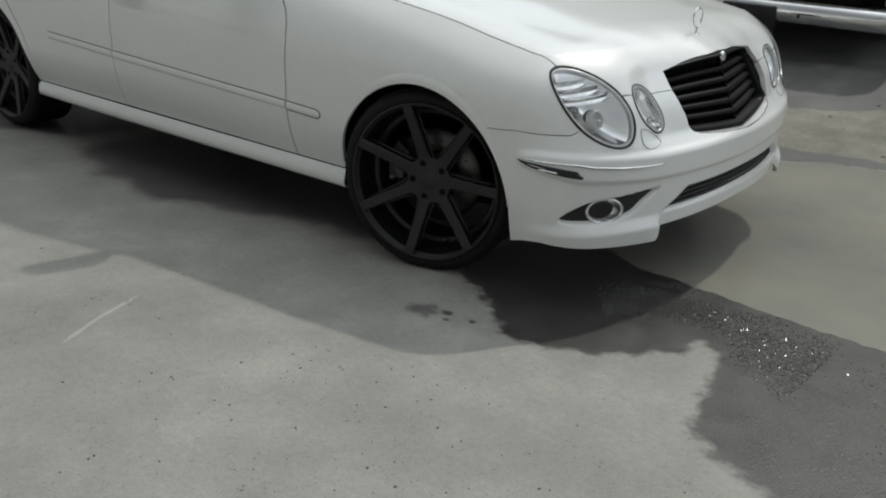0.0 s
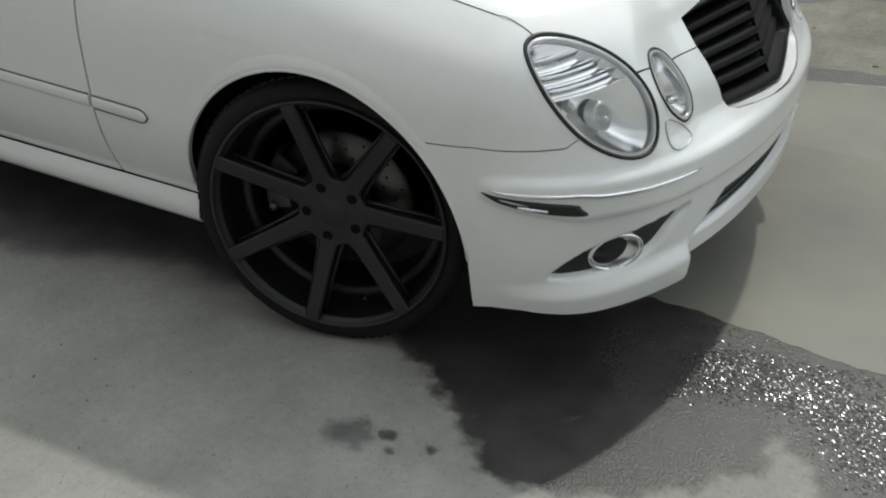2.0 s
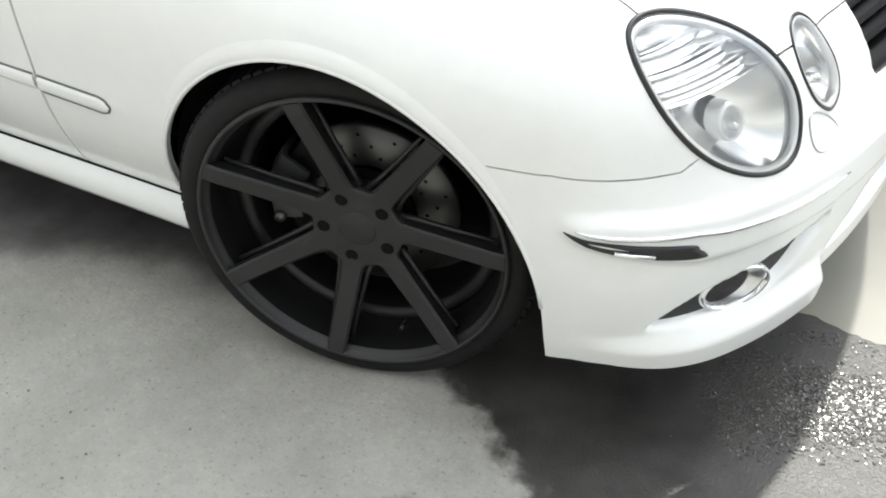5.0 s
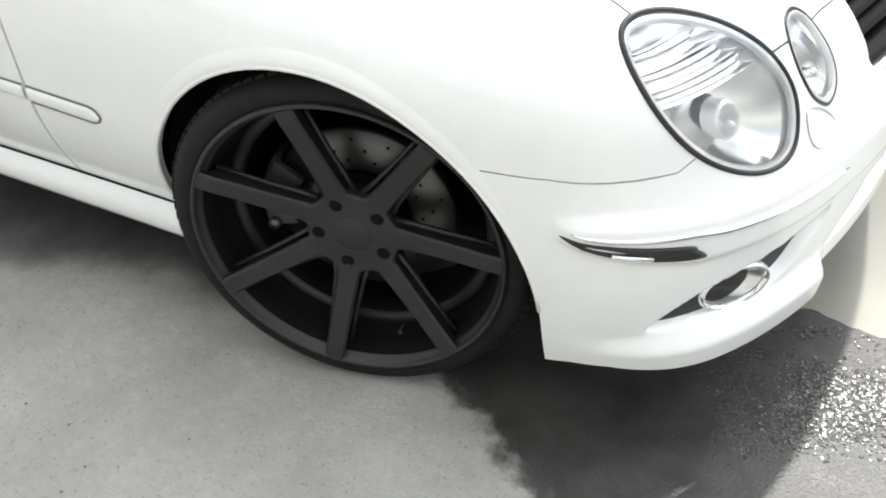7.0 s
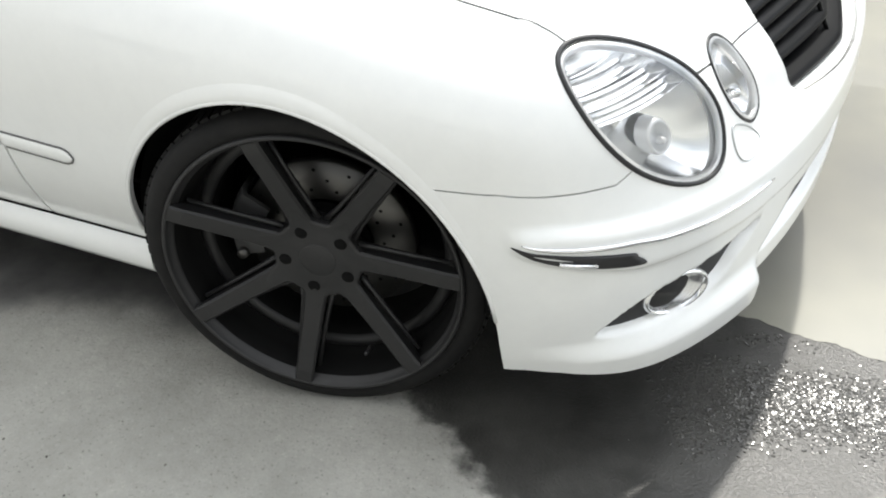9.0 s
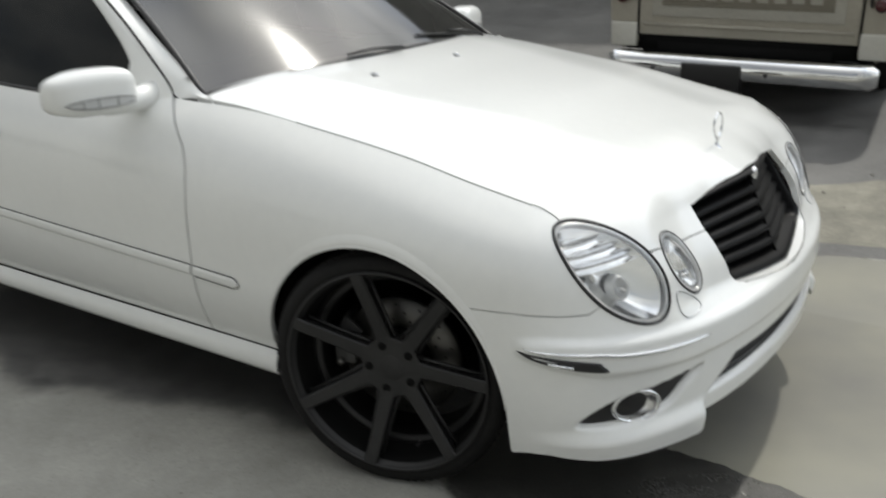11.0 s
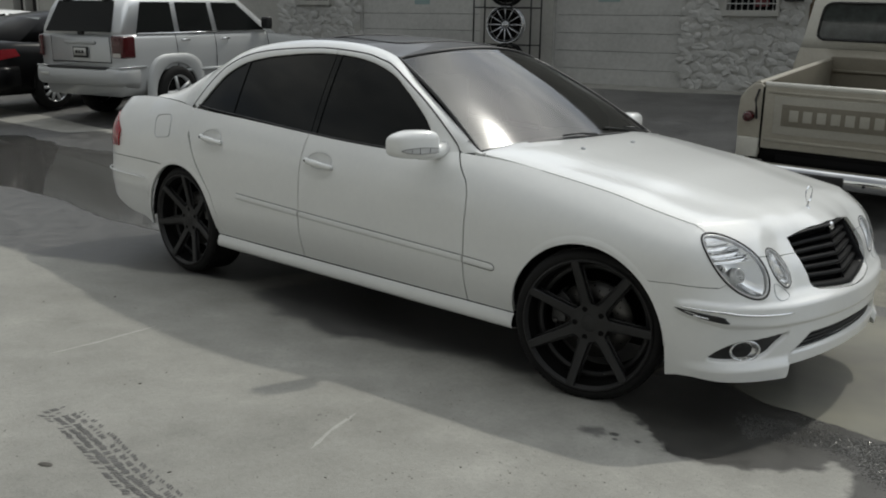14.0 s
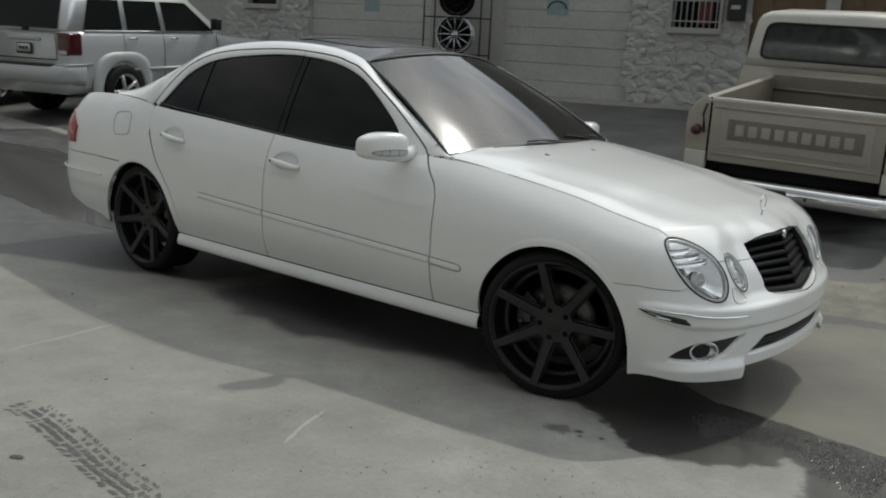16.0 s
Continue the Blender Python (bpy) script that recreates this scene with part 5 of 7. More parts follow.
def wetted(name, dark, light, rough, bump=.0013, edge=(.36, .64), wobble=.9, scale=5.0, pits=250, base=((.188, .185, .166), (.362, .357, .325), .85)):
    """The lot's concrete, turning damp where the sheet's own dampness rises."""
    m = concrete_material(name, *base)
    n, l, b = nodes_of(m)
    at = n.new("ShaderNodeAttribute")
    at.attribute_name = "damp"
    o = n.new("ShaderNodeTexCoord").outputs["Object"]
    no = noise_tex(n, scale, 6, .62, o, l)
    a = n.new("ShaderNodeMath"); a.operation = 'MULTIPLY_ADD'; a.inputs[1].default_value = wobble; a.inputs[2].default_value = -.5 * wobble
    l.new(no.outputs["Fac"], a.inputs[0])
    c = n.new("ShaderNodeMath"); c.operation = 'ADD'
    l.new(a.outputs[0], c.inputs[0]); l.new(at.outputs["Fac"], c.inputs[1])
    f = n.new("ShaderNodeMapRange"); f.interpolation_type = 'SMOOTHSTEP'
    f.inputs["From Min"].default_value, f.inputs["From Max"].default_value = edge
    l.new(c.outputs[0], f.inputs["Value"])
    mott = noise_tex(n, 9, 6, .65, o, l)
    r = rgb_ramp(n, l, mott.outputs["Fac"], [(.34, dark), (.66, light)])
    for sock, src in (("Base Color", r.outputs[0]), ("Roughness", None)):
        old = b.inputs[sock].links[0].from_socket
        mx = n.new("ShaderNodeMixRGB")
        l.new(f.outputs[0], mx.inputs[0]); l.new(old, mx.inputs[1])
        if src is not None:
            l.new(src, mx.inputs[2])
        else:
            rr = rgb_ramp(n, l, mott.outputs["Fac"], [(.3, (rough * .8,) * 3), (.7, (min(1, rough * 1.25),) * 3)])
            l.new(rr.outputs[0], mx.inputs[2])
        l.new(mx.outputs[0], b.inputs[sock])
    fade = n.new("ShaderNodeMath"); fade.operation = 'MULTIPLY_ADD'; fade.inputs[1].default_value = -.6; fade.inputs[2].default_value = .6
    l.new(f.outputs[0], fade.inputs[0])
    l.new(fade.outputs[0], b.inputs["Normal"].links[0].from_node.inputs["Strength"])
    bp = n.new("ShaderNodeBump")
    ns = noise_tex(n, pits, 3, .6, o, l)
    hm = n.new("ShaderNodeMath"); hm.operation = 'MULTIPLY'
    l.new(ns.outputs["Fac"], hm.inputs[0]); l.new(f.outputs[0], hm.inputs[1])
    bp.inputs["Strength"].default_value, bp.inputs["Distance"].default_value = 1.0, bump
    l.new(hm.outputs[0], bp.inputs["Height"])
    l.new(b.inputs["Normal"].links[0].from_socket, bp.inputs["Normal"])
    l.new(bp.outputs[0], b.inputs["Normal"])
    return m


M_concrete = concrete_material("dry_concrete", (.188, .185, .166), (.362, .357, .325), .85)
M_wet = wetted("wet_concrete", (.029, .0284, .026), (.057, .056, .051), .36, .0018, (.25, .62), 1.05, 15.0, 170)
# dark tone also carries the deep shade beneath the car
M_damp_shade = wetted("damp_shade_concrete", (.05, .049, .047), (.115, .113, .108), .50, .0012, (.30, .75), 1.1, 3.0)
M_rearwet = wetted("rain_wet_concrete", (.042, .0415, .039), (.105, .103, .098), .48, .00010, (.30, .68), 1.0, 1.6)
M_asphalt = concrete_material("old_asphalt", (.020, .020, .0195), (.185, .182, .174), .62, True, .004)
M_dirt = concrete_material("gravelly_dirt", (.085, .080, .066), (.35, .335, .275), .9, False, .012)
M_water = material("muddy_water", (.24, .23, .19), .24)
nn, ll, bb = nodes_of(M_water)
tcw = nn.new("ShaderNodeTexCoord")
wa = noise_tex(nn, .8, 4, .6, tcw.outputs["Object"], ll)
rw = rgb_ramp(nn, ll, wa.outputs["Fac"], [(.36, (.19, .187, .170)), (.64, (.27, .262, .215))])
ll.new(rw.outputs[0], bb.inputs["Base Color"])
wb = noise_tex(nn, 9, 2, .5, tcw.outputs["Object"], ll)
bw = nn.new("ShaderNodeBump")
bw.inputs["Strength"].default_value, bw.inputs["Distance"].default_value = .05, .002
ll.new(wb.outputs["Fac"], bw.inputs["Height"])
ll.new(bw.outputs[0], bb.inputs["Normal"])
M_film = wetted("clear_rain_film", (.055, .054, .051), (.10, .098, .093), .05, .00004, (.30, .70), .9, 1.4, 60, ((.042, .0415, .039), (.105, .103, .098), .48))
M_soot = material("tyre_print", (.075, .073, .068), .8)
vary(M_soot, (.06, .059, .056), (.15, .147, .14), 14, 90)
M_stain = wetted("oil_stain", (.050, .049, .045), (.16, .157, .148), .55, .0008, (.30, .95), .9, 45.0)
M_paint = material("faded_line_paint", (.42, .42, .40), .8)
vary(M_paint, (.26, .255, .24), (.50, .495, .47), 5, 40)

ys = [-600, -120, -40, -20, -14] + spread(-10, 12, 110) + [14, 18, 30, 100, 600]
xs = [-600, -120, -60, -30] + spread(-20, 12, 128) + [20, 40, 120, 600]
b = bmesh.new()
gv = [[b.verts.new((x, y, ground_z(x, y))) for x in xs] for y in ys]
for i in range(len(ys) - 1):
    for j in range(len(xs) - 1):
        b.faces.new((gv[i][j], gv[i][j + 1], gv[i + 1][j + 1], gv[i + 1][j]))
ground = tagged(part("ground", b, M_concrete, None), "worn grey concrete lot with wet patches", "ground", kind="structure")


def ragged(poly, step, amp, seed, scale=3.0):
    """The outline with small bays and tongues."""
    out = []
    for i in range(len(poly)):
        (x0, y0), (x1, y1) = poly[i], poly[(i + 1) % len(poly)]
        d = math.hypot(x1 - x0, y1 - y0)
        n = max(1, int(d / step))
        nx, ny = (y1 - y0) / (d or 1), -(x1 - x0) / (d or 1)
        for k in range(n):
            x, y = x0 + (x1 - x0) * k / n, y0 + (y1 - y0) * k / n
            w = amp * (noise.noise((x * scale, y * scale, seed)) + .5 * noise.noise((x * scale * 3.3, y * scale * 3.3, seed + 5)) + .3 * noise.noise((x * scale * 9, y * scale * 9, seed + 9)))
            out.append((x + nx * w, y + ny * w))
    return out


def sheet(name, poly, mat, lift, label, category, step=.05, amp=.03, seed=1.0, scale=3.0, flat=None):
    from_pts = ragged(poly, step, amp, seed, scale)
    b = bmesh.new()
    vs = [b.verts.new((x, y, 0)) for x, y in from_pts]
    f = b.faces.new(vs)
    bmesh.ops.triangulate(b, faces=[f])
    # cut along the ground's own lines, so that it lies on it
    lo_x, hi_x = min(p[0] for p in from_pts), max(p[0] for p in from_pts)
    lo_y, hi_y = min(p[1] for p in from_pts), max(p[1] for p in from_pts)
    for y in ys:
        if lo_y < y < hi_y and (y >= .99 or flat is None):
            bmesh.ops.bisect_plane(b, geom=b.verts[:] + b.edges[:] + b.faces[:], plane_co=(0, y, 0), plane_no=(0, 1, 0))
    for x in xs[::2]:
        if lo_x < x < min(hi_x, -4) and hi_y > -1:
            bmesh.ops.bisect_plane(b, geom=b.verts[:] + b.edges[:] + b.faces[:], plane_co=(x, 0, 0), plane_no=(1, 0, 0))
    for v in b.verts:
        v.co.z = (flat if flat is not None else ground_z(v.co.x, v.co.y)) + lift
    b.normal_update()
    if sum(g.normal.z for g in b.faces) < 0:
        bmesh.ops.reverse_faces(b, faces=b.faces)
    ob = part(name, b, mat, None, smooth=False)
    return tagged(ob, label, category, kind="structure")


def soft_sheet(name, poly, mat, lift, label, category, margin=.10, step=.04):
    """A thin sheet whose dampness fades out across its border."""
    x0, x1 = min(p[0] for p in poly) - margin, max(p[0] for p in poly) + margin
    y0, y1 = min(p[1] for p in poly) - margin, max(p[1] for p in poly) + margin
    gx = spread(x0, x1, max(2, int((x1 - x0) / step)))
    gy = sorted(set([round(v, 4) for v in spread(y0, y1, max(2, int((y1 - y0) / step)))] + [v for v in ys if y0 < v < y1]))
    b = bmesh.new()
    damp = []
    g = []
    for y in gy:
        g.append([])
        for x in gx:
            d = edge_dist(poly, x, y)
            damp.append(max(0.0, min(1.0, .5 + .5 * (d if in_poly(poly, x, y) else -d) / margin)))
            g[-1].append(b.verts.new((x, y, ground_z(x, y) + lift * max(.2, min(1.0, damp[-1] * 5)))))
    b.verts.index_update()
    for i in range(len(gy) - 1):
        for j in range(len(gx) - 1):
            q = (g[i][j], g[i][j + 1], g[i + 1][j + 1], g[i + 1][j])
            if max(damp[v.index] for v in q) > 0:
                b.faces.new(q)
    ob = part(name, b, mat, None)
    at = ob.data.attributes.new("damp", 'FLOAT', 'POINT')
    at.data.foreach_set("value", damp)
    return tagged(ob, label, category, kind="structure")


sheet("road", [(-17, 2.45), (-12, 2.3), (-9.4, 1.9), (-5, 1.35), (-1.5, 1.45), (.36, 1.50), (.9, 1.70), (3, 1.85), (9, 2.2), (12, 2.4), (12, 9.2), (4, 9.6), (-4, 9.8), (-9, 9.2), (-17, 8.6)], M_asphalt, .0008, "patched dark asphalt in front of the shops", "asphalt", .2, .10, 2.0, 1.2)
sheet("dirt", [(-.3, 1.7), (.5, 1.75), (1.2, 1.9), (3, 2.2), (5, 2.4), (5, 3.3), (2.4, 3.0), (1.0, 2.75), (.1, 2.45), (-.5, 2.2)], M_dirt, .0016, "gravelly dirt strip beside the puddle", "dirt", .06, .10, 3.0, 2.4)
soft_sheet("pavement", [(-2.45, -.72), (-2.94, -.99), (-3.69, -1.33), (-4.21, -1.44), (-6.0, -1.62), (-16, -2.6), (-16, 2.0), (-9.4, 2.1), (-5, 1.5), (-3.2, 1.2), (-2.3, .2)], M_rearwet, .0011, "rain-wet dark concrete behind the car", "concrete", .12, .08)
soft_sheet("wet_and_shade_ground", [(.20, -.78), (.32, -.85), (.44, -.93), (.56, -1.05), (.66, -1.05), (.81, -.98), (1.00, -.80), (1.02, -.66), (1.10, -.72), (1.15, -.84), (1.18, -1.02), (1.22, -1.14), (1.31, -1.22), (1.45, -1.28), (1.9, -1.45), (3.5, -1.9), (5.4, -2.15), (6.6, -1.7), (6.9, -.9), (6.2, -.25), (1.5, -.15), (.6, -.1), (.1, -.15), (.1, -.70)], M_wet, .0012, "rough wet concrete glittering in the sun", "wet concrete", .07, .02)
# damp sheet whose dark colour adds to the shade under the car
soft_sheet("wet_and_shade_ground", [(-2.2, -.86), (-1.7, -1.0), (-1.26, -1.08), (-1.02, -.92), (-.6, -.80), (-.3, -.75), (.1, -.75), (.1, .5), (-2.2, .5)], M_damp_shade, .0010, "damp concrete under the car, darkened for the car's shade", "wet concrete", .16, .05)
sheet("water", [(.55, -.26), (.79, -.285), (.97, -.31), (1.17, -.33), (1.46, -.345), (2.4, -.42), (4, -.5), (7, -.6), (7, 1.95), (3, 1.78), (.9, 1.66), (.58, 1.60), (.36, 1.45), (-.4, 1.30), (-.6, .6), (-.1, .1)], M_water, .0019, "shallow muddy puddle of standing rain water", "puddle", .012, .022, 7.0, 9.0)
soft_sheet("water", [(-4.0, -.30), (-4.7, -.37), (-5.5, -.28), (-6.4, -.25), (-6.9, -.38), (-8, -.5), (-10.2, -.6), (-10.6, .9), (-9.9, 1.35), (-8.7, 1.25), (-8, 1.45), (-6, 1.3), (-4.5, 1.0), (-3.9, .4)], M_film, .0019, "thin film of rain water on the concrete", "puddle", .14, .06)
soft_sheet("pavement", [(-16, 1.55), (-13.6, 1.7), (-11.5, 1.75), (-9.6, 1.75), (-9.3, 2.1), (-11.8, 2.3), (-16, 2.25)], M_concrete, .0020, "pale worn concrete strip", "concrete", .05, .06)

# tyre print: rows of tread bars
b = bmesh.new()
rnd = random.Random(4)
ax, ay = Vector((-1.20, -2.475, 0)), Vector((-.20, -2.575, 0))
along = (ay - ax).normalized()
across = Vector((-along.y, along.x, 0))
for k in range(72):
    for j, (o, w, sk) in enumerate(((-.062, .022, .5), (-.034, .026, .35), (-.003, .027, 0), (.030, .025, -.35), (.060, .020, -.5))):
        fade = .5 + .5 * math.sin(k * .37 + j) if k < 6 or k > 63 else 1
        if rnd.random() > .80 * fade + (.12 if j in (1, 2) else -.22):
            continue
        c = ax + across * .012 * math.sin(k * .09) + along * (k * .0144 + .01 * sk) + across * (o + rnd.uniform(-.003, .003))
        L, W2 = .0052 + rnd.uniform(-.0014, .0018), w / 2 * rnd.uniform(.65, 1.05)
        q = []
        for a_, w_ in ((-1, -1), (1, -1), (1, 1), (-1, 1)):
            p = c + along * (a_ * L * rnd.uniform(.7, 1.15) + sk * .012 * w_) + across * (w_ * W2 * rnd.uniform(.8, 1.1))
            q.append(b.verts.new((p.x, p.y, ground_z(p.x, p.y) + .0014)))
        b.faces.new(q)
tagged(part("tyre_print", b, M_soot, None, smooth=False), "dark damp tyre print on the concrete", "tyre print", kind="stuff")
# stains and drips
for k, (x, y, r) in enumerate(((.275, -1.095, .050), (.345, -1.06, .017), (.37, -1.10, .013), (.44, -1.055, .015))):
    rim = []
    for i in range(22):
        q = 2 * math.pi * i / 22
        rr = r * (1 + .35 * noise.noise((math.cos(q) * 1.7 + k, math.sin(q) * 1.7, k)))
        rim.append((x + rr * 1.25 * math.cos(q), y + rr * math.sin(q)))
    ob = soft_sheet("oil_stain", rim, M_stain, .0014, "small dark oil stain on the concrete", "stain", r * .7, r / 7)
    tagged(ob, group="oil stains")
# scattered grit and leaf bits
b = bmesh.new()
rnd = random.Random(11)
for k in range(900):
    if 200 < k < 380 or 470 < k < 560 or k >= 700 and k % 3:
        continue
    if k < 380:
        x, y = rnd.uniform(-3.5, 2.4), rnd.uniform(-3.4, -1.2)
        r = rnd.uniform(.001, .0038) * (1.8 if rnd.random() < .06 else 1)
    elif k < 560:
        cx, cy = rnd.choice(((.2, -1.55), (.62, -1.5), (.05, -1.9), (.5, -1.72), (-.4, -1.75), (.9, -1.9), (-.35, -1.3)))
        x, y = rnd.gauss(cx, .12), rnd.gauss(cy, .08)
        r = rnd.uniform(.001, .0034)
    elif k < 700:
        x, y, r = rnd.uniform(.2, 1.6), rnd.uniform(-2.6, -1.3), rnd.uniform(.001, .003)
    else:
        x, y, r = rnd.uniform(-.4, 4.5), rnd.uniform(1.75, 3.0), rnd.uniform(.003, .012)
    z = ground_z(x, y)
    res_ = bmesh.ops.create_icosphere(b, subdivisions=1, radius=r)
    mtx = Matrix.Translation((x, y, z + r * .25)) @ Matrix.Rotation(rnd.uniform(0, 6.3), 4, 'Z') @ Matrix.Diagonal((rnd.uniform(.8, 1.9), rnd.uniform(.6, 1.1), rnd.uniform(.4, .8), 1))
    bmesh.ops.transform(b, matrix=mtx, verts=res_["verts"])
M_grit = material("grit", (.07, .066, .058), .85)
vary(M_grit, (.035, .033, .03), (.16, .15, .13), 3, 40)
tagged(part("grit", b, M_grit, None, smooth=False), "scattered dark grit and small stones", "grit", kind="stuff")
# pale chips of aggregate, and pale specks painting sun glints on the wet ground
b = bmesh.new()
rnd = random.Random(23)
for k in range(520):
    if k < 160:
        x, y, r = rnd.uniform(-2.6, 1.3), rnd.uniform(-3.2, -1.25), rnd.uniform(.001, .003)
    else:
        # clusters on the sunlit wet concrete imitate its sparkle by pale colour
        cx, cy = rnd.choice(((1.25, -.75), (1.35, -.95), (1.55, -1.1), (1.6, -.8), (1.45, -.6), (1.9, -1.2), (1.02, -.56), (.98, -.72), (1.12, -.62), (.92, -.62), (1.10, -.52)))
        x, y, r = rnd.gauss(cx, .12), rnd.gauss(cy, .10), rnd.uniform(.0005, .0013)
        if y > -.42:
            continue
    res_ = bmesh.ops.create_icosphere(b, subdivisions=1, radius=r)
    bmesh.ops.transform(b, matrix=Matrix.Translation((x, y, ground_z(x, y) + .0012 + r * .3)) @ Matrix.Rotation(rnd.uniform(0, 6.3), 4, 'Z') @ Matrix.Diagonal((rnd.uniform(.8, 1.8), rnd.uniform(.6, 1.1), .7, 1)), verts=res_["verts"])
M_chip_glint = material("pale_chip_glint", (.34, .335, .31), .12)
tagged(part("chips_and_glints", b, M_chip_glint, None, smooth=False), "pale stone chips on the concrete, those on wet ground standing for sun glints", "grit", kind="stuff")
# wet pebbles standing proud of the worn concrete
WET_EDGE = [(.50, -.42), (.62, -.41), (.80, -.27), (.97, -.285), (1.17, -.305), (1.46, -.32), (2.4, -.38), (2.4, -1.30), (1.6, -1.15), (1.25, -.86), (1.14, -.80), (1.03, -.62), (.92, -.62), (.80, -.68), (.70, -.76), (.58, -.62)]
rnd = random.Random(31)
vs, fs = [], []
made = 0
while made < 14500:
    x, y = (rnd.uniform(.5, 1.35), rnd.uniform(-.86, -.27)) if rnd.random() < .8 else (rnd.uniform(.5, 2.4), rnd.uniform(-1.3, -.27))
    if not in_poly(WET_EDGE, x, y) or noise.noise((x * 6, y * 6, 3.1)) < rnd.uniform(-.9, -.1):
        continue
    if rnd.random() > smoothstep(.0, .22, edge_dist(WET_EDGE[4:] + WET_EDGE[:1], x, y)) * (.2 + .8 * smoothstep(.56, .72, x)) * (1 - smoothstep(-.36, -.28, y + .06 * (x - .8))) * (1 - .8 * smoothstep(1.0, 1.25, x)):
        continue
    made += 1
    r = rnd.uniform(.0017, .0035) * (1.35 if rnd.random() < .08 else 1)
    turn = Matrix.Rotation(rnd.uniform(0, 6.3), 3, 'Z')
    lean = Matrix.Rotation(rnd.gauss(0, .10), 3, 'X') @ Matrix.Rotation(rnd.gauss(0, .10), 3, 'Y')
    i, z = len(vs), ground_z(x, y) + .0011
    for k in range(5):
        q = turn @ Vector((1.25 * math.cos(1.2566 * k), .9 * math.sin(1.2566 * k), 0)) * r
        vs.append((x + q.x, y + q.y, z))
    for k in range(5):
        q = turn @ (lean @ Vector((.8 * math.cos(1.2566 * k), .58 * math.sin(1.2566 * k), 0)) + Vector((0, 0, .42))) * r
        vs.append((x + q.x, y + q.y, z + q.z))
    for k in range(5):
        fs.append((i + k, i + (k + 1) % 5, i + 5 + (k + 1) % 5, i + 5 + k))
    fs.append(tuple(range(i + 5, i + 10)))
peb = bpy.data.meshes.new("wet_pebbles")
peb.from_pydata(vs, [], fs)
M_pebble = material("wet_pebble", (.10, .098, .09), .20)
vary(M_pebble, (.025, .0245, .0225), (.085, .083, .076), 8, 90)
peb.materials.append(M_pebble)
tagged(new("wet_pebbles", peb), "small wet stones glittering in the worn concrete", "gravel", kind="stuff")
# hairline scratches
M_scuff = concrete_material("scuffed_concrete", (.30, .295, .27), (.44, .43, .40), .85)
for pts in (((-.30, -2.0), (-.38, -1.84), (-.45, -1.64)), ((-1.83, -2.2), (-1.86, -1.95), (-1.93, -1.6))):
    b = bmesh.new()
    side = []
    for k in range(25):
        t = k / 24 * (len(pts) - 1)
        i = min(int(t), len(pts) - 2)
        x, y = (pts[i][c] + (pts[i + 1][c] - pts[i][c]) * (t - i) for c in (0, 1))
        w = .013 * (.4 + abs(noise.noise((x * 9, y * 9, 2)))) * min(1, k / 4, (24 - k) / 4)
        side.append([b.verts.new((x + d * w, y + d * w * .4, ground_z(x, y) + .0006)) for d in (-1, 1)])
    for a_, c_ in zip(side, side[1:]):
        b.faces.new((a_[0], a_[1], c_[1], c_[0]))
    tagged(part("scratch", b, M_scuff, None, smooth=False), "pale scratch worn into the concrete", "scratch", kind="structure")
b = lathe([(0, .0003), (.004, .012), (.001, .016)], 7, 'z')
leaf = tagged(part("leaf", b, M_grit, None), "dry dark leaf lying on the concrete", "leaf")
leaf.matrix_world = Matrix.Translation((-.765, -2.715, ground_z(-.765, -2.715) + .002)) @ pose(0, 0, 0, 4, 0, 30) @ Matrix.Diagonal((1.7, .7, 1.2, 1))


# ---- shop building behind: painted block, stone facing, roller doors
WALL = Matrix.Translation((-4.75, 10.33, 0)) @ Matrix.Rotation(math.atan2(.146, .989), 4, 'Z')
M_plaster = material("painted_plaster", (.36, .355, .33), .8)
vary(M_plaster, (.36, .356, .332), (.50, .495, .468), 1.3, 18, .0012, 60)
M_stone = material("painted_stone", (.36, .36, .345), .85)
vary(M_stone, (.40, .40, .385), (.60, .598, .58), 3, 22, .004, 30)
M_door = material("door_paint", (.46, .46, .445), .6)
vary(M_door, (.38, .38, .365), (.60, .60, .58), .9, 14, .0006, 70)
# near-black colour stands for the lack of light inside the rooms
M_unlit = material("unlit_room_black", (.015, .015, .016), .9)
M_sticker = material("teal_sticker", (.27, .38, .38), .6)
vary(M_sticker, (.22, .33, .335), (.34, .42, .42), 6, 40)
M_brown = material("brown_board", (.14, .095, .055), .7)
vary(M_brown, (.10, .065, .036), (.18, .125, .075), 2, 30)
M_iron = material("painted_iron", (.45, .45, .44), .5)
M_beige = material("beige_paint", (.42, .39, .315), .38, 0, .5)
vary(M_beige, (.32, .298, .245), (.41, .385, .322), 2.5, 30, rough=(.34, .48))
M_cream = material("cream_paint", (.60, .58, .51), .4, 0, .5)
vary(M_cream, (.50, .49, .44), (.60, .59, .53), 2.5, 30, rough=(.36, .48))
M_border = material("pale_border", (.40, .385, .335), .45)
vary(M_border, (.34, .325, .28), (.43, .415, .36), 4, 40, rough=(.4, .55))
M_tan = material("tan_panel", (.20, .182, .142), .5)
vary(M_tan, (.165, .15, .117), (.225, .205, .162), 2.5, 40, rough=(.42, .6))
M_cabglass = material("grey_cab_glass", (.030, .034, .033), .06)
vary(M_cabglass, (.012, .013, .013), (.070, .080, .078), 1.6, 9)
M_notice = material("faded_notice", (.16, .035, .04), .6)
M_silverpaint = material("silver_paint", (.56, .575, .58), .34, .35, .8)
M_silver2 = material("silver_plastic", (.46, .47, .47), .45, .15)
M_black_paint = material("black_paint", (.004, .004, .0045), .30, 0, .05, .14)
M_amber = material("lamp_white", (.55, .53, .50), .2)
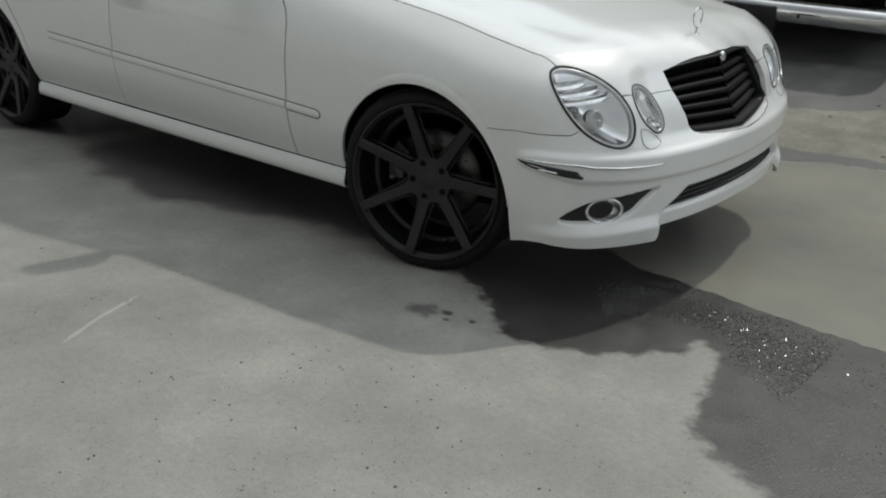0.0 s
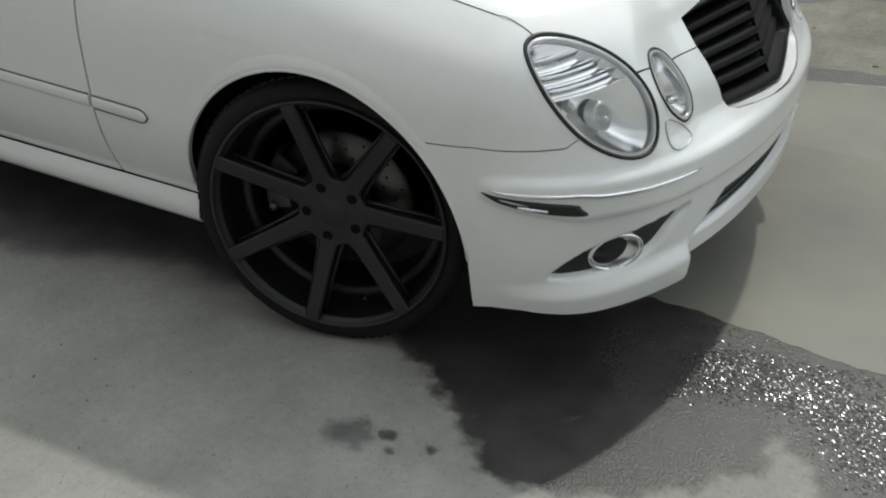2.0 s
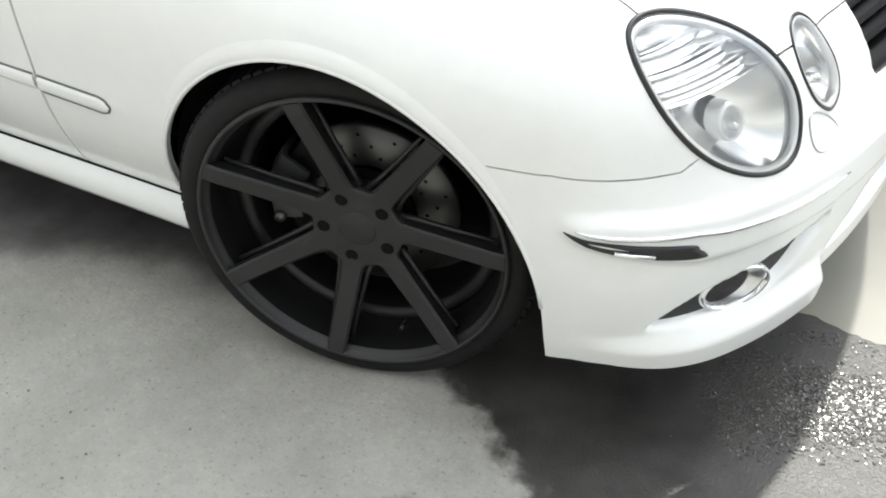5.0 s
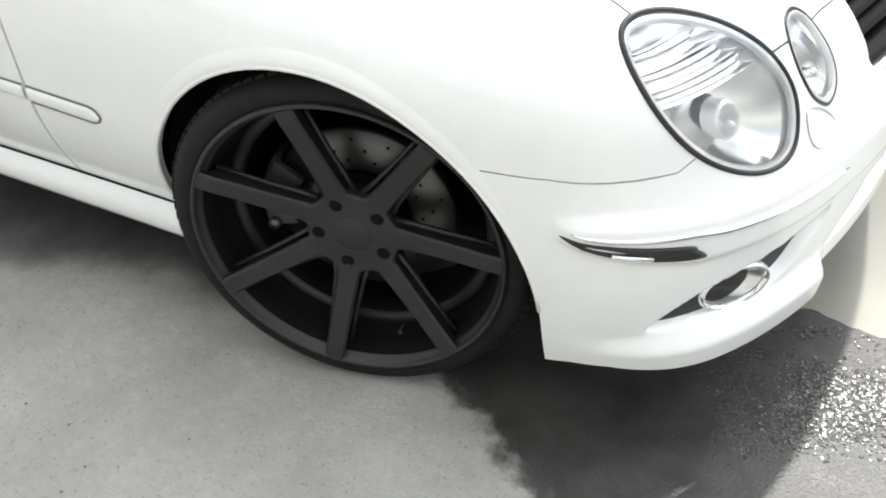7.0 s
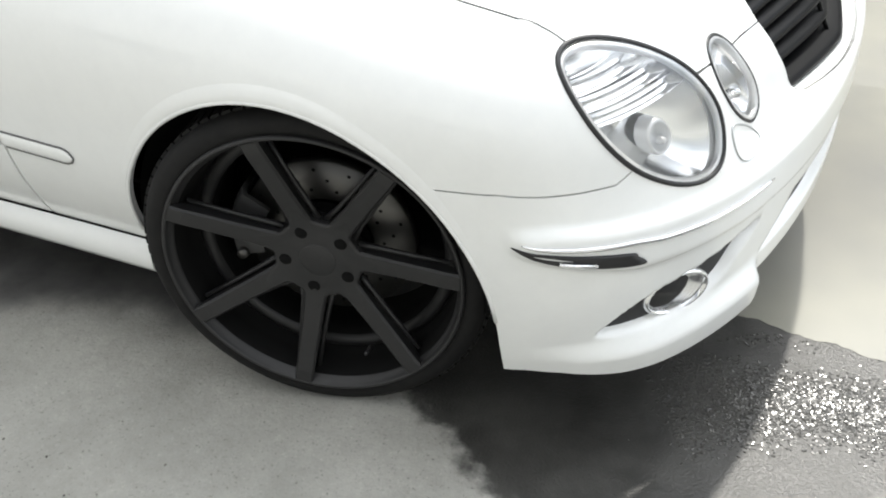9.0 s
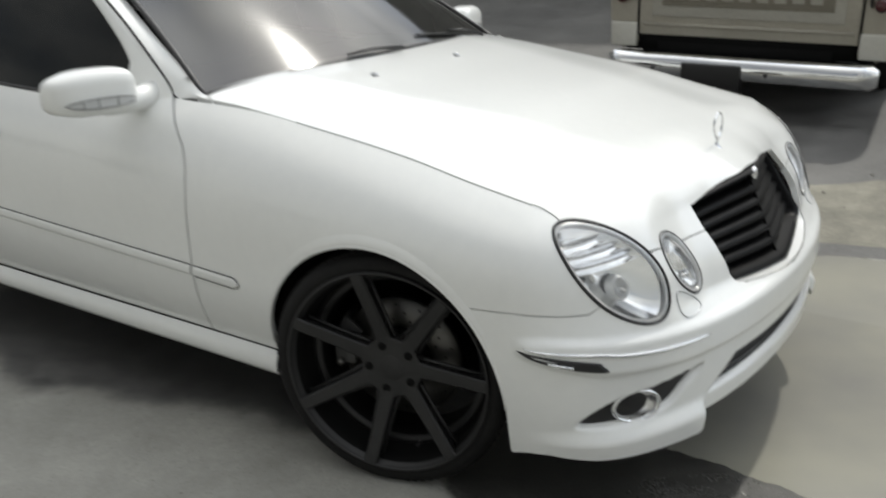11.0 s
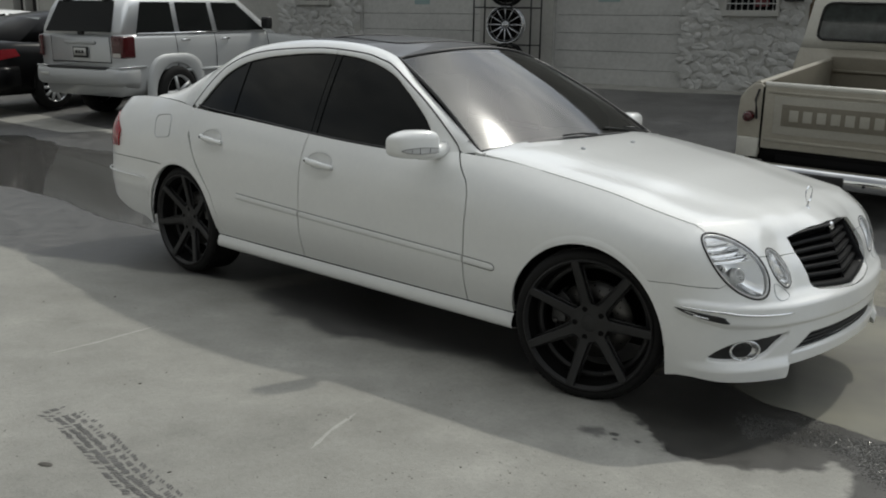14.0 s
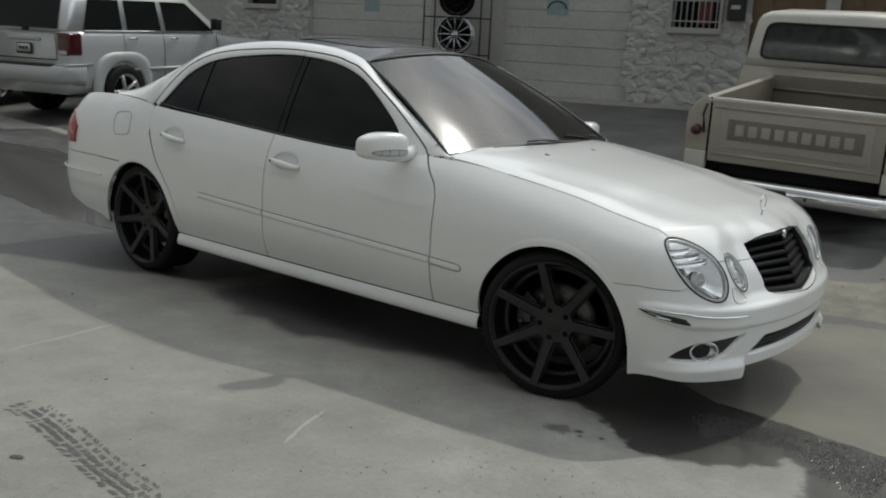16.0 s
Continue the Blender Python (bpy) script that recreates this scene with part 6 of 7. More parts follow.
M_plate = material("plate_white", (.55, .55, .52), .5)


def wbox(name, u0, u1, v0, v1, z0, z1, mat, parent=None, bevel=.0, label=""):
    """A block on the shop front: u along it, v out of it (negative towards the lot)."""
    return part(name, move(box_bm((u0, v0, z0), (u1, v1, z1), bevel), WALL), mat, parent, label, smooth=False)


def struct(ob, label, cat):
    return tagged(ob, label, cat, kind="structure")


north = struct(new("wall_north"), "painted shop front with stone facing", "wall")
Z0, ZT_ = .05, 6.4
# masonry round the openings
for (u0, u1, z0, z1) in ((-30, -19.4, Z0, ZT_), (-19.4, -18.2, 2.9, ZT_), (-18.2, -10.3, Z0, ZT_), (-10.3, -9.03, Z0, ZT_), (-9.03, -8.25, Z0, 1.95), (-9.03, -8.25, 3.0, ZT_), (-8.25, -7.45, Z0, ZT_), (-7.45, -4.62, 3.35, ZT_), (-4.62, -3.12, Z0, ZT_), (-3.12, -.74, 3.35, ZT_), (-.74, -.06, Z0, ZT_), (-.06, .70, Z0, 1.80), (-.06, .70, 2.75, ZT_), (.70, 1.18, Z0, ZT_), (1.18, 5.0, 2.9, ZT_), (2.25, 2.45, Z0, 2.9), (5.0, 16, Z0, ZT_)):
    wbox("masonry", u0, u1, 0, .25, z0, z1, M_plaster, north)
wbox("coping", -30, 16, -.06, .31, ZT_, ZT_ + .12, M_plaster, north)
struct(wbox("roof", -30, 16, .25, 9, ZT_ - .3, ZT_ - .05, M_plaster), "flat shop roof", "roof")
struct(wbox("wall_inner", -30, 16, 1.6, 1.8, Z0, ZT_ - .3, M_unlit), "near-black wall standing for the unlit room behind the openings", "wall")

# stone facing, stone by stone
rnd = random.Random(7)
variants = []
for k in range(10):
    bb_ = bmesh.new()
    bmesh.ops.create_icosphere(bb_, subdivisions=2, radius=1)
    for v in bb_.verts:
        nv = noise.noise(v.co * 1.3 + Vector((k * 7.3, 0, 0))) * 1.25 + .7 * noise.noise(v.co * 3.1 + Vector((k * 3.7, 4, 0)))
        v.co = Vector((math.copysign(abs(v.co.x) ** .7, v.co.x), math.copysign(abs(v.co.y) ** .8, v.co.y) * .55, math.copysign(abs(v.co.z) ** .7, v.co.z))) * (1 + .46 * nv)
    me = bpy.data.meshes.new("stone")
    bb_.to_mesh(me)
    bb_.free()
    me.materials.append(M_stone)
    variants.append(me)
for (u0, u1, z0, z1, holes) in ((-.74, 1.16, .30, 3.0, ((-.14, .78, 1.72, 2.83),)), (-9.62, -7.47, .45, 3.0, ((-9.1, -8.18, 1.88, 3.1),))):
    z = z0 + .08
    while z < z1:
        u = u0 + rnd.uniform(.03, .10)
        while u < u1 - .03:
            w, h_ = rnd.uniform(.06, .15), rnd.uniform(.05, .10)
            if not any(a < u < b2 and c < z < d for a, b2, c, d in holes):
                st = new("stone", variants[rnd.randrange(10)])
                st.parent = north
                st.matrix_local = WALL @ Matrix.Translation((u, .012, z + rnd.uniform(-.03, .03))) @ Matrix.Rotation(rnd.uniform(-.5, .5), 4, 'Y') @ Matrix.Diagonal((w, rnd.uniform(.035, .085), h_, 1))
            u += w * 1.55
        z += .125

# roller doors, panel by panel
for (u0, u1) in ((-7.45, -4.62), (-3.12, -.74)):
    d = struct(new("garage_door"), "pale sectional garage door, closed", "garage door")
    for k in range(10):
        z = .50 + .302 * k
        pb = box_bm((u0 + .02, .07, z + .003), (u1 - .02, .12, z + .299), .005, 1)
        part("panel", move(pb, WALL), M_door, d, smooth=False)
    wbox("seal", u0 + .02, u1 - .02, .06, .13, .40, .505, M_trim, d)
    wbox("backing", u0, u1, .13, .16, .3, 3.35, M_unlit, d)
    for u in (u0, u1 - .02):
        wbox("door_frame", u, u + .02, .03, .14, .3, 3.35, M_door, d)
st = struct(wbox("sticker", -2.30, -1.90, .064, .069, 1.93, 2.32, M_sticker), "faded teal sticker on the garage door", "sticker")
part("mark", move(tube([(-2.11 + .17 * math.cos(q), .060, 2.04 + .12 * math.sin(q)) for q in [math.pi * k / 12 for k in range(13)]], .012, 5), WALL), M_trim, st)
struct(wbox("sticker", -6.15, -5.80, .064, .069, 1.88, 2.3, M_sticker), "faded teal sticker on the garage door", "sticker")

# barred window, small window, box, brown boards
def barred_window(name, u0, u1, z0, z1, bars):
    w = struct(new(name), "dark shop window behind painted iron bars", "window")
    for a, b2, c, d in ((u0 - .05, u0, z0 - .05, z1 + .05), (u1, u1 + .05, z0 - .05, z1 + .05)):
        wbox("window_frame", a, b2, -.05, .10, c, d, M_plaster, w, .006)
    wbox("window_sill", u0 - .06, u1 + .06, -.09, .12, z0 - .09, z0, M_plaster, w, .006)
    wbox("pane", u0, u1, .12, .13, z0, z1, M_tint, w)
    if bars:
        for k in range(bars):
            u = u0 + (u1 - u0) * (k + .5) / bars
            part("bar", move(tube([(u, -.02, z0), (u, -.02, z1)], .011, 6), WALL), M_iron, w)
        for z in (z0 + .10, z0 + .42, z0 + .74):
            part("bar", move(tube([(u0, -.03, z), (u1, -.03, z)], .011, 6), WALL), M_iron, w)
    return w


w1 = barred_window("window_1", -.06, .70, 1.80, 2.75, 8)
wbox("poster", .34, .56, .105, .11, 1.86, 2.2, M_notice, w1, label="faded red notice")
barred_window("window_2", -9.03, -8.25, 1.95, 3.0, 0)
bx = tagged(wbox("meter_box", .84, 1.10, -.16, 0, 1.93, 2.35, M_trim, None, .015), "black metal box fixed to the stone wall", "box")
wbox("slot", .90, 1.04, -.168, -.16, 2.10, 2.16, M_iron, bx)
for (u0, u1) in ((1.18, 2.25), (2.45, 5.0)):
    d = struct(wbox("shop_door", u0, u1, .05, .10, .1, 2.9, M_brown), "brown timber boards closing the shop entrance", "door")
    for k in range(int((u1 - u0) / .3)):
        wbox("batten", u0 + .04 + .3 * k, u0 + .30 + .3 * k, .035, .05, .15, 2.85, M_brown, d, .004)
# a near-black slab fills the entrance in place of its unlit inside
dl = struct(new("shop_entrance"), "open shop entrance beside a pale frame, its unlit inside coloured near-black", "door")
wbox("recess", -19.35, -18.25, .2, .25, .2, 2.9, M_unlit, dl)
for u in (-19.4, -18.85, -18.26):
    wbox("jamb", u, u + .08, -.03, .2, .2, 2.9, M_plaster, dl)

# wheel rack with display wheels in front of the pillar
RK = -.62
rack = tagged(new("wheel_rack"), "thin black metal stand holding chrome display wheels", "rack")
for u in (-4.30, -3.16):
    for v in (RK - .12, RK + .25):
        part("post", move(tube([(u, v, .38), (u, v, 2.75)], .016, 6), WALL), M_trim, rack)
for z in (.62, 1.18, 1.81, 2.42):
    for v in (RK - .12, RK + .25):
        part("shelf_bar", move(tube([(-4.30, v, z), (-3.16, v, z)], .013, 6), WALL), M_trim, rack)


M_darkchrome = material("dark_chrome", (.52, .53, .55), .16, 1.0)


def display_wheel(u, z, r, mat, label):
    w = tagged(new("display_wheel"), label, "wheel", group="display wheels")
    m = WALL @ Matrix.Translation((u, RK + .02, z)) @ Matrix.Rotation(radians(18), 4, 'Z')
    part("barrel", move(lathe([(-.10, r), (-.115, r - .01), (-.10, r - .025), (-.05, r - .05), (.12, r - .06), (.13, r)], 48), m), mat, w)
    for k in range(12):
        q = 2 * math.pi * k / 12
        sp = tube([(.05, -.03, 0), (r * .55, -.055, 0), (r - .03, -.085, 0)], lambda t: .020 - .008 * t, 6)
        part("spoke", move(sp, m @ Matrix.Rotation(q, 4, 'Y')), mat, w)
    part("hub", move(lathe([(-.06, .0003), (-.06, .05), (-.03, .075), (.02, .08)], 24), m), mat, w)
    part("back", move(lathe([(.0, .0003), (.0, r - .06)], 32), m), M_dark, w)


display_wheel(-3.73, 1.52, .325, M_darkchrome, "large chrome wheel shown on the rack")
display_wheel(-3.73, 2.13, .30, M_black_paint, "large black wheel shown on the rack")
display_wheel(-3.68, .93, .29, M_black_paint, "large black wheel shown on the rack")


# ---- other vehicles: local x to the right, y forward, z up
def quad_pane(corners, depth, mat, parent, name, label="", n=6):
    """A slab over four corners, bulged a little."""
    a, b2, c, d = (Vector(p) for p in corners)
    rows = []
    for i in range(n + 1):
        t = i / n
        rows.append([a.lerp(b2, s).lerp(d.lerp(c, s), t) for s in [j / n for j in range(n + 1)]])
    return part(name, skin(rows, depth, centre=lambda p: Vector((0, p.y * .6 + 1.0, p.z * .4))), mat, parent, label)


def loft(sections, n_side=1):
    """A closed skin over half sections [(y, [(x, z), ...])], mirrored across x = 0."""
    b = bmesh.new()
    rings = []
    for y, prof in sections:
        full = [(x, z) for x, z in prof] + [(-x, z) for x, z in prof[::-1] if x > 1e-6]
        rings.append([b.verts.new((x, y, z)) for x, z in full])
    n = len(rings[0])
    for r0, r1 in zip(rings, rings[1:]):
        for j in range(n):
            b.faces.new((r0[j], r0[(j + 1) % n], r1[(j + 1) % n], r1[j]))
    b.faces.new(rings[0][::-1])
    b.faces.new(rings[-1])
    bmesh.ops.recalc_face_normals(b, faces=b.faces)
    return b


def add_wheel(root, x, y, r, wdt, rim_mat, spokes):
    w = new("wheel")
    w.parent = root
    sgn = 1 if x > 0 else -1
    tr = lathe([(-wdt / 2, r * .66), (-wdt / 2 - .008, r * .82), (-wdt / 2 + .015, r * .96), (-wdt / 2 + .04, r), (wdt / 2 - .04, r), (wdt / 2 - .015, r * .96), (wdt / 2 + .008, r * .82), (wdt / 2, r * .66)], 44, 'x')
    part("tyre", tr, M_rubber, w)
    f = sgn * wdt / 2
    part("rim", lathe([(f, r * .67), (f - sgn * .012, r * .62), (f - sgn * .05, r * .58), (f - sgn * .12, r * .56)], 40, 'x'), rim_mat, w)
    part("rim_back", lathe([(f - sgn * .09, .0003), (f - sgn * .09, r * .6)], 30, 'x'), M_dark, w)
    for k in range(spokes):
        q = 2 * math.pi * k / spokes + .3
        sp = tube([(f - sgn * .035, 0, .03), (f - sgn * .02, 0, r * .38), (f - sgn * .012, 0, r * .63)], lambda t: .030 - .006 * t, 6)
        part("spoke", move(sp, Matrix.Rotation(q, 4, 'X')), rim_mat, w)
    part("hub", lathe([(f - sgn * .02, .0003), (f - sgn * .02, .04), (f - sgn * .05, .06)], 20, 'x'), rim_mat, w)
    w.location = (x, y, r)
    return w


def wheel_arch(root, x, y, r, mat, width, proud=.020, square=1.0):
    """A flared lip round a wheel opening, with its dark well."""
    sgn = 1 if x > 0 else -1
    rows = []
    for k in range(25):
        q = math.pi * (-.02 + 1.04 * k / 24)
        c_, s_ = math.cos(q), math.sin(q)
        f = (abs(c_) ** (2 * square) + abs(s_) ** (2 * square)) ** (-.5 / square)
        rows.append([Vector((x + sgn * d, y + rr * c_, .36 + rr * s_)) for rr, d in ((f * (r + width), -.02), (f * (r + width) - .012, proud * .75), (f * (r + width * .5), proud), (r + .02, proud), (r, proud - .015), (r, -.10))])
    part("wheel_arch", skin(rows, 0, centre=lambda p: Vector((0, y, p.z))), mat, root)
    d = lathe([(x + sgn * .004, .0003), (x + sgn * .004, r + .004)], 36, 'x')
    for v in d.verts:
        v.co.y += y
        v.co.z = max(v.co.z + .36, .30)
    part("wheel_well", d, M_dark, root)


# silver estate: boxy, roof rails
jeep = tagged(new("estate_car"), "silver off-road estate car with dark windows and flared arches", "car")
jf = (-.225, .974)
J_AZ = math.degrees(math.atan2(jf[1], jf[0])) - 90
jeep.matrix_world = Matrix.Translation((-10.256, 2.24, .14)) @ pose(0, 0, 0, 1.2, 0, J_AZ) @ Matrix.Translation((.14, 0, 0)) @ Matrix.Diagonal((.85, 1, 1, 1))
W = .925
low = [(0, .36), (.80, .36), (.87, .46), (.915, .62), (W, .80), (W, .98), (.905, 1.10), (.885, 1.16), (0, 1.16)]
body = [(.05, low), (.30, low), (2.9, low), (3.35, [(0, .36), (.80, .36), (.87, .46), (.91, .62), (.915, .80), (.91, .95), (.86, 1.06), (.80, 1.10), (0, 1.16)]), (4.3, [(0, .36), (.78, .36), (.83, .46), (.86, .62), (.87, .80), (.85, .92), (.78, 1.01), (.72, 1.04), (0, 1.09)]), (4.66, [(0, .40), (.70, .40), (.74, .50), (.76, .62), (.76, .78), (.74, .88), (.68, .94), (.60, .97), (0, 1.0)])]
part("body", loft(body), M_silverpaint, jeep)
gh_s = [(.06, [(0, 1.15), (.875, 1.15), (.86, 1.20), (.845, 1.25), (0, 1.25)]), (.16, [(0, 1.15), (.88, 1.15), (.84, 1.35), (.79, 1.50), (0, 1.52)]), (.30, [(0, 1.15), (.88, 1.15), (.80, 1.52), (.745, 1.665), (0, 1.69)]), (.55, [(0, 1.15), (.88, 1.15), (.80, 1.54), (.74, 1.685), (0, 1.72)]), (2.0, [(0, 1.15), (.88, 1.15), (.80, 1.54), (.735, 1.69), (0, 1.73)]), (2.45, [(0, 1.15), (.875, 1.15), (.79, 1.52), (.72, 1.655), (0, 1.69)]), (3.02, [(0, 1.14), (.85, 1.14), (.80, 1.24), (.76, 1.30), (0, 1.33)]), (3.25, [(0, 1.13), (.83, 1.13), (.80, 1.15), (.76, 1.16), (0, 1.17)])]
part("cabin", loft(gh_s), M_silverpaint, jeep)


def jside(y, z):
    k = (z - 1.15) / .54
    return .884 - .085 * k - .03 * k * k + .004


for sg in (1, -1):
    for (ya, yb, yc, yd, nm) in ((.33, 1.02, 1.02, .49, "quarter_window"), (1.12, 1.78, 1.74, 1.12, "window"), (1.88, 2.92, 2.36, 1.84, "window")):
        zb, zt = 1.185, 1.585
        quad_pane([(sg * jside(ya, zb), ya, zb), (sg * jside(yb, zb), yb, zb), (sg * jside(yc, zt), yc, zt), (sg * jside(yd, zt), yd, zt)], .01, M_tint, jeep, nm, "dark tinted window")
    for y in (1.02, 1.80, 2.98):
        part("door_gap", tube([(sg * .915, y, .50), (sg * .928, y, .80), (sg * .93, y, .98), (sg * .89, y, 1.155)], .005, 5), M_dark, jeep)
    for y in (1.10, 1.92):
        part("door_handle", tube([(sg * .925, y, 1.075), (sg * .95, y + .03, 1.078), (sg * .95, y + .14, 1.078), (sg * .925, y + .17, 1.075)], .014, 8), M_chrome, jeep, "chrome door handle")
    part("window_trim", tube([(sg * .893, .34, 1.172), (sg * .893, 2.95, 1.172)], .012, 6), M_chrome, jeep, "bright trim under the windows")
    part("bumper_cap", box_bm((min(sg * .70, sg * .955), -.045, .735), (max(sg * .70, sg * .955), .42, .752), .006), M_chrome, jeep, "bright strip on the bumper corner")
    part("side_strip", tube([(sg * .93, 1.15, .66), (sg * .935, 2.9, .66)], .025, 6), M_silver2, jeep)
    part("roof_rail", tube([(sg * .66, .55, 1.735), (sg * .65, .75, 1.77), (sg * .65, 1.9, 1.775), (sg * .66, 2.15, 1.735)], .016, 8), M_silver2, jeep)
    lampj = part("tail_lamp", box_bm((min(sg * (.70 if sg > 0 else .87), sg * .948), .012, .86), (max(sg * (.70 if sg > 0 else .87), sg * .948), .25, 1.15), .035, 3), M_red, jeep, "dark red wrap-round tail lamp")
    if sg > 0:
        quad_pane([(sg * .74, .006, .875), (sg * .90, .006, .875), (sg * .90, .006, .925), (sg * .74, .006, .925)], .01, M_amber, lampj, "reversing_lamp", "white reversing lamp")
    mj = box_bm((min(sg * .93, sg * 1.10), 2.80, 1.20), (max(sg * .93, sg * 1.10), 2.92, 1.38), .035, 3)
    part("mirror", mj, M_trim, jeep, "black door mirror")
    for y in (.98, 3.76):
        wheel_arch(jeep, sg * .915, y, .405, M_silver2, .14, .040, 1.7)
        add_wheel(jeep, sg * .855, y, .365, .24, M_silverpaint, 5)
bp_ = loft([(-.10, [(0, .52), (.80, .52), (.86, .56), (.87, .64), (.84, .70), (0, .70)]), (-.04, [(0, .50), (.86, .50), (.93, .57), (.95, .68), (.93, .73), (0, .73)]), (.30, [(0, .46), (.90, .46), (.945, .54), (.955, .68), (.94, .74), (0, .74)])])
part("rear_bumper", bp_, M_silver2, jeep, "silver plastic rear bumper")
part("step_pad", box_bm((-.66, -.085, .72), (.66, .05, .745), .01), M_trim, jeep)
quad_pane([(-.735, .0, 1.20), (.735, .0, 1.20), (.625, .188, 1.60), (-.625, .188, 1.60)], .012, M_tint, jeep, "rear_window", "dark tinted rear window")
for x in (-.45, .45):
    part("glass_hinge", box_bm((x - .07, .17, 1.59), (x + .07, .25, 1.64), .015), M_trim, jeep)
part("tailgate_gap", tube([(-.66, .030, 1.14), (-.67, .036, .80), (.67, .036, .80), (.66, .030, 1.14)], .006, 5), M_dark, jeep)
part("tailgate_moulding", box_bm((-.34, .012, 1.035), (.34, .05, 1.075), .012), M_silver2, jeep)
pl = part("number_plate", box_bm((-.165, .018, .855), (.165, .034, 1.00), .006), M_trim, jeep, "white number plate in a black holder")
part("plate_face", box_bm((-.135, .012, .885), (.135, .018, .985)), M_plate, pl)
for k in range(3):
    part("plate_bar", box_bm((-.10 + .07 * k, .008, .915), (-.05 + .07 * k, .012, .955)), M_trim, pl)
part("rear_wiper", tube([(.02, .035, 1.20), (.10, .075, 1.235), (-.25, .09, 1.25)], .012, 6), M_trim, jeep)
part("wiper_motor", box_bm((-.04, .02, 1.155), (.08, .07, 1.215), .015), M_trim, jeep)
part("bumper_sticker", box_bm((-.80, -.108, .615), (-.60, -.10, .655)), M_plate, jeep)


# saloons parked beyond
def plain_saloon(name, label, paint, ox, oy, oz, az, glass):
    r = tagged(new(name), label, "car")
    r.matrix_world = Matrix.Translation((ox, oy, oz)) @ pose(0, 0, 0, 1.0, 0, az)
    lo = lambda w, t: [(0, .24), (w - .10, .24), (w - .03, .34), (w, .55), (w - .01, .72), (w - .05, t - .06), (w - .11, t), (0, t + .02)]
    part("body", loft([(0, lo(.74, .86)), (.10, lo(.83, .96)), (.45, lo(.89, .99)), (1.2, lo(.905, .97)), (3.0, lo(.905, .93)), (3.9, lo(.87, .86)), (4.45, lo(.78, .76)), (4.66, lo(.62, .66))]), paint, r)
    part("cabin", loft([(.55, [(0, .96), (.72, .96), (.70, .98), (0, 1.0)]), (1.05, [(0, .96), (.79, .96), (.62, 1.30), (0, 1.34)]), (1.6, [(0, .95), (.80, .95), (.61, 1.39), (0, 1.43)]), (2.3, [(0, .94), (.80, .94), (.60, 1.38), (0, 1.42)]), (2.75, [(0, .93), (.79, .93), (.62, 1.22), (0, 1.26)]), (3.30, [(0, .90), (.74, .90), (.72, .915), (0, .93)])]), paint, r)
    quad_pane([(-.66, .60, 1.012), (.66, .60, 1.012), (.55, 1.10, 1.335), (-.55, 1.10, 1.335)], .012, glass, r, "rear_screen", "sloping rear screen")
    for sg in (1, -1):
        quad_pane([(sg * .795, .98, .985), (sg * .812, 1.72, .985), (sg * .66, 1.72, 1.345), (sg * .675, 1.25, 1.29)], .01, M_tint, r, "window", "dark side window")
        quad_pane([(sg * .812, 1.80, .985), (sg * .80, 2.90, .975), (sg * .655, 2.35, 1.33), (sg * .66, 1.80, 1.345)], .01, M_tint, r, "window", "dark side window")
        quad_pane([(sg * .38, -.012, .74), (sg * .80, .06, .74), (sg * .84, .10, .89), (sg * .40, .02, .89)], .03, M_red_bright, r, "tail_lamp", "red tail lamp")
        quad_pane([(sg * .835, .07, .74), (sg * .90, .42, .80), (sg * .885, .36, .90), (sg * .86, .10, .89)], .02, M_red_bright, r, "tail_lamp", "red tail lamp")
        for y in (.98, 3.72):
            wheel_arch(r, sg * .888, y, .36, paint, .03)
            add_wheel(r, sg * .80, y, .325, .21, M_silverpaint, 10)
    part("rear_bumper", loft([(-.06, [(0, .34), (.66, .34), (.74, .42), (.74, .58), (.68, .64), (0, .64)]), (.06, [(0, .28), (.80, .28), (.87, .40), (.87, .60), (.82, .66), (0, .66)]), (.40, [(0, .28), (.86, .28), (.905, .40), (.905, .60), (.87, .66), (0, .66)])]), paint, r)
    p = part("number_plate", box_bm((-.16, -.02, .70), (.16, -.005, .80), .004), M_plate, r)
    part("plate_bar", box_bm((-.11, -.026, .73), (.11, -.02, .77)), M_trim, p)
    return r


M_pane = material("pale_screen_glass", (.10, .115, .115), .05)
plain_saloon("saloon_car", "black saloon car parked nose to the shops", M_black_paint, -12.45, 1.55, .16, J_AZ, M_pane)
plain_saloon("saloon_car", "white saloon car parked beyond the black one", M_white, -15.9, 1.9, .20, J_AZ, M_tint)

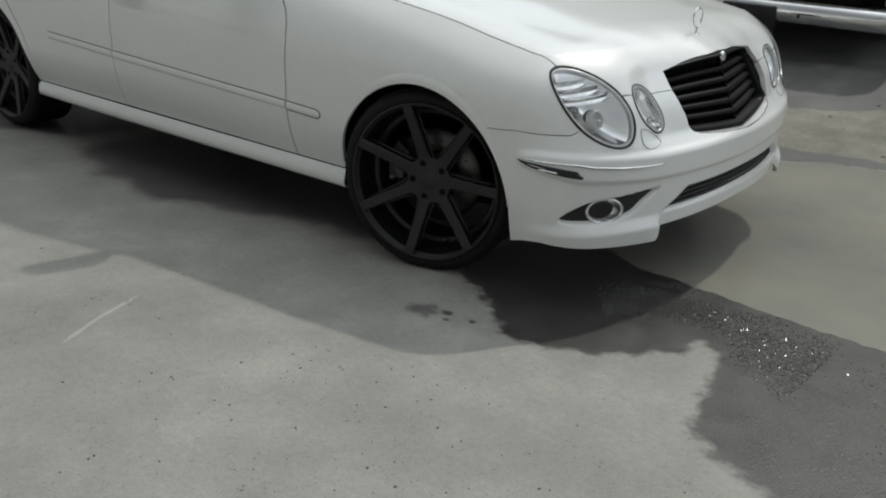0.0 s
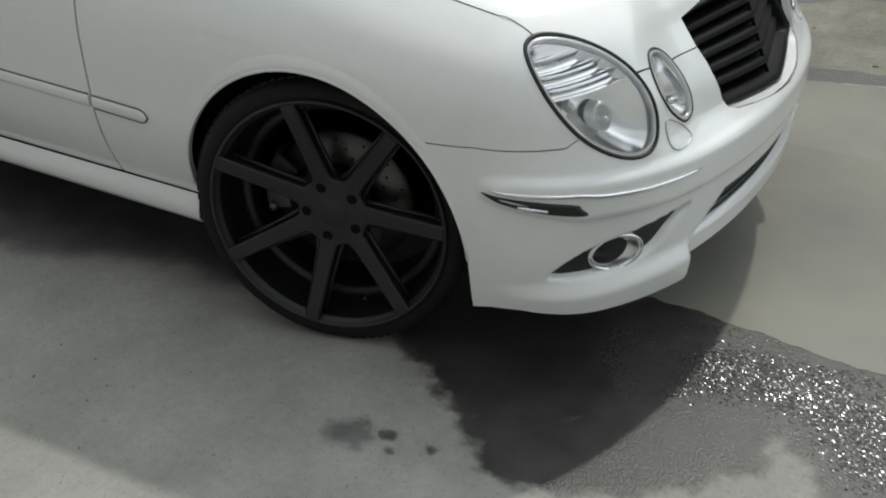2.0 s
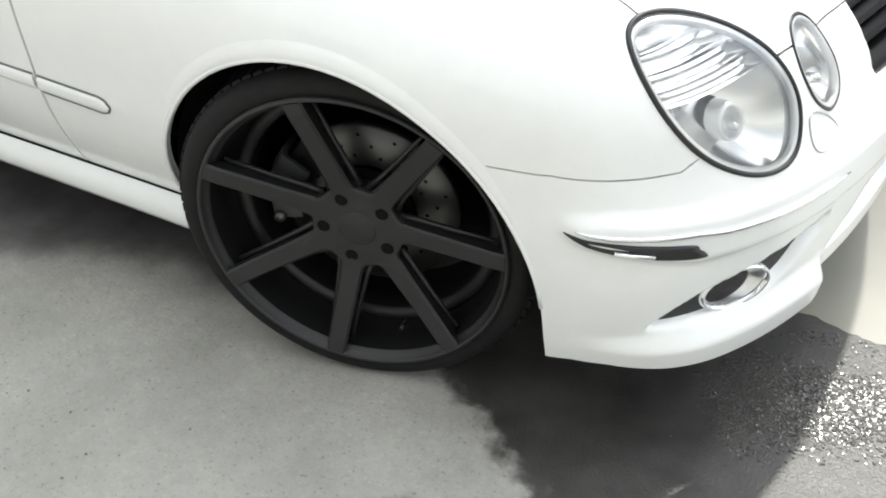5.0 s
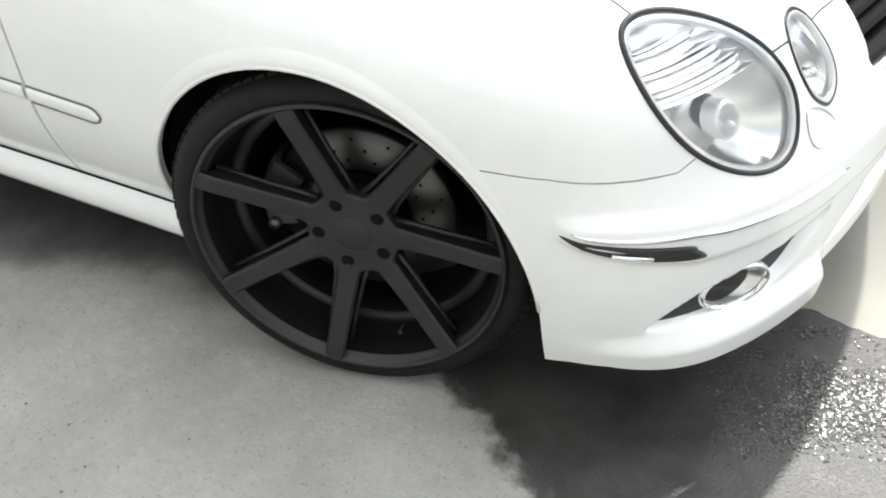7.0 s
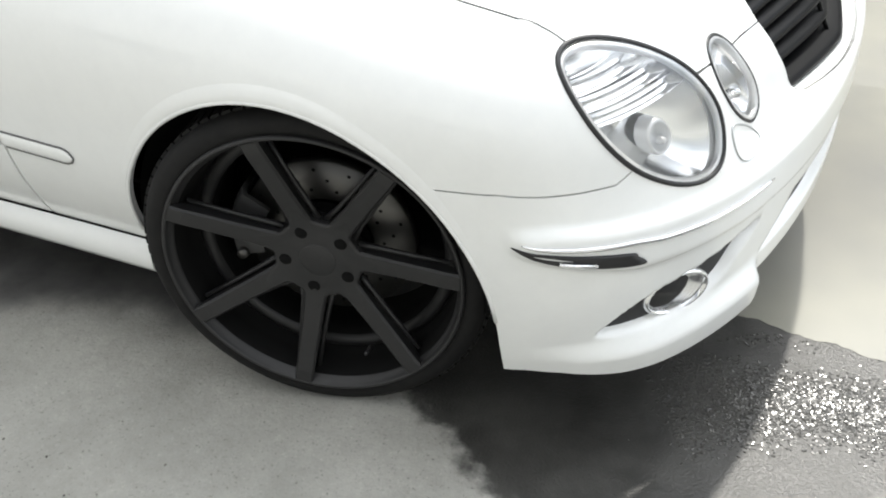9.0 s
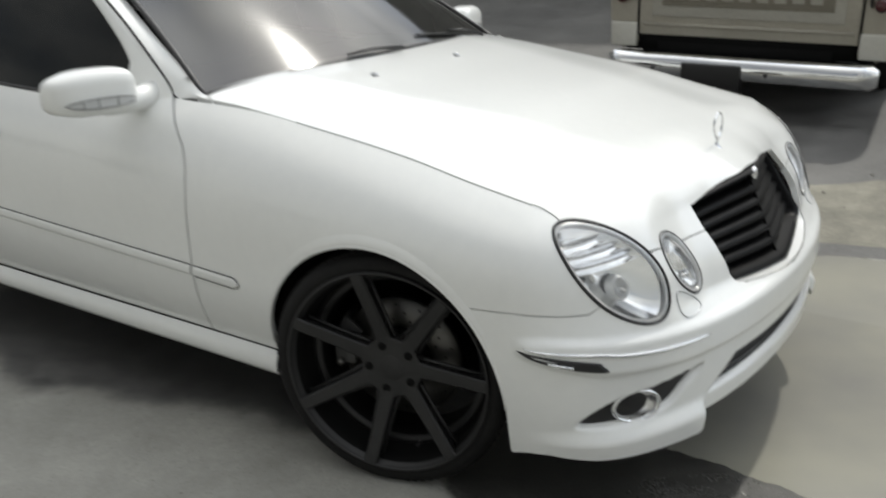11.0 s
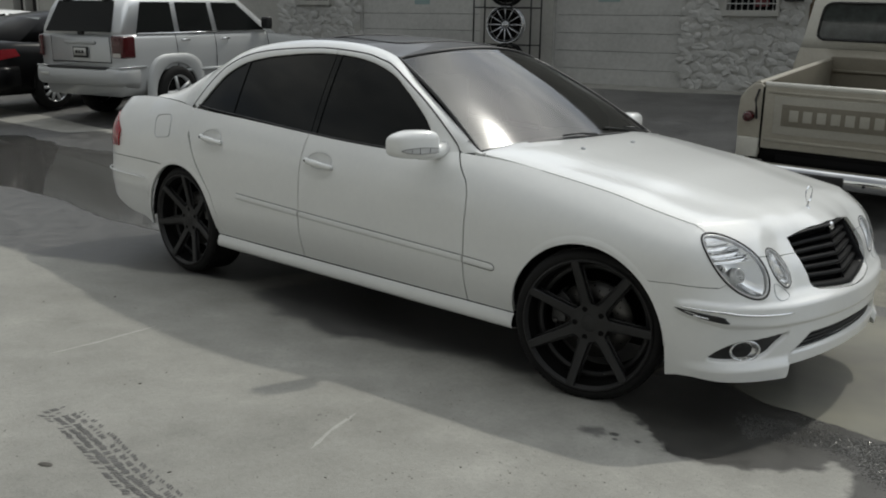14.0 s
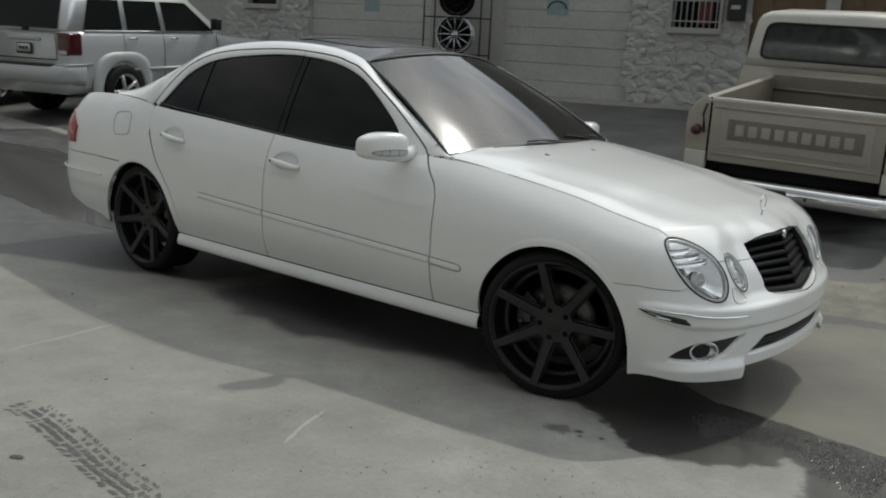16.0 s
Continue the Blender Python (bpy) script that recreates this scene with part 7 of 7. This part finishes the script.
# ---- old pickup truck, tail towards the car
truck = tagged(new("pickup_truck"), "old beige and cream pickup truck with an open bed", "truck")
T_AZ = 6.0
truck.matrix_world = Matrix.Translation((-.53, 3.74, .035)) @ pose(0, 0, 0, 4.2, 1.6, T_AZ)
BW, TW = .90, .69
for sg in (1, -1):
    prof = []
    for y in [-.02 + 2.10 * k / 26 for k in range(27)]:
        prof.append([Vector((sg * x, y, z)) for x, z in ((TW + .03, 1.03), (TW + .05, 1.045), (TW + .09, 1.035), (BW - .06, .98), (BW - .01, .90), (BW, .78), (BW - .005, .60), (BW - .05, .44), (BW - .10, .40))])

    def keep_bed(i, j):
        c = (prof[i][j] + prof[i + 1][j + 1]) / 2
        return (c.y - .95) ** 2 + (c.z - .40) ** 2 > .40 ** 2

    side = part("bed_side", skin(prof, .02, keep=keep_bed, centre=lambda c: Vector((0, c.y, c.z))), M_beige, truck)
    part("inner_side", box_bm((min(sg * (TW + .01), sg * (TW + .035)), 0, .55), (max(sg * (TW + .01), sg * (TW + .035)), 2.08, 1.035), .006), M_tan, truck)
    post = bmesh.new()
    ends = [(TW + .004, .44), (TW + .004, 1.0), (TW + .03, 1.025), (TW + .09, 1.025), (BW - .06, .97), (BW - .015, .895), (BW - .004, .78), (BW - .01, .60), (BW - .05, .46)]
    ring_a = [post.verts.new((sg * x, -.030, z)) for x, z in ends]
    ring_b = [post.verts.new((sg * (x + (.010 if x > TW + .01 else 0)), .030, z + .006)) for x, z in ends]
    post.faces.new(ring_a)
    post.faces.new(ring_b[::-1])
    for k in range(len(ends)):
        post.faces.new((ring_a[k], ring_b[k], ring_b[(k + 1) % len(ends)], ring_a[(k + 1) % len(ends)]))
    bmesh.ops.recalc_face_normals(post, faces=post.faces)
    bmesh.ops.bevel(post, geom=[e for e in post.edges if all(v in ring_a for v in e.verts)], offset=.012, segments=3, affect='EDGES', profile=.6)
    part("tail_post", post, M_beige, truck)
    part("tail_lamp", move(lathe([(-.07, .0003), (-.068, .03), (-.05, .042), (0, .045)], 20), Matrix.Translation((sg * (BW - .10), -.03, .755))), M_red, truck, "round red tail lamp")
    pts = [(sg * (TW + .045), -.03, .98), (sg * (TW + .06), -.06, .90), (sg * (TW + .045), -.07, .82), (sg * (TW + .05), -.03, .74)]
    part("tailgate_chain", tube(pts, .010, 6), M_trim, truck, "dark tailgate chain")
    part("corner_guard", box_bm((min(sg * (BW - .20), sg * (BW - .02)), -.06, .42), (max(sg * (BW - .20), sg * (BW - .02)), -.02, .58), .01), M_cream, truck)
    add_wheel(truck, sg * .76, .95, .36, .22, M_cream, 6)
    add_wheel(truck, sg * .76, 3.85, .36, .22, M_cream, 6)
for sg in (1, -1):
    part("gate_gap", box_bm((min(sg * TW, sg * (TW + .014)), -.034, .50), (max(sg * TW, sg * (TW + .014)), .0, 1.0)), M_dark, truck, smooth=False)
gate = part("tailgate", box_bm((-TW, -.035, .50), (TW, .015, 1.02), .012), M_beige, truck, "pressed steel tailgate")
part("gate_rail", tube([(-TW, -.012, 1.02), (TW, -.012, 1.02)], .026, 10), M_cream, gate)
part("gate_border", box_bm((-.60, -.045, .63), (.60, -.035, .94), .004), M_border, gate, "pale beige border")
part("gate_panel", box_bm((-.535, -.051, .70), (.535, -.045, .875), .003), M_tan, gate, "tan name panel")
for k in range(9):
    x = -.475 + .97 * k / 9
    part("letter_block", box_bm((x + .004, -.056, .742), (x + .076, -.051, .834), .004), M_border, gate)
part("gate_crease", tube([(-TW + .03, -.037, .575), (TW - .03, -.037, .575)], .014, 8), M_beige, gate)
part("gate_crease", tube([(-TW + .03, -.037, .965), (TW - .03, -.037, .965)], .010, 8), M_beige, gate)
part("bed_floor", box_bm((-TW, .0, .50), (TW, 2.08, .55)), M_tan, truck)
part("bed_front", box_bm((-TW - .03, 2.05, .50), (TW + .03, 2.09, 1.06), .01), M_tan, truck)
for z in (.70, .92):
    part("bed_rib", tube([(-TW, 2.045, z), (TW, 2.045, z)], .018, 6), M_tan, truck)
# chrome bumper with a dark centre
part("rear_bumper", loft([(-.26, [(0, 0.29), (.70, 0.29), (.74, 0.32), (.74, 0.37), (.70, 0.40), (0, 0.40)]), (-.20, [(0, 0.27), (.80, 0.27), (.84, 0.30), (.84, 0.40), (.80, 0.42), (0, 0.42)]), (-.12, [(0, 0.27), (.80, 0.27), (.84, 0.30), (.84, 0.39), (.80, .415), (0, .415)])]), M_chrome, truck, "chrome rear bumper")
part("bumper_step", box_bm((-.33, -.285, .20), (.05, -.19, .385), .01), M_trim, truck, "black plate holder under the bumper")
for x in (.20, -.52):
    part("bumper_bolt", move(lathe([(-.012, .0003), (-.010, .010), (0, .013)], 10), Matrix.Translation((x, -.262, .335))), M_trim, truck)
part("frame", box_bm((-.55, -.05, .34), (.55, 4.6, .46)), M_dark, truck)
part("gate_shadow_panel", box_bm((-.78, -.02, .40), (.78, .01, .50)), M_dark, truck)
# cab
CK = 1.23


def cab_rows(rows, dz=0.0):
    return [(y, [(x * CK, z + dz) for x, z in prof_]) for y, prof_ in rows]


cab = [(2.16, [(0, .45), (.86, .45), (.90, .60), (.90, .95), (.86, 1.12), (0, 1.13)]), (3.35, [(0, .45), (.86, .45), (.90, .60), (.90, .95), (.86, 1.12), (0, 1.13)]), (4.7, [(0, .45), (.84, .45), (.88, .60), (.88, .90), (.80, 1.02), (0, 1.05)])]
part("cab_body", loft(cab_rows(cab)), M_beige, truck)
up = [(2.16, [(0, 1.12), (.86, 1.12), (.84, 1.22), (.79, 1.55), (.75, 1.60), (.70, 1.625), (0, 1.645)]), (2.22, [(0, 1.12), (.87, 1.12), (.845, 1.22), (.80, 1.57), (.765, 1.64), (.70, 1.675), (0, 1.695)]), (3.10, [(0, 1.12), (.87, 1.12), (.845, 1.22), (.80, 1.57), (.765, 1.64), (.70, 1.675), (0, 1.695)]), (3.30, [(0, 1.12), (.87, 1.12), (.84, 1.22), (.78, 1.54), (.74, 1.59), (.69, 1.62), (0, 1.64)]), (3.62, [(0, 1.12), (.86, 1.12), (.83, 1.15), (.80, 1.16), (.76, 1.165), (.70, 1.17), (0, 1.18)])]
part("cab_top", loft(cab_rows(up)), M_cream, truck, "cream cab roof")
rim_ = closed_curve([(-.842, 1.242), (-.80, 1.213), (-.70, 1.21), (0, 1.21), (.70, 1.21), (.80, 1.213), (.842, 1.242), (.845, 1.29), (.815, 1.49), (.775, 1.55), (.70, 1.565), (.6, 1.566), (0, 1.568), (-.6, 1.566), (-.70, 1.565), (-.775, 1.55), (-.815, 1.49), (-.845, 1.29)], 4)
rim_ = [(x * 1.06, z) for x, z in rim_]
bmw = bmesh.new()
bmw.faces.new([bmw.verts.new((x, 2.150, z)) for x, z in rim_])
part("cab_window", bmw, M_cabglass, truck, "grey-green cab rear window", smooth=False)
part("window_seal", tube([(x, 2.150, z) for x, z in rim_], .014, 6, True), M_trim, truck)
part("cab_seat", box_bm((-.78, 2.35, .95), (.78, 2.55, 1.30), .05), M_trim, truck)
for sg in (1, -1):
    quad_pane([(sg * 1.045, 2.42, 1.17), (sg * 1.045, 3.30, 1.17), (sg * .985, 3.08, 1.56), (sg * .985, 2.42, 1.56)], .01, M_tint, truck, "window", "dark cab side window")
    part("cab_mirror", box_bm((min(sg * 1.06, sg * 1.16), 2.95, 1.22), (max(sg * 1.06, sg * 1.16), 2.98, 1.34), .012), M_chrome, truck)
    part("mirror_arm", tube([(sg * .99, 3.1, 1.15), (sg * 1.10, 2.99, 1.25)], .008, 6), M_chrome, truck)

# plain shop row across the lot, behind the viewer
back = struct(new("wall_south"), "plain grey building across the lot", "wall")
part("masonry", box_bm((-26, -15.4, .3), (22, -15, 6.5)), M_plaster, back, smooth=False)
for k in range(9):
    part("window_band", box_bm((-24 + 5 * k, -15.0, 1.6), (-21 + 5 * k, -14.97, 3.4), .0), M_tint, back, smooth=False)
